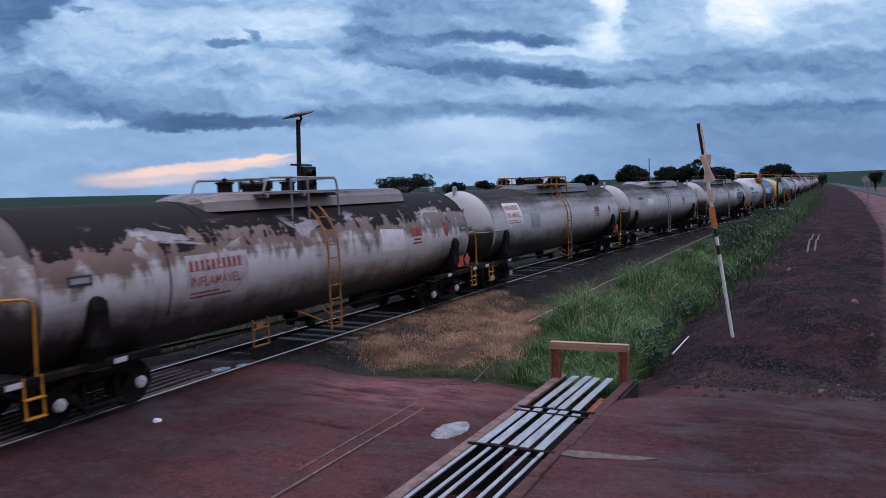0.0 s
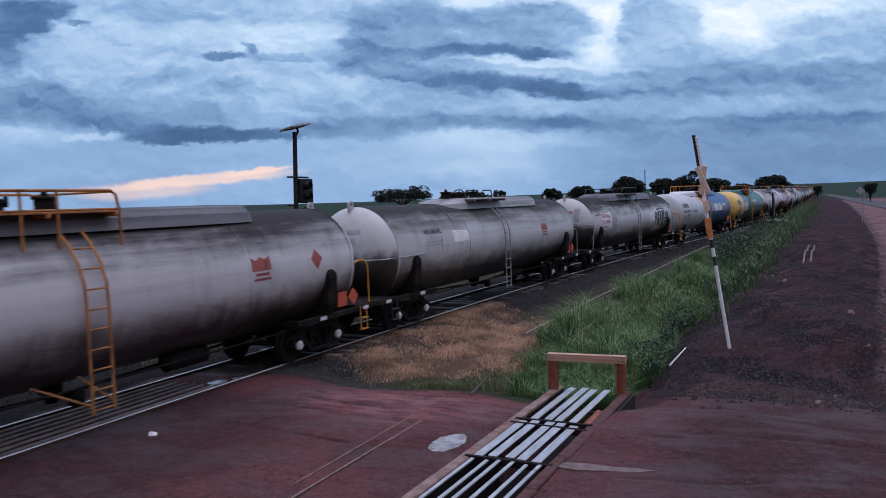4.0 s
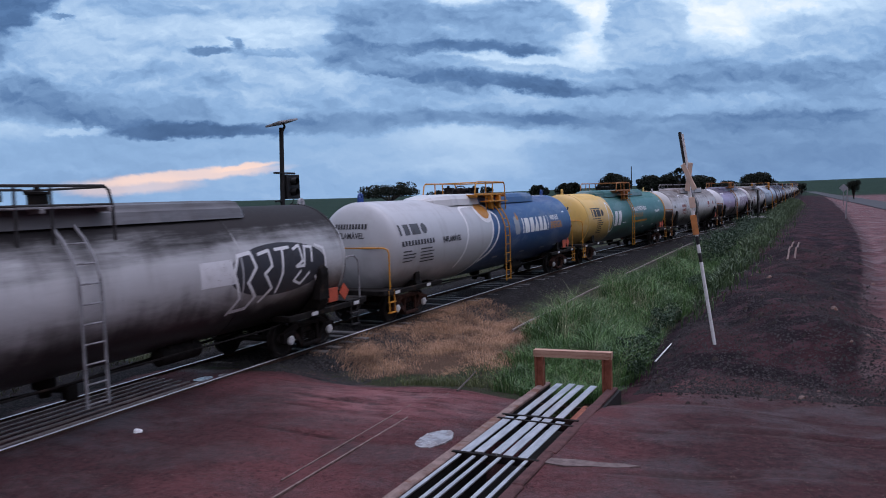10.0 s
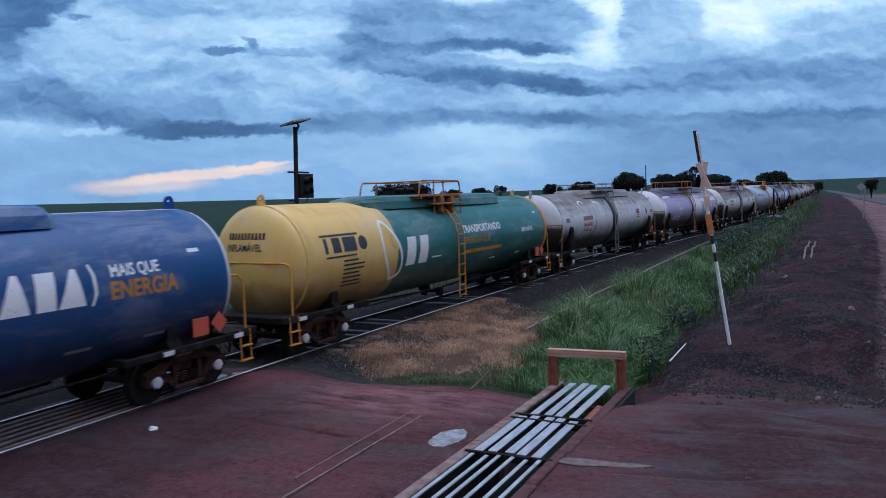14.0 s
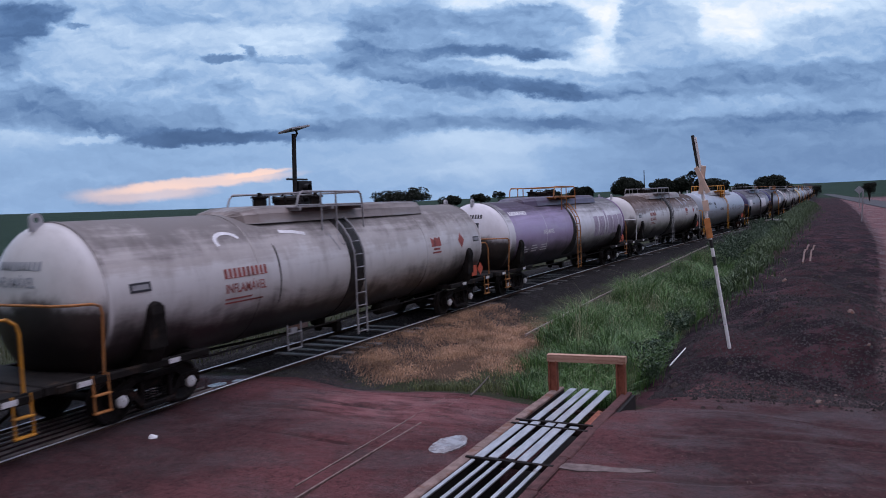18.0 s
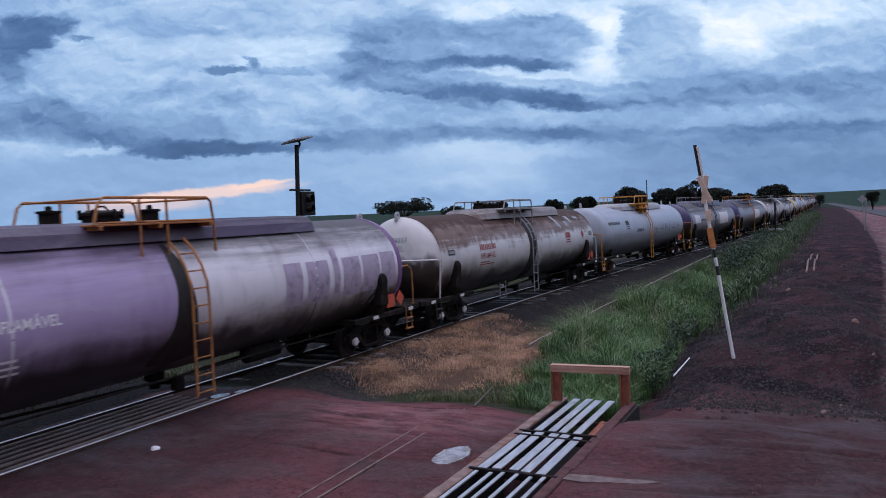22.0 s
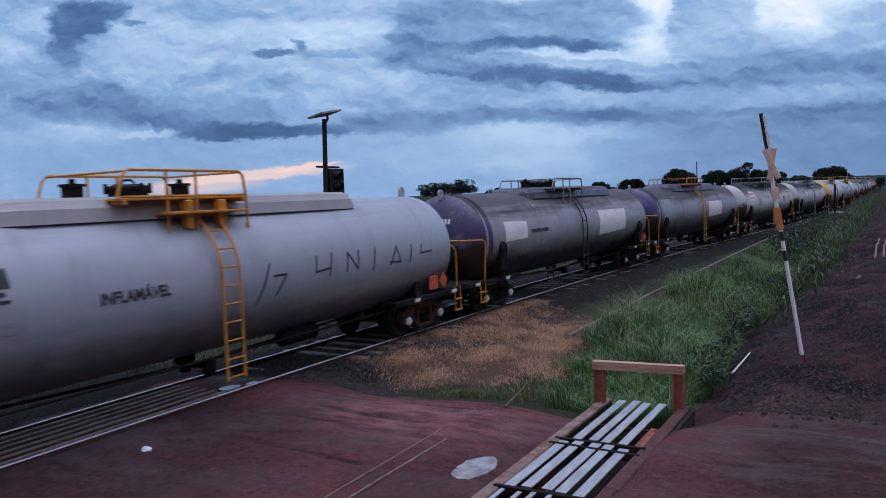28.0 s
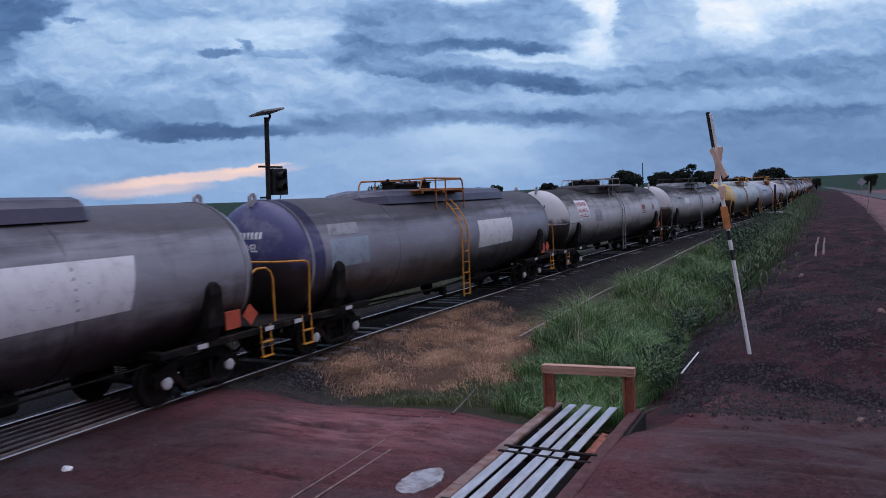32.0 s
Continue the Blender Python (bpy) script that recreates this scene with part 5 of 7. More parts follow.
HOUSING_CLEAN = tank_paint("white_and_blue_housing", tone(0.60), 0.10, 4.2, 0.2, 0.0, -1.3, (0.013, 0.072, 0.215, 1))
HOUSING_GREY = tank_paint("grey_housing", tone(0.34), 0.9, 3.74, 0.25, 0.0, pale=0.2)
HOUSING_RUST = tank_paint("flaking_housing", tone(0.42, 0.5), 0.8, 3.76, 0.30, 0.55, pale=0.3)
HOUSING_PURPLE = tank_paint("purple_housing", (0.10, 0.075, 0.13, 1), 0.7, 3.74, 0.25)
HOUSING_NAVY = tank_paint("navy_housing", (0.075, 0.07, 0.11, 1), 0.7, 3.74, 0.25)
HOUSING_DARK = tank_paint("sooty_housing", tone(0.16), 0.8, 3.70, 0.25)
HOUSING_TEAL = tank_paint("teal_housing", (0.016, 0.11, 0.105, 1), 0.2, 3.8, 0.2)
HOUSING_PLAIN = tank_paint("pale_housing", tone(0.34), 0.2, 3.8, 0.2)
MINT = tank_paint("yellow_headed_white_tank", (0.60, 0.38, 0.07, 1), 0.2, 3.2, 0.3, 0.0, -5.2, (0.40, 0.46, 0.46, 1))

WHEELSETS, TRAIN = [], []


def mark(wagon, name, me, mat, label=""):
    return part(name, me, mat, wagon, label)


def hazard_marks(w, mat=RED, u=3.75, diamond=True, v=0.10):
    """The owner's mark, as plain blocks over two bars, and a hazard diamond."""
    mark(w, "company_mark", wrap([[(u, v + 0.06), (u + 0.02, v + 0.36), (u + 0.17, v + 0.28), (u + 0.30, v + 0.36), (u + 0.45, v + 0.30), (u + 0.62, v + 0.36), (u + 0.63, v + 0.06)]]), mat, "faded owner's mark")
    mark(w, "mark_bar", wrap([rect(u + 0.10, u + 0.54, v - 0.05, v + 0.01), rect(u + 0.04, u + 0.60, v - 0.15, v - 0.10)]), mat)
    if diamond:
        mark(w, "painted_diamond", wrap([[(5.83, 0.25), (6.05, 0.0), (6.27, 0.25), (6.05, 0.50)]]), mat, "faded red diamond")


def number_panel(w, u, v, mat=RED, panel=None, size=1.0):
    if panel:
        mark(w, "panel", wrap([[(u - 0.10, v - 0.52), (u + 1.42 * size, v - 0.55), (u + 1.46 * size, v + 0.34), (u - 0.06, v + 0.36)]], 0.004), panel, "white painted panel")
    mark(w, "painted_number", wrap(digits(u, v + 0.04, 10, 0.105 * size, 0.20)), mat)
    mark(w, "lettering", words("INFLAMÁVEL", u, v - 0.26, 0.27, stretch=0.80 * size, bold=0.004), mat)
    mark(w, "small_print", wrap(bars(u, v - 0.40, 1.2, 2, 0.08, 0.035)), mat)


def end_writing(w, mat, v=0.62, panel=None, word=True, half=HALF, head=HEAD):
    """Bars and a word on the tank's front head, facing along the track."""
    def place(u, v, lift):
        r = min(0.98, math.hypot(u, v) / R)
        return (u, -half - head * math.sqrt(1 - r * r) - lift, ZC + v)
    if panel:
        mark(w, "end_panel", wrap([rect(-0.85, 0.85, v - 0.38, v + 0.28)], 0.006, place=place), panel, "pale painted panel")
    mark(w, "painted_number", wrap(digits(-0.62, v + 0.02, 11, 0.085, 0.15), 0.010, place=place), mat)
    if word:
        mark(w, "lettering", words("INFLAMÁVEL", -0.66, v - 0.26, 0.24, 0.010, 0.80, place=place, bold=0.004), mat)
    return place


def slots(w, front=True, rear=True):
    """Framed plate pockets low on the flanks."""
    for on, u in ((front, -7.15), (rear, 6.95)):
        if on:
            mark(w, "plate_pocket", wrap([rect(u, u + 0.46, 0.14, 0.31)], 0.010), INK, "dark plate pocket")
            mark(w, "pocket_plate", wrap([rect(u + 0.05, u + 0.41, 0.18, 0.27)], 0.014), GREY)


def dress_scorched(w):
    number_panel(w, -4.60, 0.06, RED, FAINT, 1.1)
    hazard_marks(w, u=3.84)
    slots(w)
    mark(w, "whitewash", wrap([[(2.2, -0.12), (3.4, -0.16), (3.45, 0.42), (2.25, 0.50)]]), PATCH, "whitewashed patch")
    mark(w, "seam_stain", wrap([[(-5.08, -0.7), (-5.05, -0.7), (-5.05, 0.4), (-5.09, 0.5)]]), GRIME)


def dress_smoked(w):
    number_panel(w, -6.3, 0.62, RED, PATCH, 0.95)
    mark(w, "panel", wrap([[(-4.25, -0.12), (-3.28, -0.16), (-3.25, 0.42), (-4.2, 0.46)]]), SHADE)
    mark(w, "small_tag", wrap([rect(-6.25, -6.05, -0.10, 0.10)]), BRIGHT)
    end_writing(w, PURPLE)
    hazard_marks(w)


def dress_silver(w):
    mark(w, "lettering", words("INFLAMÁVEL", -5.95, 0.52, 0.24, stretch=0.80, bold=0.004), INK)
    mark(w, "small_print", wrap(bars(-5.95, 0.36, 1.0, 3, 0.10, 0.030)), SHADE)
    mark(w, "panel", wrap([[(-4.2, 0.16), (-3.05, 0.18), (-3.05, 0.52), (-4.15, 0.58)]]), PATCH)
    mark(w, "rust_run", wrap([[(-5.0, -0.10), (-4.98, -0.10), (-4.96, 0.42), (-5.0, 0.42)], [(-3.08, -0.62), (-3.05, -0.62), (-3.01, 0.9), (-3.04, 0.9)]]), GRIME)
    hazard_marks(w, u=3.60, diamond=False)
    end_writing(w, SHADE)


def dress_painted(w):
    number_panel(w, -6.25, 0.30, RED, PATCH, 1.0)
    end_writing(w, RED, 0.62, SHADE)
    mark(w, "pale_repair", wrap([[(-5.3, -0.60), (-4.0, -0.62), (-3.95, 0.55), (-4.7, 0.62), (-4.8, 0.1), (-5.25, 0.05)]], 0.0035), SHADE, "pale repaired area")
    mark(w, "open_seam", wrap([[(-7.3, 0.47), (-5.2, 0.63), (-5.2, 0.66), (-7.3, 0.51)]]), GRIME, "dark open seam")
    outline = [disc(5.0, 0.02, 1.75, 0.60)]
    mark(w, "sprayed_ground", wrap(outline, 0.004), INK, "black sprayed ground")
    curls = []
    curls += stroke([(3.35, -0.85), (3.62, -0.5), (3.42, 0.05), (3.6, 0.42), (4.0, 0.46), (4.12, 0.12), (3.85, -0.18), (4.12, -0.52), (3.9, -0.78), (3.45, -0.80)], 0.085)
    curls += stroke([(4.25, 0.40), (4.62, 0.46), (4.66, 0.10), (4.40, -0.05), (4.66, -0.40), (4.30, -0.68)], 0.075)
    curls += stroke([(4.85, 0.46), (5.35, 0.48), (5.10, 0.46), (5.02, -0.10), (4.82, -0.52)], 0.075)
    curls += stroke([(5.5, 0.42), (5.75, 0.50), (5.80, 0.12), (5.55, 0.0), (5.85, 0.0), (5.95, 0.46), (6.22, 0.42), (6.16, 0.08)], 0.070)
    curls += stroke([(5.7, -0.12), (5.45, -0.32), (5.72, -0.42), (6.05, -0.18)], 0.065)
    curls += stroke([(6.4, 0.46), (6.7, 0.36), (6.74, -0.05), (6.45, -0.46), (6.3, -0.30)], 0.070)
    mark(w, "sprayed_scrawl", wrap(curls, 0.008), BRIGHT, "white sprayed curls")
    mark(w, "panel", wrap([[(2.45, -0.16), (3.45, -0.16), (3.40, 0.36), (2.46, 0.36)]]), PATCH)


def drop_shape(u, v, ru, rv, tip=1.0):
    pts = disc(u, v, ru, rv, 30, radians(128), radians(412))
    return pts + [(u + 0.18 * ru, v + rv * (1.2 + 0.35 * tip)), (u + 0.10 * ru, v + rv * (1.45 + 0.75 * tip)), (u - 0.30 * ru, v + rv * (1.05 + 0.30 * tip))]


def smooth_line(points, count=6):
    """A finer line through points (Catmull-Rom)."""
    out = []
    for i in range(len(points) - 1):
        p0, p1, p2, p3 = (points[max(0, min(len(points) - 1, i + k))] for k in (-1, 0, 1, 2))
        for k in range(count):
            t = k / count
            out.append(tuple(0.5 * (2 * b + (c - a) * t + (2 * a - 5 * b + 4 * c - d) * t * t + (3 * b - a - 3 * c + d) * t**3) for a, b, c, d in zip(p0, p1, p2, p3)))
    return out + [points[-1]]


SLATE = paint("slate_grey_lettering", (0.075, 0.078, 0.09, 1), 0.5, 0.2)


def name_blocks(u, v, h):
    """A name mark as four plain shapes: a bar, two blocks and a disc."""
    k = h / 0.38
    return [[rect(u, u + 0.12 * k, v, v + h)], [rect(u + 0.32 * k, u + 0.66 * k, v, v + h)], [rect(u + 0.77 * k, u + 1.34 * k, v, v + h)], [disc(u + 1.64 * k, v + h / 2, 0.19 * k, h * 0.5)]]


def dress_blue(w):
    # the blue rear begins at a swept white edge; the drop sits on its shoulder, a white line bounds the field before it
    sweep = smooth_line([(-1.45, 2.05), (-1.35, 1.5), (-1.12, 0.95), (-1.15, 0.45), (-1.50, -0.25), (-2.25, -0.85), (-3.2, -1.9)])
    mark(w, "blue_field", wrap([sweep + [(7.88, -1.9), (7.88, 2.05)]], 0.0045, place=on_long_tank), BRAND_BLUE, "royal blue paint")
    mark(w, "white_sweep", wrap(stroke(sweep[8:], 0.13), 0.007), BRIGHT)
    mark(w, "white_sweep", wrap(stroke(smooth_line([(-0.95, 1.05), (-0.62, 0.80), (-0.60, 0.45), (-0.90, -0.10), (-1.45, -0.60), (-2.15, -0.92)]), 0.12), 0.007), BRIGHT)
    mark(w, "white_sweep", wrap(stroke(smooth_line([(-1.9, 1.30), (-2.75, 1.30), (-3.12, 1.22), (-3.26, 0.98), (-3.32, 0.40), (-3.62, -0.35), (-4.05, -0.95)]), 0.12), 0.007), BRIGHT)
    mark(w, "drop_outline", wrap([drop_shape(-1.50, 1.06, 0.62, 0.54, 0.7)], 0.0085), BRIGHT)
    mark(w, "amber_drop", wrap([drop_shape(-1.50, 1.06, 0.44, 0.38)], 0.011), DROP, "amber drop mark")
    for shape in (rect(1.74, 1.84, -0.08, 0.56, 0.05), rect(1.98, 2.46, -0.07, 0.54, 0.05), rect(2.60, 3.02, -0.07, 0.54, 0.05), [(3.08, -0.07), (3.58, -0.07), (3.46, 0.55), (3.36, 0.55)], rect(3.68, 4.02, -0.07, 0.54, 0.05), [(4.06, -0.07), (4.56, -0.07), (4.46, 0.55), (4.36, 0.55)]):
        mark(w, "mark_block", wrap([shape]), BRIGHT, "white block of the owner's mark")
    mark(w, "badge", wrap([[(0.92, 0.02), (1.02, -0.10), (1.36, -0.08), (1.44, 0.05), (1.44, 0.62), (1.05, 0.66), (0.94, 0.58)]]), SHADE)
    mark(w, "badge_drop", wrap([drop_shape(1.33, 0.60, 0.11, 0.13)], 0.009), DROP)
    mark(w, "divider", wrap([[(4.66, -0.10), (4.71, -0.10), (4.80, 0.10), (4.80, 0.40), (4.73, 0.60), (4.69, 0.60), (4.74, 0.40), (4.74, 0.10)]]), BRIGHT)
    mark(w, "lettering", words("MAIS QUE", 5.10, 0.34, 0.30, stretch=0.80, bold=0.008), BRIGHT)
    mark(w, "lettering", words("ENERGIA", 5.05, -0.04, 0.42, stretch=0.88, bold=0.012), DROP)
    for shape in name_blocks(-7.85, 0.40, 0.35):
        mark(w, "mark_block", wrap(shape, place=on_long_tank), SLATE, "grey block of the owner's mark")
    mark(w, "painted_number", wrap(digits(-7.85, 0.08, 11, 0.15, 0.15), place=on_long_tank), INK)
    mark(w, "small_print", wrap(bars(-7.8, -0.10, 0.8, 4, 0.10, 0.035) + bars(-6.75, -0.08, 1.05, 5, 0.10, 0.035, 3), place=on_long_tank), INK)
    mark(w, "lettering", words("INFLAMÁVEL", -5.25, 0.04, 0.25, stretch=0.92, bold=0.010), INK)
    end_writing(w, INK, half=LONG_HALF, head=LONG_HEAD)
    for u in (-0.9, 0.25, 1.9, 4.3, 5.9):
        mark(w, "stencil", wrap([rect(u, u + 0.5, -0.92, -0.85)]), SHADE)
    mark(w, "stencil", wrap([rect(6.95, 7.25, 0.62, 0.70)]), BRIGHT)


def dress_teal(w):
    for shape in name_blocks(-7.2, 0.20, 0.38):
        mark(w, "mark_block", wrap(shape), INK, "dark block of the owner's mark")
    mark(w, "small_print", wrap([rect(-7.3, -5.7, 0.62, 0.68), rect(-7.2, -5.9, 0.08, 0.12)] + bars(-6.5, -0.05, 1.0, 7, 0.11, 0.045)), INK)
    end_writing(w, INK, half=LONG_HALF, head=LONG_HEAD)
    leaf = smooth_line([(-4.15, -0.78), (-4.55, -0.1), (-4.62, 0.45), (-4.40, 0.95), (-4.0, 0.55), (-3.72, 0.0), (-3.72, -0.6), (-4.15, -0.78)])
    mark(w, "leaf_outline", wrap(stroke(leaf, 0.10)), BRIGHT, "white leaf outline")
    mark(w, "leaf_half", wrap([smooth_line([(-4.45, 0.86), (-4.40, 0.93), (-4.02, 0.52), (-3.80, 0.12), (-4.0, 0.06), (-4.22, 0.25), (-4.40, 0.55), (-4.45, 0.86)])], 0.004), SUNNY, "pale yellow half leaf")
    for u in (-3.45, -2.72):
        mark(w, "mark_block", wrap([rect(u, u + 0.50, -0.45, 0.38, 0.12)]), BRIGHT, "white block of the owner's mark")
    mark(w, "lettering", words("TRANSPORTANDO", 0.26, 0.28, 0.36, stretch=0.98, bold=0.012), BRIGHT)
    mark(w, "lettering", words("ENERGIA QUE", 0.26, -0.10, 0.34, stretch=0.98), YELLOW)
    mark(w, "small_print", wrap([rect(0.3, 3.4, -0.42, -0.30)]), YELLOW)
    mark(w, "lettering", words("INFLAMÁVEL", 5.26, 0.06, 0.22, stretch=0.95, bold=0.008), BRIGHT)
    for a in ((-1.9, -1.3, -0.35, -0.30), (2.6, 3.1, -0.82, -0.75), (5.0, 5.4, -0.80, -0.73), (6.95, 7.2, 0.75, 0.82)):
        mark(w, "stencil", wrap([rect(*a)]), BRIGHT)
    mark(w, "rear_ring", shared("ring", make_ring, 40), YELLOW, "yellow end ring").matrix_basis = pose(0, LONG_HALF + 0.02, 0) @ Matrix.Diagonal((1.004, 2.2, 1, 1))


def dress_dusty(w):
    number_panel(w, -4.85, 0.10, RED)
    hazard_marks(w, u=3.98)
    mark(w, "whitewash", wrap(stroke([(-2.65, 1.10), (-2.2, 1.06), (-1.84, 0.98)], 0.10)), PATCH)
    mark(w, "whitewash", wrap(arc(-4.4, 0.95, 0.35, 0.22, 20, 200, 0.09)), PATCH)
    mark(w, "scratch", wrap(stroke([(-0.95, 0.9), (-0.75, 0.45)], 0.05) + arc(-0.5, 0.72, 0.12, 0.16, 0, 340, 0.035)), GREY)
    mark(w, "seam_stain", wrap([[(-3.15, -0.6), (-3.12, -0.6), (-3.11, 0.7), (-3.16, 0.8)]]), GRIME)
    end_writing(w, SHADE)
    slots(w)


FADED_PURPLE = paint("faded_purple_lettering", (0.42, 0.36, 0.47, 1), 0.6, 0.5)


def dress_purple(w):
    field = [(-7.05, -1.9), (-0.35, -1.9), (-0.35, 1.95), (-7.05, 1.95)]
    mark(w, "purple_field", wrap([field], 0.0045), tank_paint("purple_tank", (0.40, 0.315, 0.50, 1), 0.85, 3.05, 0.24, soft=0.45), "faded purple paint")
    end = end_writing(w, INK, 0.82, word=False)
    mark(w, "end_mark", wrap([[(-0.42, 0.68), (0.42, 0.68), (0.42, 0.46), (0.06, 0.12), (0.40, -0.16), (0.28, -0.36), (-0.30, -0.36), (-0.30, -0.20), (0.02, -0.16), (-0.26, 0.10), (0.02, 0.46), (-0.42, 0.46)]], 0.010, place=end), INK, "dark bent mark")
    mark(w, "painted_number", wrap(digits(-6.9, 0.95, 11, 0.125, 0.18)), BRIGHT)
    mark(w, "lettering", words("INFLAMÁVEL", -4.2, 0.02, 0.25, stretch=0.85, bold=0.004), BRIGHT)
    mark(w, "small_print", wrap(bars(-6.7, -0.42, 1.1, 3, 0.11, 0.045) + bars(-5.4, -0.42, 0.8, 3, 0.11, 0.045, 3) + bars(-4.4, -0.44, 0.8, 3, 0.11, 0.045, 5)), BRIGHT)
    mark(w, "oily_run", wrap([smooth_line([(-0.50, 1.3), (-0.58, 0.8), (-0.60, 0.2), (-0.72, -0.5), (-1.05, -1.2), (0.10, -1.2), (-0.08, -0.5), (-0.18, 0.2), (-0.26, 0.8), (-0.40, 1.3)])], 0.008), GRIME, "oily black run beside the ladder")
    # the owner's large mark, as plain rounded blocks
    for u, k, lo, hi in ((2.50, 0.62, -0.48, 0.52), (3.30, 0.86, -0.48, 0.50), (4.36, 0.26, -0.48, 0.84), (4.76, 0.78, -0.48, 0.50), (5.66, 0.80, -0.46, 0.50), (6.56, 0.74, -0.46, 0.52)):
        mark(w, "company_mark", wrap([rect(u, u + k, lo, hi, 0.04)]), FADED_PURPLE, "large faded purple block")
    mark(w, "drip", wrap([[(5.9, -0.85), (5.98, -0.85), (6.25, -0.45), (6.17, -0.45)], [(6.2, -0.85), (6.28, -0.85), (6.55, -0.45), (6.47, -0.45)], [(6.5, -0.85), (6.58, -0.85), (6.85, -0.45), (6.77, -0.45)]]), SHADE, "pale slanting drips")
    mark(w, "rear_ring", shared("ring", make_ring, 40), PURPLE, "purple end ring").matrix_basis = pose(0, HALF + 0.02, 0) @ Matrix.Diagonal((1.004, 2.0, 1, 1))


def dress_rusty(w):
    number_panel(w, -4.85, 0.12, RED)
    slots(w)
    hazard_marks(w)
    mark(w, "white_stroke", wrap(stroke([(0.62, -0.35), (0.95, -0.50), (0.70, -0.60), (1.05, -0.80)], 0.05)), PATCH)
    for patch in ([(3.05, 1.32), (3.30, 1.34), (3.62, 0.72), (3.50, 0.62), (3.28, 0.78)], [(4.18, 0.98), (4.55, 0.96), (4.62, 0.72), (4.32, 0.68)], [(4.75, 1.30), (5.15, 1.26), (5.35, 0.88), (5.08, 0.86)], [(5.9, 1.22), (6.5, 1.18), (6.4, 1.06), (5.95, 1.08)]):
        mark(w, "peeled_patch", wrap([patch]), SHADE, "pale patch where the rust has peeled")
    end_writing(w, SHADE)


def dress_plain(w):
    mark(w, "painted_number", wrap(digits(-7.4, 0.48, 11, 0.14, 0.16)), INK)
    hazard_marks(w, INK, u=-4.62, diamond=False, v=0.32)
    mark(w, "small_print", wrap([rect(-6.9, -5.55, -0.12, -0.07), rect(-6.9, -5.6, -0.32, -0.26), rect(-5.3, -3.95, -0.14, -0.09), rect(-5.3, -3.95, -0.26, -0.21)]), SHADE)
    mark(w, "lettering", words("INFLAMÁVEL", -2.70, -0.06, 0.26, stretch=0.88, bold=0.008), INK)
    for line in ([(0.95, 0.22), (0.62, -0.52)], [(1.05, -0.02), (1.40, -0.02), (1.12, -0.42)], [(2.35, 0.25), (2.30, -0.08), (2.75, -0.04)], [(2.85, 0.28), (2.75, -0.2)], [(3.35, -0.18), (3.40, 0.24), (3.75, -0.16), (3.80, 0.26)], [(4.45, 0.28), (4.35, -0.25)], [(5.05, -0.20), (5.32, 0.24), (5.48, -0.16), (5.05, -0.12)], [(6.0, 0.22), (5.92, -0.2)], [(6.48, 0.20), (6.40, -0.02), (6.95, 0.0)]):
        mark(w, "sprayed_stroke", wrap(stroke(line, 0.045)), INK, "thin black sprayed stroke")
    end_writing(w, INK, half=LONG_HALF, head=LONG_HEAD)


def dress_navy(w):
    mark(w, "whitewash", wrap([[(-6.4, -0.09), (-4.87, -0.06), (-4.78, 0.50), (-6.36, 0.55)]]), PATCH, "white painted patch")
    mark(w, "whitewash", wrap([[(1.66, -0.38), (4.70, -0.30), (4.92, 0.60), (1.74, 0.62)]]), PATCH, "white painted patch")
    mark(w, "painted_number", wrap(digits(-6.33, 0.84, 10, 0.125, 0.10)), INK)
    mark(w, "old_lettering", wrap([rect(-4.58, -3.22, 0.08, 0.20)]), INK)
    end_writing(w, BRIGHT, 0.55)


def dress_indigo(w):
    mark(w, "pale_patch", wrap([[(-6.88, -0.22), (-5.30, -0.20), (-5.25, 0.46), (-6.85, 0.46)]]), PALE_PATCH, "pale blue patch")
    mark(w, "dull_patch", wrap([[(-6.8, 0.55), (-5.6, 0.55), (-5.5, 0.85), (-6.7, 0.85)]]), GREY)
    mark(w, "whitewash", wrap([[(1.08, -0.38), (3.85, -0.34), (3.95, 0.52), (1.17, 0.52)]]), PATCH, "white painted patch")
    end_writing(w, BRIGHT, 0.55)


def dress_mint(w):
    for u in (-4.2, -3.6, -3.0):
        mark(w, "mark_block", wrap([rect(u, u + 0.4, 0.0, 0.45, 0.05)]), SHADE)
    hazard_marks(w, SHADE)


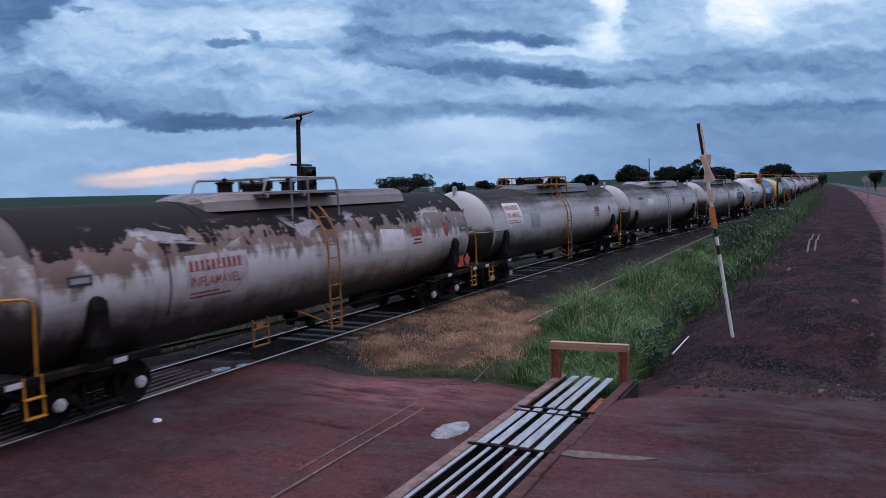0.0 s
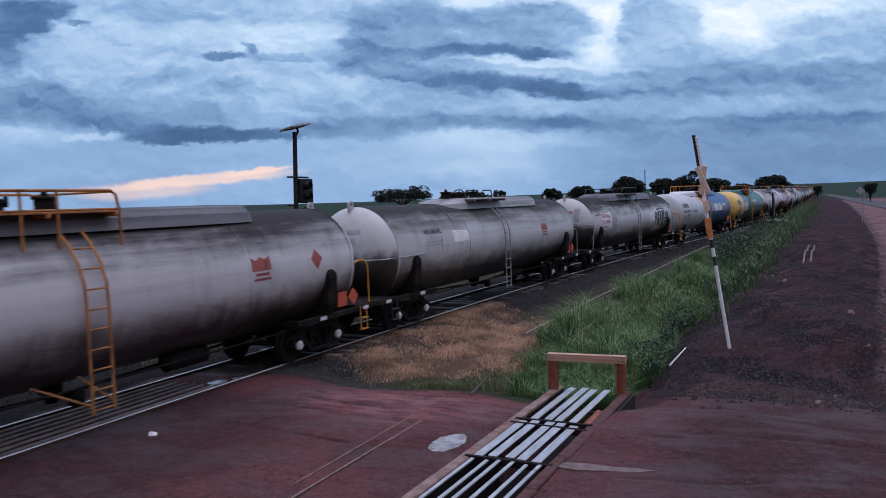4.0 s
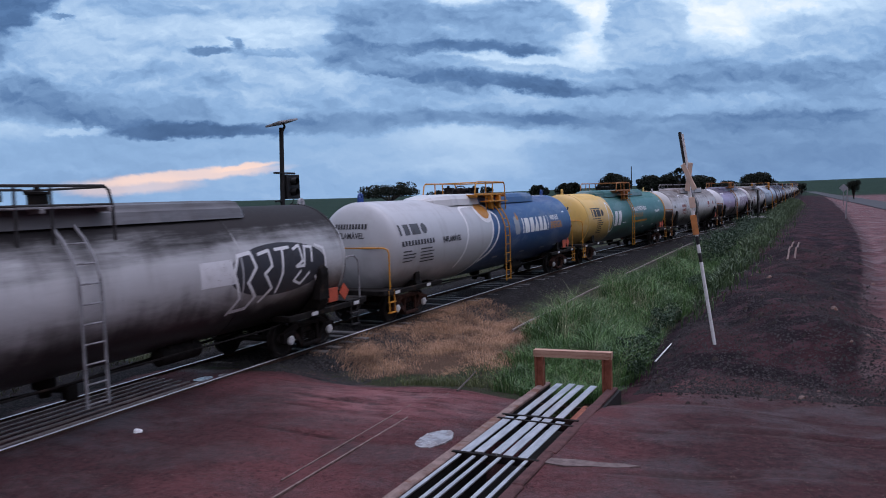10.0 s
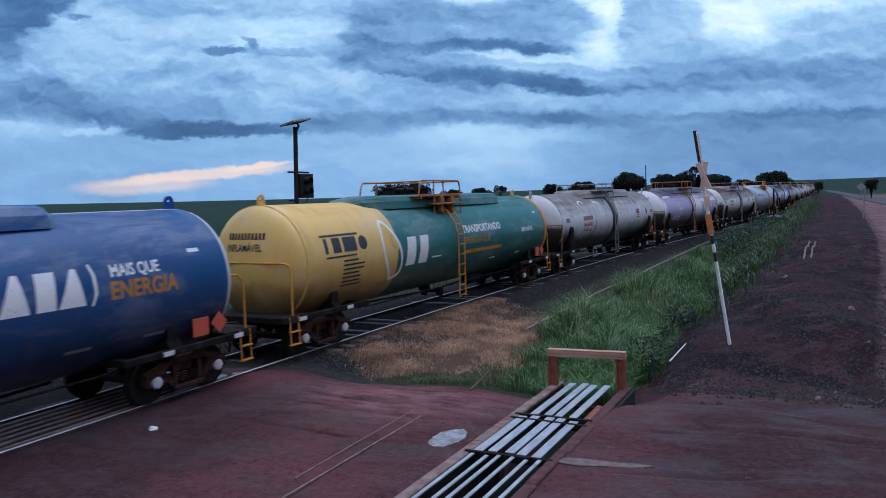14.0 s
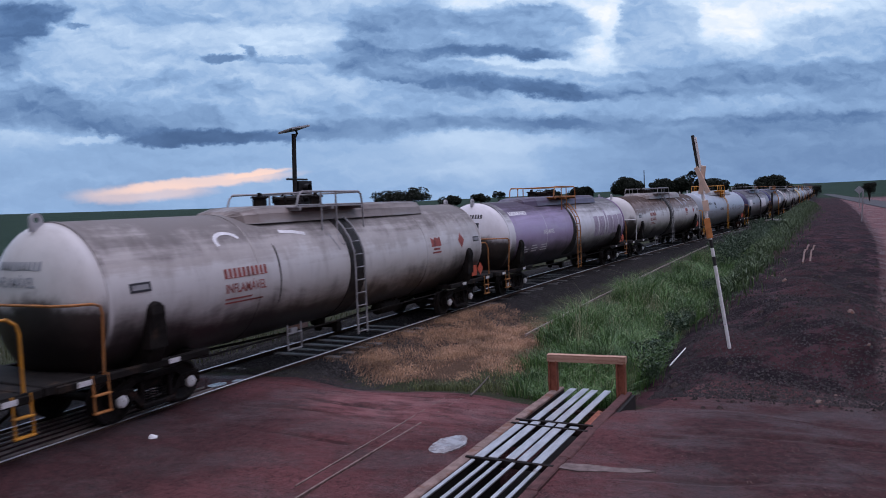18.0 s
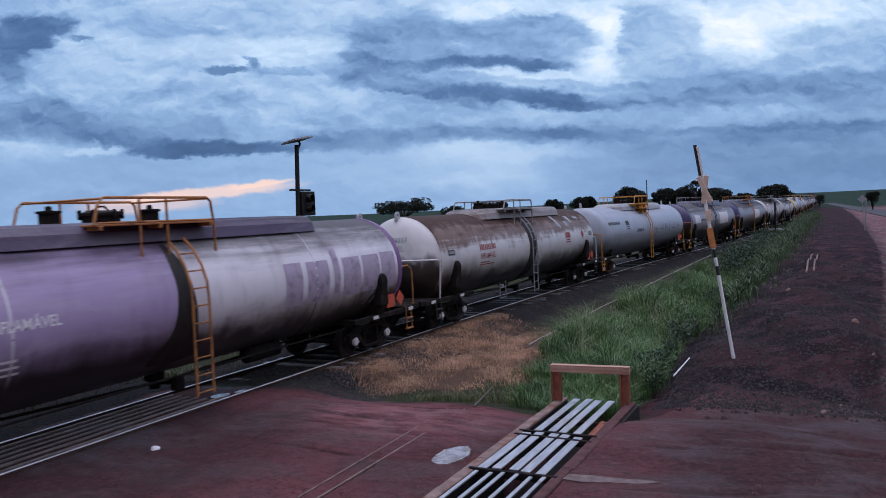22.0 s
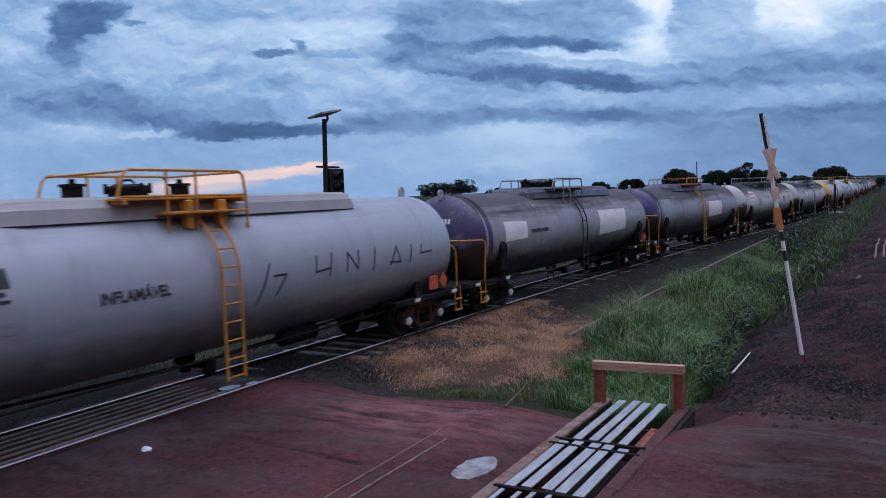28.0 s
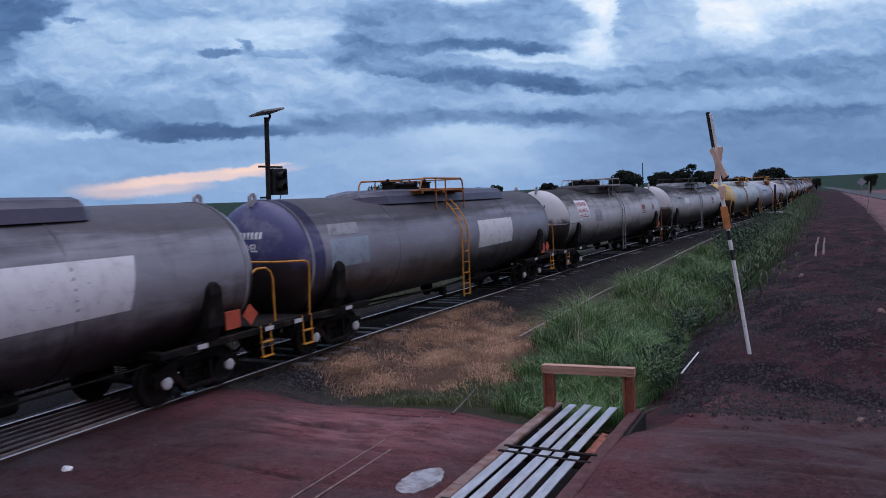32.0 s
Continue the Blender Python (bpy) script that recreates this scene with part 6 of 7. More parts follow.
# the train in order: how it looks, and where its first lifting lug stands along the track at the start
STYLES = [
    (6.6, dress_scorched, ("soot-scorched grey tank wagon with flaking paint and orange ladder", SCORCHED), dict(casing=HOUSING_RUST, rails=GREY, ladder=ORANGE, ends=YELLOW, housing="bulb")),
    (23.9, dress_smoked, ("smoke-stained grey tank wagon with faded white panels", SMOKED), dict(casing=HOUSING_DARK, rails=ORANGE, ladder=ORANGE, ends=YELLOW, belt=True, housing="wedge")),
    (41.4, dress_silver, ("silver-grey sooty tank wagon with faded lettering", SILVER), dict(casing=HOUSING_GREY, rails=DARK, ladder=GREY, ends=GREY, belt=True, housing="wedge", rail_form="hoops")),
    (59.62, dress_painted, ("dull grey tank wagon with white sprayed scrawl", DULL), dict(casing=HOUSING_DARK, rails=DARK, ladder=GREY, ends=GREY)),
    (78.15, dress_blue, ("clean white and royal blue tank wagon with amber drop", CLEAN_WHITE), dict(rails=YELLOW, ladder=YELLOW, ends=YELLOW, bracket=True, casing=HOUSING_CLEAN, older=False, lug_mat=BLUE)),
    (96.66, dress_teal, ("yellow and teal green tank wagon with orange ladder", YELLOW_TEAL), dict(casing=HOUSING_TEAL, rails=ORANGE, ladder=YELLOW, ends=YELLOW, bracket=True, lug_mat=SUNNY, ring_mat=SUNNY, older=False)),
    (114.3, dress_dusty, ("dusty grey tank wagon with black ladder strip", DUSTY), dict(casing=HOUSING_RUST, rails=GREY, ladder=GREY, ends=ORANGE, band=True, housing="bulb")),
    (132.07, dress_purple, ("faded purple and white tank wagon with large purple mark", LILAC), dict(casing=HOUSING_PURPLE, rails=ORANGE, ladder=ORANGE, ends=ORANGE, rail_form="high_rails")),
    (149.8, dress_rusty, ("rust-brown and white tank wagon with black ladder strip", RUSTY), dict(casing=HOUSING_RUST, rails=GREY, ladder=GREY, ends=WHITE, band=True, housing="bulb")),
    (167.6, dress_plain, ("pale grey tank wagon with orange ladder and black scrawl", PLAIN), dict(casing=HOUSING_PLAIN, rails=YELLOW, ladder=YELLOW, ends=YELLOW, bracket=True, older=False)),
    (185.3, dress_navy, ("dark grey tank wagon with navy end and white patches", NAVY), dict(casing=HOUSING_NAVY, rails=GREY, ladder=DARK, ends=YELLOW, housing="bulb")),
    (202.6, dress_indigo, ("dark grey tank wagon with indigo end and pale patches", INDIGO), dict(casing=HOUSING_NAVY, rails=ORANGE, ladder=YELLOW, ends=YELLOW)),
    (220.4, dress_smoked, ("smoke-stained grey tank wagon with tilted white panel", SMOKED), dict(rails=GREY, ladder=GREY, ends=ORANGE, belt=True)),
    (238.4, dress_silver, ("grey sooty tank wagon with dark crown", DULL), dict(casing=HOUSING_DARK, rails=DARK, ladder=GREY, ends=GREY)),
    (256.4, dress_mint, ("yellow-headed pale green tank wagon", MINT), dict(rails=ORANGE, ladder=ORANGE, ends=YELLOW)),
]
for first, dress, (label, shell), options in STYLES:
    wagon = build_wagon(label, shell, wheels=WHEELSETS, **options)
    dress(wagon)
    TRAIN.append((first + 7.82, wagon))
# farther wagons repeat the looks of the nearer ones
for k, source in enumerate((9, 6, 0, 10, 3, 9, 8, 7, 1, 2, 11, 6)):
    TRAIN.append((274.4 + 18.0 * k + 7.82, copy_thing(TRAIN[source][1], Matrix.Identity(4))))


# ---------------------------------------------------------------- crossing furniture
CONCRETE = grained("stained_concrete", (0.12, 0.078, 0.070, 1), (0.27, 0.19, 0.17, 1), 0.85, 0.0, 5.0, 0.01, stain=(0.15, 0.07, 0.05, 1), stain_at=0.55)
CAKED = grained("earth_caked_concrete", (0.048, 0.019, 0.019, 1), (0.115, 0.048, 0.047, 1), 0.9, 0.0, 6.0, 0.02, stain=(0.18, 0.105, 0.10, 1), stain_at=0.66)
BAR_STEEL = grained("worn_bar_steel", (0.34, 0.34, 0.36, 1), (0.60, 0.60, 0.63, 1), 0.38, 0.6, 7.0, 0.003, (1, 0.3, 1), stain=(0.16, 0.10, 0.08, 1), stain_at=0.66)
OXIDE = grained("red_oxide_post", (0.17, 0.050, 0.030, 1), (0.34, 0.12, 0.075, 1), 0.75, 0.0, 7.0, 0.006)
TIMBER = grained("weathered_beam", (0.30, 0.16, 0.11, 1), (0.50, 0.32, 0.24, 1), 0.8, 0.0, 5.0, 0.006, (0.4, 3, 3), stain=(0.20, 0.08, 0.055, 1), stain_at=0.60)
# near black: the channel's inner shade is put into this colour
PIT = grained("shade_black_pit", (0.006, 0.005, 0.005, 1), (0.016, 0.013, 0.012, 1), 0.8)
POLE_WHITE = paint("flaking_white_pole", (0.80, 0.80, 0.82, 1), 0.6, 0.25)
POLE_BLACK = paint("black_pole_band", (0.020, 0.020, 0.022, 1), 0.6, 0.2)
SIGN_FADED = paint("faded_orange_sign", (0.76, 0.56, 0.46, 1), 0.6, 0.2)
SIGN_ORANGE = paint("orange_plate", (0.58, 0.22, 0.07, 1), 0.6, 0.4)
SIGNAL = grained("matt_black_signal", (0.006, 0.006, 0.007, 1), (0.016, 0.015, 0.016, 1), 0.6)
GLASS, n = material("solar_glass")
finish(n, (0.02, 0.03, 0.06, 1), 0.12)
LENS, n = material("dark_signal_lens")
finish(n, (0.03, 0.01, 0.01, 1), 0.15)

GRATE = Matrix.Translation((-3.72, 9.7, 0)) @ pose(0, 0, 0, 0, 0, -2.0)


def build_grate():
    channel = thing("drain_channel", "concrete drain channel sunk in red earth", "drain", GRATE, kind="structure")
    for s, w, stuff in ((-1, 0.15, CONCRETE), (1, 0.17, CAKED)):
        ys = np.linspace(-6.0, 4.35, 9)
        for a, b in zip(ys, ys[1:]):
            d = random.uniform(-0.012, 0.03)
            x0, x1 = sorted((s * 0.58, s * (0.58 + w + d)))
            part("edge_block", Geo().box(x0, x1, a, b + 0.004, -0.07, random.uniform(-0.014, 0.006), 0.02), stuff, channel)
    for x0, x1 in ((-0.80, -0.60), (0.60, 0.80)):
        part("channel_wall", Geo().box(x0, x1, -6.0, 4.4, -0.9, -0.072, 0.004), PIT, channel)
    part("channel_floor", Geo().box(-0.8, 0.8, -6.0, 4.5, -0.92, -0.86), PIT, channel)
    grate = thing("drain_grate", "drain grate of worn steel rails laid lengthwise", "grate", GRATE)
    for y0, y1, xs, w in ((2.05, 4.25, (-0.36, -0.14, 0.08, 0.30), 0.132), (0.10, 1.95, (-0.48, -0.26, -0.04, 0.18, 0.40), 0.142), (-5.6, 0.0, (-0.50, -0.30, -0.10, 0.10, 0.30, 0.50), 0.060)):
        for x in xs:
            g = Geo()
            d, e = random.uniform(-0.06, 0.06), random.uniform(-0.02, 0.02)
            g.box(x - w / 2 + e, x + w / 2 + e, y0 + d, y1 + d, -0.022, 0.0, 0.006)
            g.box(x - 0.010 + e, x + 0.010 + e, y0 + d, y1 + d, -0.045, -0.02, 0.004)
            part("grate_bar", g, BAR_STEEL, grate)
    for y, lean in ((2.0, 1.5), (1.74, -2), (0.03, 2.0)):
        part("cross_bar", Geo().box(-0.66, 0.66, -0.030, 0.030, -0.10, 0.010, 0.006), IRON, grate, "rusty cross bar", at=pose(0, y, 0.0, 0, 0, lean))
    part("cross_bar", Geo().box(-0.60, 0.60, -0.04, 0.04, -0.19, -0.125, 0.006), RUST, grate, "rusty cross bar", at=pose(0, 3.2, 0))
    part("bent_sheet", Geo().box(0.40, 0.56, 2.15, 3.3, -0.05, -0.03, 0.004, pose(0, 0, 0, 0, 12, 0)), OXIDE, grate, "loose rusty strip")
    # the low barrier where the channel meets the ditch
    barrier = thing("drain_barrier", "low barrier of rusty posts and a timber beam", "barrier", pose(0, 0, 0))
    for x, y in ((-4.27, 13.78), (-2.98, 13.86)):
        g = Geo()
        g.box(x - 0.085, x + 0.085, y - 0.02, y + 0.02, -0.25, 0.575, 0.008)
        g.box(x - 0.085, x - 0.06, y - 0.075, y + 0.075, -0.25, 0.575, 0.006)
        g.box(x + 0.06, x + 0.085, y - 0.075, y + 0.075, -0.25, 0.575, 0.006)
        part("post", g, OXIDE, barrier, "red oxide steel post")
    g = Geo()
    pts = [(-4.37, 13.78), (-3.9, 13.81), (-3.4, 13.83), (-2.885, 13.87)]
    for (xa, ya), (xb, yb) in zip(pts, pts[1:]):
        g.plate([(xa, ya - 0.075), (xb, yb - 0.075), (xb, yb + 0.075), (xa, ya + 0.075)], "z", 0.555, 0.690)
    part("beam", g, TIMBER, barrier, "weathered timber beam")


build_grate()


def build_crossing_sign():
    base, top = Vector((-1.46, 18.85, 0.0)), Vector((-2.20, 18.85, 5.06))
    up = (top - base).normalized()
    sign = thing("crossing_sign", "leaning striped crossing sign pole with faded crossbuck", "sign", pose(*base))
    length = (top - base).length
    bands = [(-0.5, 1.95, POLE_WHITE), (1.95, 2.17, POLE_BLACK), (2.17, 2.38, POLE_WHITE), (2.38, 2.58, POLE_BLACK), (2.58, 4.25, POLE_WHITE), (4.25, length, POLE_BLACK)]
    for lo, hi, mat in bands:
        part("pole_band", Geo().tube([up * lo, up * hi], 0.041, 10).mesh("pole_band", 40), mat, sign)
    lean = Matrix(((up.z, 0, up.x, 0), (0, 1, 0, 0), (-up.x, 0, up.z, 0), (0, 0, 0, 1)))
    for tilt, back in ((17, 0.0), (-17, 0.035)):
        m = lean @ pose(0.05, -0.07 - back, 4.02, 0, 0, -20) @ pose(0, 0, 0, 0, tilt, 0)
        part("crossbuck_board", Geo().box(-0.058, 0.058, -0.012, 0.012, -0.34, 0.34, 0.01), SIGN_FADED, sign, "faded crossbuck board", at=m)
    part("plate", Geo().box(-0.072, 0.072, -0.012, 0.012, -0.24, 0.24, 0.006), SIGN_ORANGE, sign, "orange plate", at=lean @ pose(0.0, -0.07, 2.86, 0, 0, 0))
    part("plate", Geo().box(-0.070, 0.070, -0.012, 0.012, -0.13, 0.13, 0.006), SIGN_FADED, sign, "small faded plate", at=lean @ pose(0.03, -0.07, 3.40, 0, 0, 0))
    part("upper_strip", Geo().box(0.0, 0.055, -0.02, 0.02, -0.40, 0.40, 0.006), POLE_WHITE, sign, "pale upper strip", at=lean @ pose(0.03, -0.05, 4.66, 0, 0, 0))


build_crossing_sign()


def build_signal():
    """The crossing's lamp mast with its solar panel, behind the track."""
    mast = thing("crossing_signal", "black crossing lamp mast with tilted solar panel", "signal", pose(-15.5, 20.85, -0.3))
    part("mast", Geo().tube([(0, 0, 0), (0, 0.32, 6.55)], 0.085, 14, r1=0.075).mesh("mast", 40), SIGNAL, mast)
    part("foot", Geo().box(-0.25, 0.25, -0.25, 0.25, -0.1, 0.3, 0.03), CONCRETE, mast)
    g = Geo().box(-0.30, 0.30, -0.56, 0.56, -0.03, 0.03, 0.008)
    panel = part("solar_panel", g, GREY, mast, "tilted solar panel", at=pose(0, 0.36, 6.72, 10, -12, 0))
    part("cell_sheet", Geo().box(-0.27, 0.27, -0.53, 0.53, 0.031, 0.037, 0.002), GLASS, panel)
    part("panel_arm", Geo().tube([(0, 0.28, 6.3), (0.05, 0.45, 6.6), (0, 0.4, 6.75)], 0.04, 8), SIGNAL, mast)
    part("arm", Geo().box(-0.05, 0.05, -0.18, 0.95, 4.98, 5.04, 0.01), SIGNAL, mast)
    part("arm", Geo().box(-0.05, 0.05, -0.18, 0.10, 4.02, 4.08, 0.01), SIGNAL, mast)
    head = part("lamp_case", Geo().box(-0.10, 0.14, 0.30, 1.05, 4.12, 4.96, 0.02), SIGNAL, mast, "black lamp case")
    for z in (4.36, 4.72):
        part("lamp_hood", Geo().lathe([(0.14, 0.13), (0.36, 0.13), (0.36, 0.12), (0.15, 0.12)], "x", (0, 0.60, z), 14), SIGNAL, head)
        part("lamp_lens", Geo().lathe([(0.145, 0.118), (0.16, 0.06), (0.165, 0.002)], "x", (0, 0.60, z), 14), LENS, head)
    part("cable", Geo().tube([(0.02, 0.25, 3.75), (0.05, 0.45, 3.9), (0.05, 0.7, 3.98), (0.02, 0.8, 4.12)], 0.018, 6), SIGNAL, mast)


build_signal()


# ---------------------------------------------------------------- vegetation
def leaf_material(name, dark, light, rough=0.6):
    m, n = material(name)
    rand = n.add("ShaderNodeNewGeometry").outputs["Random Per Island"]
    where = n.add("ShaderNodeTexCoord").outputs["Object"]
    colour = n.mix(rand, dark, light)
    colour = n.mix(n.math("MULTIPLY", n.step(n.noise(where, 1.4, 4.0), 0.40, 0.65), 0.55), colour, light)
    colour = n.mix(n.math("MULTIPLY", n.step(n.noise(where, 0.9, 3.0), 0.52, 0.38), 0.6), colour, dark)
    shader = n.add("ShaderNodeBsdfPrincipled")
    for key, value in (("Base Color", colour), ("Roughness", rough)):
        n.give(shader.inputs[key], value)
    n.give(n.add("ShaderNodeOutputMaterial").inputs[0], shader.outputs[0])
    return m


LEAF_DARK = leaf_material("dark_tree_leaves", (0.005, 0.009, 0.006, 1), (0.012, 0.020, 0.010, 1), 0.95)
GRASS = leaf_material("lush_grass", (0.011, 0.045, 0.013, 1), (0.115, 0.235, 0.060, 1))
GRASS_SEED = leaf_material("grass_with_pale_seed", (0.16, 0.19, 0.09, 1), (0.34, 0.34, 0.21, 1))
STRAW = leaf_material("dry_orange_straw", (0.10, 0.058, 0.036, 1), (0.56, 0.330, 0.205, 1), 0.85)
WEED = leaf_material("broad_weed_leaves", (0.014, 0.040, 0.020, 1), (0.050, 0.095, 0.045, 1))
BARK = grained("dark_bark", (0.020, 0.016, 0.013, 1), (0.055, 0.045, 0.038, 1), 0.9, 0.0, 6.0, 0.02)


def blades(name, spots, height, width, lean, mat, label, category, rnd, bend=0.5, heading=None):
    """A stand of grass: each blade is a bent, tapering strip on the ground."""
    count = len(spots)
    x, y = spots[:, 0], spots[:, 1]
    z = ground_z(x, y) - 0.02
    h = height * rnd.uniform(0.5, 1.15, count) * spots[:, 2]
    a, d = rnd.uniform(0, 2 * np.pi, count), rnd.uniform(0, 2 * np.pi, count)
    if heading is not None:
        d = heading
    w = width * rnd.uniform(0.6, 1.3, count)
    reach = h * lean * rnd.uniform(0.2, 1.2, count)
    verts = np.zeros((count, 5, 3))
    for k, (f, g, taper) in enumerate(((0, 0, 1), (0, 0, -1), (0.55, 0.35 * bend, 0.8), (0.55, 0.35 * bend, -0.8), (1.0, 1.0, 0))):
        verts[:, k, 0] = x + reach * g * np.cos(d) + w * taper * np.cos(a) / 2
        verts[:, k, 1] = y + reach * g * np.sin(d) + w * taper * np.sin(a) / 2
        verts[:, k, 2] = z + h * f * (1 - 0.25 * g * lean)
    base = (np.arange(count) * 5)[:, None]
    quads, tris = base + [0, 1, 3, 2], base + [2, 3, 4]
    me = bpy.data.meshes.new(name)
    me.from_pydata(verts.reshape(-1, 3).tolist(), [], quads.tolist() + tris.tolist())
    me.materials.append(mat)
    return tagged(new(name, me), label, category, kind="stuff")


def scatter(count, x0, x1, y0, y1, keep, rnd, power=1.0):
    """Spots in a stretch of ground, thinned by keep(x, y), more of them near the road."""
    x = rnd.uniform(x0, x1, count)
    y = y0 + (y1 - y0) * rnd.uniform(0, 1, count) ** power
    size = keep(x, y)
    ok = rnd.uniform(0, 1, count) < size
    return np.stack([x[ok], y[ok], 0.55 + 0.45 * size[ok]], -1)


def build_grass():
    rnd = np.random.default_rng(4)
    clump = lambda x, y: 0.55 + 0.45 * np.sin(x * 2.1 + 1.3 * np.sin(y * 0.9)) * np.sin(y * 1.7 + x * 0.8)

    def ditch(x, y):
        left = np.interp(y, (14, 17, 20, 24, 32, 44, 60, 80), (-5.0, -5.9, -6.3, -6.7, -6.6, -5.9, -4.6, -3.0))
        right = np.interp(y, (14, 17, 24, 34, 56, 96), (-3.15, -3.25, -3.25, -3.1, -2.5, -0.8))
        return smooth(left - 0.5, left + 0.6, x) * smooth(right + 0.2, right - 0.5, x) * smooth(13.9, 14.7, y) * (0.5 + 0.5 * clump(x, y))

    def tufts(name, count, per, tall, wide, spread, y1, power, mat, label):
        centre = scatter(count, -7.5, -1.0, 14.2, y1, ditch, rnd, power)
        each = rnd.uniform(0.35, 1.25, len(centre)) * (0.7 + 0.3 * np.sin(centre[:, 0] * 1.3 + centre[:, 1] * 0.7))
        which = np.repeat(np.arange(len(centre)), per)
        away = rnd.normal(size=(len(which), 2)) * (spread * (0.6 + 0.6 * each[which]))[:, None]
        spots = np.column_stack([centre[which, :2] + away, each[which] * np.exp(-(away ** 2).sum(1) / (3 * spread) ** 2)])
        blades(name, spots, tall, wide, 0.9, mat, label, "grass", rnd, heading=np.arctan2(away[:, 1], away[:, 0]) + rnd.normal(size=len(which)) * 0.7)

    tufts("ditch_grass", 2600, 90, 1.30, 0.015, 0.17, 80, 1.6, GRASS, "lush tufted green grass filling the ditch")
    tufts("seeding_grass", 700, 24, 1.50, 0.012, 0.16, 60, 1.4, GRASS_SEED, "pale seeding grass tips in the ditch")

    def dry(x, y):
        patchy = np.sin(x * 1.9 + 1.1 * np.sin(y * 0.8)) * np.sin(y * 1.3 - 0.7 * x) + 0.6 * np.sin(4.1 * x + 2.3 * y) * np.sin(2.7 * y - 1.2 * x)
        return straw_at(x, y) * smooth(-0.8, 0.9, patchy)

    # wisps lie in swathes, swept along the track by the wind of the trains
    centre = scatter(5200, -11, -5.4, 13.2, 27, dry, rnd, 1.0)
    which = np.repeat(np.arange(len(centre)), 26)
    away = rnd.normal(size=(len(which), 2)) * (0.16, 0.22)
    spots = np.column_stack([centre[which, :2] + away, centre[which, 2] * rnd.uniform(0.5, 1.2, len(centre))[which]])
    sweep = 1.9 + 0.9 * np.sin(centre[:, 0] * 1.1 + centre[:, 1] * 0.6)
    blades("dry_grass", spots, 0.25, 0.013, 2.2, STRAW, "loose swept dry orange grass beside the track", "grass", rnd, heading=sweep[which] + rnd.normal(size=len(which)) * 0.55)

    def fringe(x, y):
        near = smooth(0.9, 0.2, np.abs(y - 14.7 - 0.3 * np.sin(x * 2.0))) * smooth(-8.5, -6.5, x) * smooth(-4.3, -5.2, x)
        strip = smooth(-6.9, -6.3, x) * smooth(-4.9, -5.6, x) * smooth(14.2, 15.0, y) * 0.6
        return np.maximum(near, strip) * (0.5 + 0.5 * clump(x, y * 2))

    blades("short_grass", scatter(22000, -9, -4.3, 13.8, 24, fringe, rnd), 0.28, 0.014, 0.8, leaf_material("sparse_green_grass", (0.05, 0.075, 0.025, 1), (0.16, 0.17, 0.07, 1)), "sparse short grass at the road's edge", "grass", rnd)

    def verge(x, y):
        return smooth(-13.9, -14.8, x) * (0.35 + 0.65 * clump(x * 0.6, y * 0.6)) * smooth(3, 12, y)

    blades("verge_grass", scatter(26000, -24, -13.8, 4, 60, verge, rnd, 1.3), 0.30, 0.022, 0.7, leaf_material("dull_verge_grass", (0.035, 0.050, 0.020, 1), (0.100, 0.105, 0.045, 1)), "dull green verge behind the track", "grass", rnd)

    def bank(x, y):
        edge = -2.5 + 0.026 * np.maximum(y - 20, 0)
        return np.exp(-((x - edge) / (0.6 + 0.012 * (y - 20))) ** 2) * smooth(22, 32, y) * np.clip(0.6 + clump(x, y * 0.5), 0, 1)

    blades("bank_grass", scatter(70000, -4.5, 4, 22, 190, bank, rnd, 1.3), 0.85, 0.042, 0.8, leaf_material("bank_green", (0.016, 0.042, 0.016, 1), (0.075, 0.125, 0.042, 1)), "thin grass on the gravel bank", "grass", rnd)


build_grass()


def leaf_cloud(name, centres, radii, count, size, mat, rnd, flat=0.75):
    """Leaf clumps: small bent triangles strewn through lobes, denser at their skins."""
    pick = rnd.integers(0, len(centres), count)
    u = rnd.normal(size=(count, 3))
    u /= np.linalg.norm(u, axis=1)[:, None]
    r = rnd.uniform(0.25, 1, count) ** 0.45
    pos = centres[pick] + u * r[:, None] * radii[pick][:, None] * [1, 1, flat]
    a, b = rnd.normal(size=(count, 3)), rnd.normal(size=(count, 3))
    s = size * rnd.uniform(0.5, 1.4, count)[:, None]
    a, b = a / np.linalg.norm(a, axis=1)[:, None] * s, b / np.linalg.norm(b, axis=1)[:, None] * s
    verts = np.stack([pos - a, pos + b * 0.6, pos + a, pos - b * 0.6], 1).reshape(-1, 3)
    faces = (np.arange(count) * 4)[:, None] + [0, 1, 2, 3]
    me = bpy.data.meshes.new(name)
    me.from_pydata(verts.tolist(), [], faces.tolist())
    me.materials.append(mat)
    return me


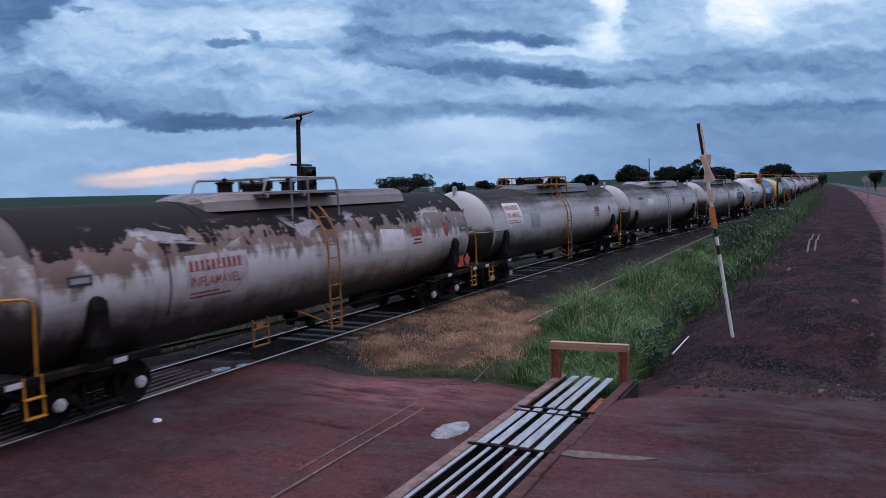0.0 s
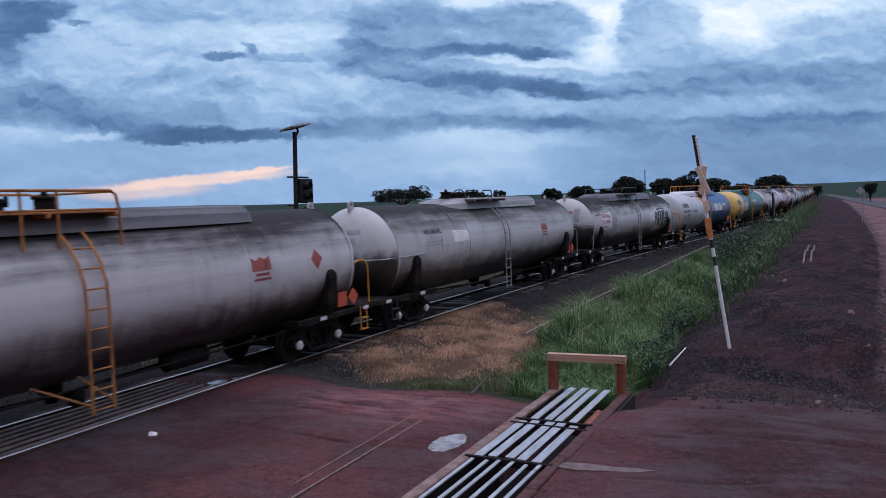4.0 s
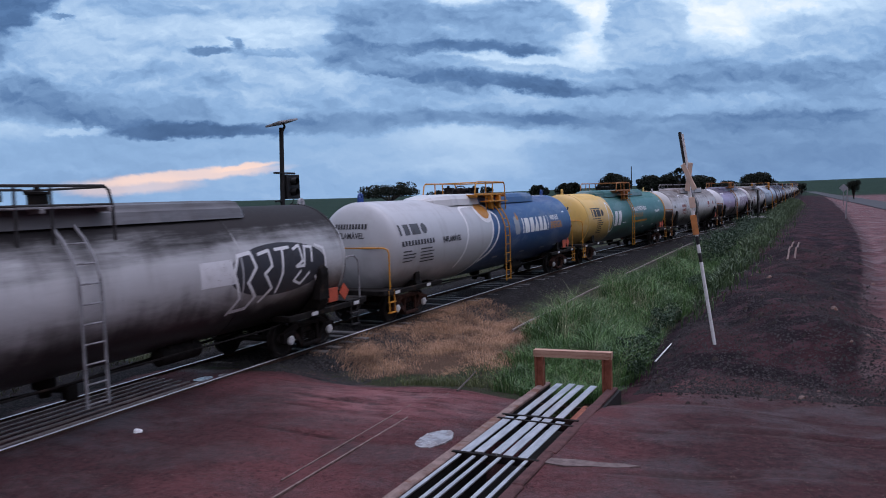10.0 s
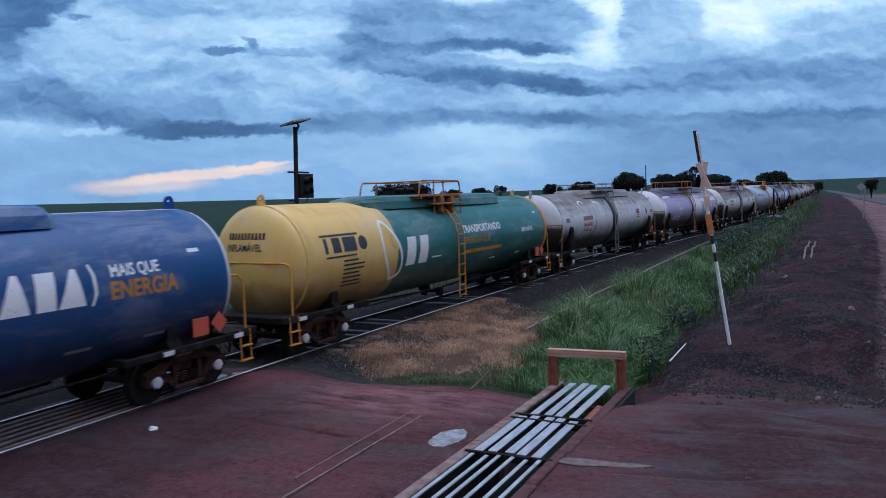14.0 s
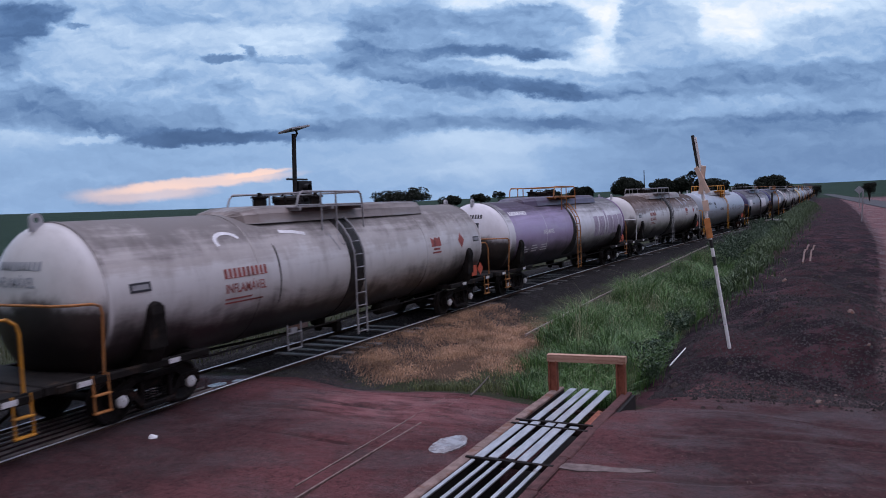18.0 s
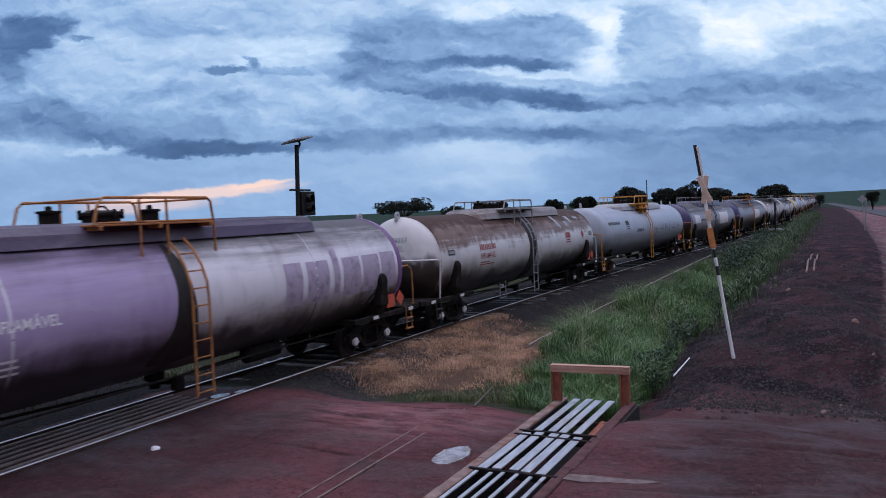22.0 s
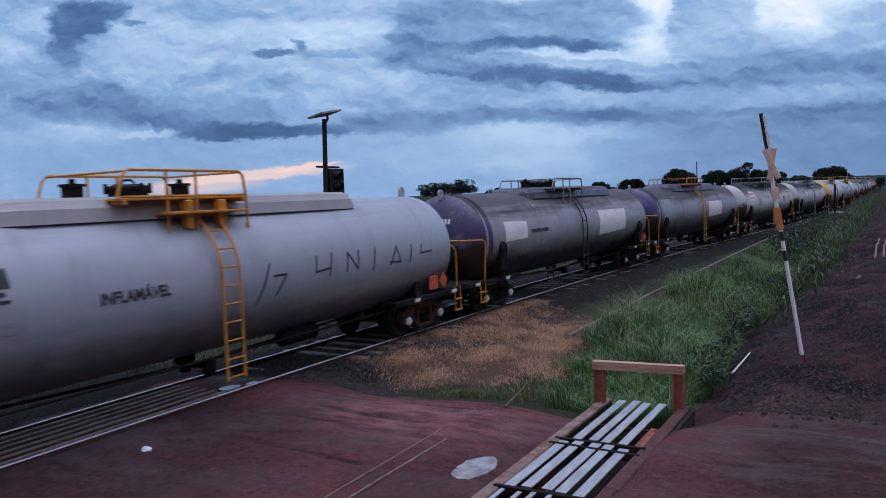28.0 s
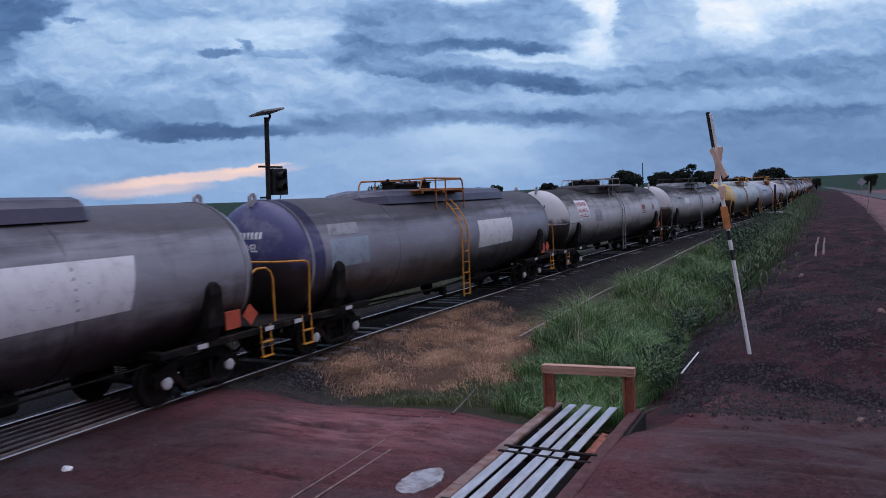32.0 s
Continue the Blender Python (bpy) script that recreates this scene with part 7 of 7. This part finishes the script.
def build_weeds():
    """Broad-leaved weeds where the ditch meets the track."""
    rnd = np.random.default_rng(21)
    for k in range(44):
        if k < 30:
            y = 43 + 34 * rnd.uniform() ** 1.2
            x = -3.6 + 0.036 * (y - 38) + rnd.uniform(-1.1, 0.6)
            tall = rnd.uniform(1.1, 1.8)
        else:
            y = 15.5 + 20 * rnd.uniform()
            x = -3.15 + rnd.uniform(-0.45, 0.2)
            tall = rnd.uniform(0.45, 0.8)
        z = float(ground_z(x, y))
        weed = thing("weed", "leafy green weed growing from the ditch", "plant", pose(x, y, z), group="weeds in the ditch")
        g = Geo()
        tops = []
        for s in range(5):
            a = rnd.uniform(0, 2 * math.pi)
            tip = (0.35 * tall * math.cos(a), 0.35 * tall * math.sin(a), tall * rnd.uniform(0.7, 1.0))
            g.tube([(0, 0, -0.1), (tip[0] * 0.4, tip[1] * 0.4, tip[2] * 0.55), tip], 0.012, 5, r1=0.005)
            tops += [tip, (tip[0] * 0.6, tip[1] * 0.6, tip[2] * 0.65)]
        part("stem", g, WEED, weed)
        part("leaves", leaf_cloud("leaves", np.array(tops), np.full(len(tops), 0.19 * tall + 0.06), 460, 0.030 + 0.018 * tall, WEED, rnd), WEED, weed)


build_weeds()


def build_tree(x, y, top, wide, label, seed, crown_low=0.35, flat=0.55, lobes=14, leaves=4200, style="round"):
    rnd = np.random.default_rng(seed)
    base = float(ground_z(x, y))
    tall = top - base
    tree = thing("tree", label, "tree", pose(x, y, base - 0.05), group="trees on the horizon")
    trunk, fork = Geo(), tall * crown_low
    trunk.tube([(0, 0, 0), (0.05 * tall * rnd.uniform(-1, 1), 0, fork * 0.6), (0, 0, fork * 1.15)], tall * 0.035, 9, r1=tall * 0.022)
    centres, radii = [], []
    for k in range(lobes):
        a = 2 * math.pi * k / lobes + rnd.uniform(-0.3, 0.3)
        r = wide / 2 * (0.12 + 0.72 * rnd.uniform() ** 0.6)
        if style == "bush":
            z, rad = tall * rnd.uniform(0.18, 0.60), min(wide, tall) * rnd.uniform(0.22, 0.34)
        elif style == "umbrella":
            z = tall * rnd.uniform(0.66, 0.92) - 0.62 * tall * (r / wide) ** 1.5
            rad = wide * rnd.uniform(0.06, 0.13)
        else:
            z = fork + (tall - fork) * (0.30 + 0.48 * rnd.uniform() * (1 - 0.5 * (2 * r / wide) ** 2))
            rad = min(wide * rnd.uniform(0.17, 0.26), tall - z)
        centres.append(Vector((r * math.cos(a), r * math.sin(a), z)))
        radii.append(rad)
    squash = 0.5 if style == "umbrella" else 0.8
    grow = wide / 2 / max(math.hypot(c.x, c.y) + q for c, q in zip(centres, radii))
    lift = tall - max(c.z + q * squash for c, q in zip(centres, radii))
    for k, c in enumerate(centres):
        c.x, c.y, c.z, radii[k] = c.x * grow, c.y * grow, c.z + lift, radii[k] * max(grow, 1.0)
        z = c.z
        trunk.tube([(0, 0, fork * 0.95), (c.x * 0.45, c.y * 0.45, (fork + z) / 2 + 0.05 * tall), (c.x * 0.95, c.y * 0.95, z)], tall * 0.014, 6, r1=tall * 0.004)
    part("trunk", trunk.mesh("trunk", 40), BARK, tree, "dark trunk and limbs")
    me = leaf_cloud("crown", np.array([tuple(c) for c in centres]), np.array(radii), int(leaves * 2.6), wide * (0.013 if style == "umbrella" else 0.030), LEAF_DARK, rnd, squash)
    part("crown", me, LEAF_DARK, tree, "dark leafy crown")


def tree_at(bearing, far, rise, spread, label, seed, **more):
    """A tree by bearing, distance, the rise of its top over the eye and its spread, in degrees."""
    x, y = far * math.sin(radians(bearing)), far * math.cos(radians(bearing))
    build_tree(x, y, 3.69 + far * math.tan(radians(rise)), far * radians(spread), label, seed, **more)


tree_at(-28.3, 230, 1.32, 5.2, "spreading flat-crowned tree beyond the green field", 1, style="umbrella", crown_low=0.40, lobes=38, leaves=3000)
tree_at(-22.3, 420, 0.62, 1.6, "small ragged dark tree at the field's edge", 2, lobes=8, leaves=1600)
tree_at(-20.9, 420, 0.75, 1.1, "small ragged dark tree at the field's edge", 3, lobes=7, leaves=1400)
tree_at(-17.0, 380, 0.70, 1.7, "low rounded dark tree on the horizon", 4, lobes=9, leaves=1800)
tree_at(-14.7, 380, 0.78, 2.4, "broad low dark tree on the horizon", 5, leaves=2400)
tree_at(-11.35, 300, 1.40, 2.5, "dense round dark tree on the horizon", 6, lobes=18, leaves=5200, crown_low=0.2)
tree_at(-9.2, 330, 0.95, 1.3, "ragged dark tree on the horizon", 7, lobes=8, leaves=1700)
tree_at(-8.6, 320, 1.15, 2.2, "dense dark tree among its neighbours", 15, lobes=12, leaves=3000, crown_low=0.15)
tree_at(-6.0, 315, 1.10, 2.0, "dense dark tree among its neighbours", 16, lobes=12, leaves=3000, crown_low=0.15)
tree_at(-24.6, 400, 0.55, 2.0, "low ragged dark tree at the field's edge", 17, lobes=9, leaves=1800, crown_low=0.15)
tree_at(-7.6, 310, 1.32, 2.2, "tall dense dark tree", 8, lobes=16, leaves=4600, crown_low=0.2)
tree_at(-6.7, 305, 1.60, 0.8, "slender dark tree above its neighbours", 9, lobes=7, leaves=1700, crown_low=0.3)
tree_at(-5.2, 330, 1.00, 2.0, "dense dark tree beside the far track", 10, leaves=2800, crown_low=0.2)
tree_at(-3.4, 360, 0.55, 1.8, "low dark tree beside the far track", 11, leaves=2000, crown_low=0.2)
tree_at(-1.45, 300, 1.00, 2.7, "broad domed dark tree", 12, lobes=20, leaves=6000, crown_low=0.12)
tree_at(1.35, 300, 0.22, 0.7, "small dark bush at the lane's end", 13, lobes=14, leaves=1800, crown_low=0.05, style="bush")
tree_at(4.5, 210, 0.24, 0.85, "dark rounded shrub by the road", 14, lobes=16, leaves=2600, crown_low=0.05, style="bush")


# ---------------------------------------------------------------- road, posts and clutter
ASPHALT = grained("worn_grey_asphalt", (0.030, 0.030, 0.034, 1), (0.060, 0.060, 0.068, 1), 0.85, 0.0, 0.6, 0.01)
MUD, n = material("pale_slurry")
where = n.add("ShaderNodeTexCoord").outputs["Object"]
finish(n, n.mix(n.step(n.noise(where, 5.0, 6.0, 0.65), 0.40, 0.62), (0.31, 0.30, 0.31, 1), (0.17, 0.14, 0.14, 1)), n.step(n.noise(where, 3.0, 4.0), 0.35, 0.6, 0.08, 0.4), 0.0, n.noise(where, 12.0, 4.0), 0.004, 0.3)


def build_road():
    verts, faces = [], []
    for i, (x, y) in enumerate(((8.5, 420), (10.2, 300), (10.8, 234), (11.0, 170), (11.1, 115), (12.2, 80), (15, 50), (20, 25), (26, 5), (30, -20))):
        for dx in (2.5, 8.0):
            for dz in (0.10, -0.4):
                verts.append((x + dx, y, float(ground_z(x + dx, y)) + dz))
    k = len(verts) // 4
    for i in range(k - 1):
        a, b = i * 4, i * 4 + 4
        faces += [(a, a + 2, b + 2, b), (a, b, b + 1, a + 1), (a + 2, a + 3, b + 3, b + 2)]
    part("road", Geo().put(verts, faces), ASPHALT)
    tagged(bpy.data.objects["road"], "worn grey asphalt road beside the fields", "road", kind="structure")


build_road()


def outline_patch(cx, cy, rx, ry, rnd, count=44):
    """An uneven flat patch on the ground."""
    pts = []
    for k in range(count):
        a = 2 * math.pi * k / count
        r = 1 + 0.04 * math.sin(2 * a) + 0.03 * math.sin(5 * a + 1) + rnd.uniform(-0.05, 0.05)
        pts.append((cx + rx * r * math.cos(a), cy + ry * r * math.sin(a)))
    return pts


ROCK = grained("dull_bank_rock", (0.022, 0.016, 0.016, 1), (0.085, 0.065, 0.062, 1), 0.9, 0.0, 12.0, 0.01, shine=0.15)


def build_clutter():
    rnd = random.Random(8)
    for cx, cy, rx, ry, label in ((-4.86, 10.18, 0.24, 0.44, "pale milky puddle on the red earth"), (-11.32, 12.25, 0.17, 0.22, "pale slurry puddle between the rails"), (-11.15, 12.7, 0.08, 0.16, "pale slurry puddle between the rails")):
        z = sum(float(ground_z(cx + dx, cy + dy)) for dx in (-0.2, 0, 0.2) for dy in (-0.3, 0, 0.3)) / 9 + 0.022
        ob = part("puddle", Geo().plate(outline_patch(cx, cy, rx, ry, rnd), "z", z - 0.08, z), MUD)
        tagged(ob, label, "puddle")
    g = Geo()
    ring = [[(0.10 * r * math.cos(a) + rnd.uniform(-0.02, 0.02), 0.06 * r * math.sin(a) + rnd.uniform(-0.02, 0.02), z + rnd.uniform(-0.01, 0.015)) for a in np.linspace(0, 2 * math.pi, 9, endpoint=False)] for r, z in ((1.0, 0.0), (0.8, 0.03), (0.4, 0.05))]
    g.put([v for r in ring for v in r], [(i * 9 + k, i * 9 + (k + 1) % 9, i * 9 + 9 + (k + 1) % 9, i * 9 + 9 + k) for i in range(2) for k in range(9)] + [tuple(range(18, 27))])
    tagged(part("plastic_bag", g, WHITE, at=pose(-9.77, 8.98, float(ground_z(-9.77, 8.98)))), "crumpled white plastic bag on the earth", "litter")
    # a pale cut branch on the bank
    (xa, ya), (xb, yb) = (-2.81, 18.6), (-2.61, 20.0)
    za, zb = float(ground_z(xa, ya)), float(ground_z(xb, yb))
    tagged(part("branch", Geo().tube([(xa, ya, za + 0.02), (xb, yb, zb + 0.05)], 0.022, 8, r1=0.014).mesh("branch", 40), PATCH), "pale cut branch on the gravel bank", "branch")
    tagged(part("dry_stick", Geo().tube([(-5.68, 12.95, -0.03), (-5.68, 13.5, 0.05), (-5.70, 14.0, 0.12)], 0.022, 6, r1=0.012).mesh("dry_stick", 40), grained("grey_dead_wood", (0.05, 0.04, 0.036, 1), (0.12, 0.10, 0.09, 1))), "grey dead stick by the road's edge", "branch")
    for x in (0.30, 0.62):
        line = [(x + 0.04 * (v - 39.2), v, float(ground_z(x + 0.04 * (v - 39.2), v)) + 0.02) for v in np.linspace(39.2, 50.5, 12)]
        tagged(part("concrete_strip", Geo().tube(line, 0.045, 6).mesh("concrete_strip", 40), CONCRETE), "thin pale concrete strip lying on the bank", "slab", "strips on the bank")
    g = Geo()
    pts = [(-3.02, 9.74), (-2.7, 9.70), (-2.35, 9.80), (-2.0, 9.86), (-1.72, 10.02), (-1.95, 10.04), (-2.3, 9.98), (-2.6, 10.0), (-2.95, 9.93)]
    g.plate(pts, "z", -0.10, float(ground_z(-2.5, 9.85)) + 0.012)
    tagged(part("broken_slab", g, grained("dried_pale_mud", (0.085, 0.058, 0.055, 1), (0.19, 0.145, 0.14, 1), 0.9, 0.0, 9.0, 0.01)), "broken pale concrete edge beside the grate", "slab")
    # stones on the bank and by the road
    for k in range(46):
        x, y = rnd.uniform(-2.6, 3.5), 14.5 + 22 * rnd.random() ** 1.6
        s = rnd.uniform(0.035, 0.11)
        z = float(ground_z(x, y))
        g = Geo()
        top = [(s * rnd.uniform(0.5, 0.9) * math.cos(a), s * rnd.uniform(0.5, 0.9) * math.sin(a), s * rnd.uniform(0.4, 0.8)) for a in np.linspace(0, 2 * math.pi, 5, endpoint=False)]
        low = [(s * rnd.uniform(0.9, 1.3) * math.cos(a), s * rnd.uniform(0.9, 1.3) * math.sin(a), -0.02) for a in np.linspace(0.3, 2 * math.pi + 0.3, 6, endpoint=False)]
        g.put(low + top + [(0, 0, s)], [(i, (i + 1) % 6, 6 + min(i, 4)) for i in range(6)] + [(6 + i, (i + 1) % 6 if i < 4 else 0, 6 + (i + 1) % 5) for i in range(5)] + [(6 + i, 6 + (i + 1) % 5, 11) for i in range(5)])
        tagged(part("stone", g, ROCK if k % 5 else CONCRETE, at=pose(x, y, z)), "angular dull stone lying on the gravel", "stone", "stones on the bank")


build_clutter()


def gravel(name, x, y, size, mat, label, rnd, lift=0.0):
    """Loose stones: small uneven four-sided lumps, all in one."""
    count = len(x)
    z = ground_z(x, y) + lift
    s = size * rnd.uniform(0.5, 1.4, count)
    turn = rnd.uniform(0, 2 * np.pi, count)
    verts = np.zeros((count, 5, 3))
    for k in range(4):
        a = turn + k * np.pi / 2 + rnd.uniform(-0.4, 0.4, count)
        r = s * rnd.uniform(0.7, 1.3, count)
        verts[:, k] = np.stack([x + r * np.cos(a), y + r * np.sin(a), z - 0.2 * s], -1)
    verts[:, 4] = np.stack([x + s * rnd.uniform(-0.4, 0.4, count), y + s * rnd.uniform(-0.4, 0.4, count), z + s * rnd.uniform(0.4, 0.9, count)], -1)
    base = (np.arange(count) * 5)[:, None]
    me = bpy.data.meshes.new(name)
    me.from_pydata(verts.reshape(-1, 3).tolist(), [], np.concatenate([base + [k, (k + 1) % 4, 4] for k in range(4)]).tolist())
    me.materials.append(mat)
    tagged(new(name, me), label, "gravel", kind="stuff")


def build_gravel():
    rnd = np.random.default_rng(11)
    y = 15.5 + 30 * rnd.uniform(0, 1, 16000) ** 1.7
    x = -2.7 + 0.02 * (y - 20) + rnd.uniform(0, 5.2, 16000)
    gravel("bank_gravel", x, y, 0.035, leaf_material("bank_stones", (0.006, 0.005, 0.006, 1), (0.042, 0.033, 0.036, 1), 0.85), "loose dark and pale gravel on the bank", rnd)
    y = 15.2 + 34 * rnd.uniform(0, 1, 2600) ** 1.4
    x = -2.5 + 0.02 * (y - 20) + rnd.uniform(0, 5.4, 2600)
    gravel("earth_clods", x, y, 0.065, leaf_material("dark_clods", (0.006, 0.005, 0.005, 1), (0.030, 0.021, 0.020, 1), 0.95), "dark lumps of earth on the bank", rnd, -0.02)
    y = 13.4 + 34 * rnd.uniform(0, 1, 26000) ** 1.5
    x = np.interp(y, TRACK_Y, TRACK_X) + rnd.uniform(-2.6, 3.4, 26000)
    gravel("track_ballast", x, y, 0.034, leaf_material("ballast_stones", (0.007, 0.006, 0.007, 1), (0.040, 0.037, 0.038, 1), 0.8), "dark crushed stone ballast between the rails", rnd)
    x, y = rnd.uniform(-9.5, 6, 22000), 6 + 11 * rnd.uniform(0, 1, 22000)
    ok = ~((x > -4.75) & (x < -2.75) & (y < 14.3)) & (y < 14.5 + smooth(-2.5, 0, x) * 2.5) & (rnd.uniform(0, 1, 22000) < 0.25 + 0.75 * smooth(-2.6, 0.5, x))
    gravel("road_grit", x[ok], y[ok], 0.014, leaf_material("earth_grit", (0.030, 0.015, 0.014, 1), (0.17, 0.105, 0.098, 1), 0.9), "fine grit strewn on the red earth", rnd)


build_gravel()


def build_posts():
    z = float(ground_z(-2.4, 95.0))
    post = thing("marker_post", "thin black trackside post with a pale foot board", "post", pose(-2.4, 95.0, z))
    part("shaft", Geo().tube([(0, 0, -0.2), (0, 0, 3.6)], 0.10, 8), SIGNAL, post)
    part("foot_board", Geo().box(-1.0, 1.0, -0.04, 0.04, 0.35, 0.55, 0.01), WHITE, post)
    far = (300 * math.sin(radians(-10.1)), 300 * math.cos(radians(-10.1)))
    z = float(ground_z(*far))
    mast = thing("utility_pole", "tall thin dark pole among the trees", "pole", pose(far[0], far[1], z))
    part("shaft", Geo().tube([(0, 0, -0.3), (0, 0, 13.2 - z)], 0.22, 8, r1=0.16), SIGNAL, mast)
    z = float(ground_z(6.2, 88.0))
    sign = thing("road_post", "thin leaning grey post beside the lane", "post", pose(6.2, 88.0, z, 0, 3, 0))
    part("shaft", Geo().tube([(0, 0, -0.3), (0, 0, 3.2)], 0.06, 8), GREY, sign)


    x, y = 150 * math.sin(radians(3.9)), 150 * math.cos(radians(3.9))
    z = float(ground_z(x, y))
    board = thing("road_sign", "pale diamond road sign on a thin post", "sign", pose(x, y, z))
    part("shaft", Geo().tube([(0, 0, -0.3), (0, 0, 3.2)], 0.05, 8), GREY, board)
    part("plate", Geo().plate([(-0.75, 3.2), (0, 2.45), (0.75, 3.2), (0, 3.95)], "y", -0.02, 0.02), SHADE, board, "pale diamond plate")


build_posts()


# ---------------------------------------------------------------- movement
def train_position(first, t):
    return first - 5.867 * t + 0.0031 * (t - 16) ** 2


def wagon_pose(y):
    """A wagon whose bogies stand on the track's line."""
    a, b = (track_x(y - 6.6), y - 6.6), (track_x(y + 6.6), y + 6.6)
    turn = math.degrees(math.atan2(-(b[0] - a[0]), b[1] - a[1]))
    return pose((a[0] + b[0]) / 2, y, 0, 0, 0, turn)


def motions():
    for first, wagon in TRAIN:
        walk(wagon, [(float(t), wagon_pose(train_position(first, t))) for t in range(33)])
    # wheels roll: travelled way over radius
    for axle in WHEELSETS[:48]:
        start = axle.matrix_basis.translation.copy()
        rows = []
        for k in range(321):
            t = 0.1 * k
            turned = (5.867 * t - 0.0031 * (t - 16) ** 2) / 0.42
            rows.append((t, Matrix.Translation(start) @ Matrix.Rotation(turned, 4, "X")))
        walk(axle, rows)


motions()
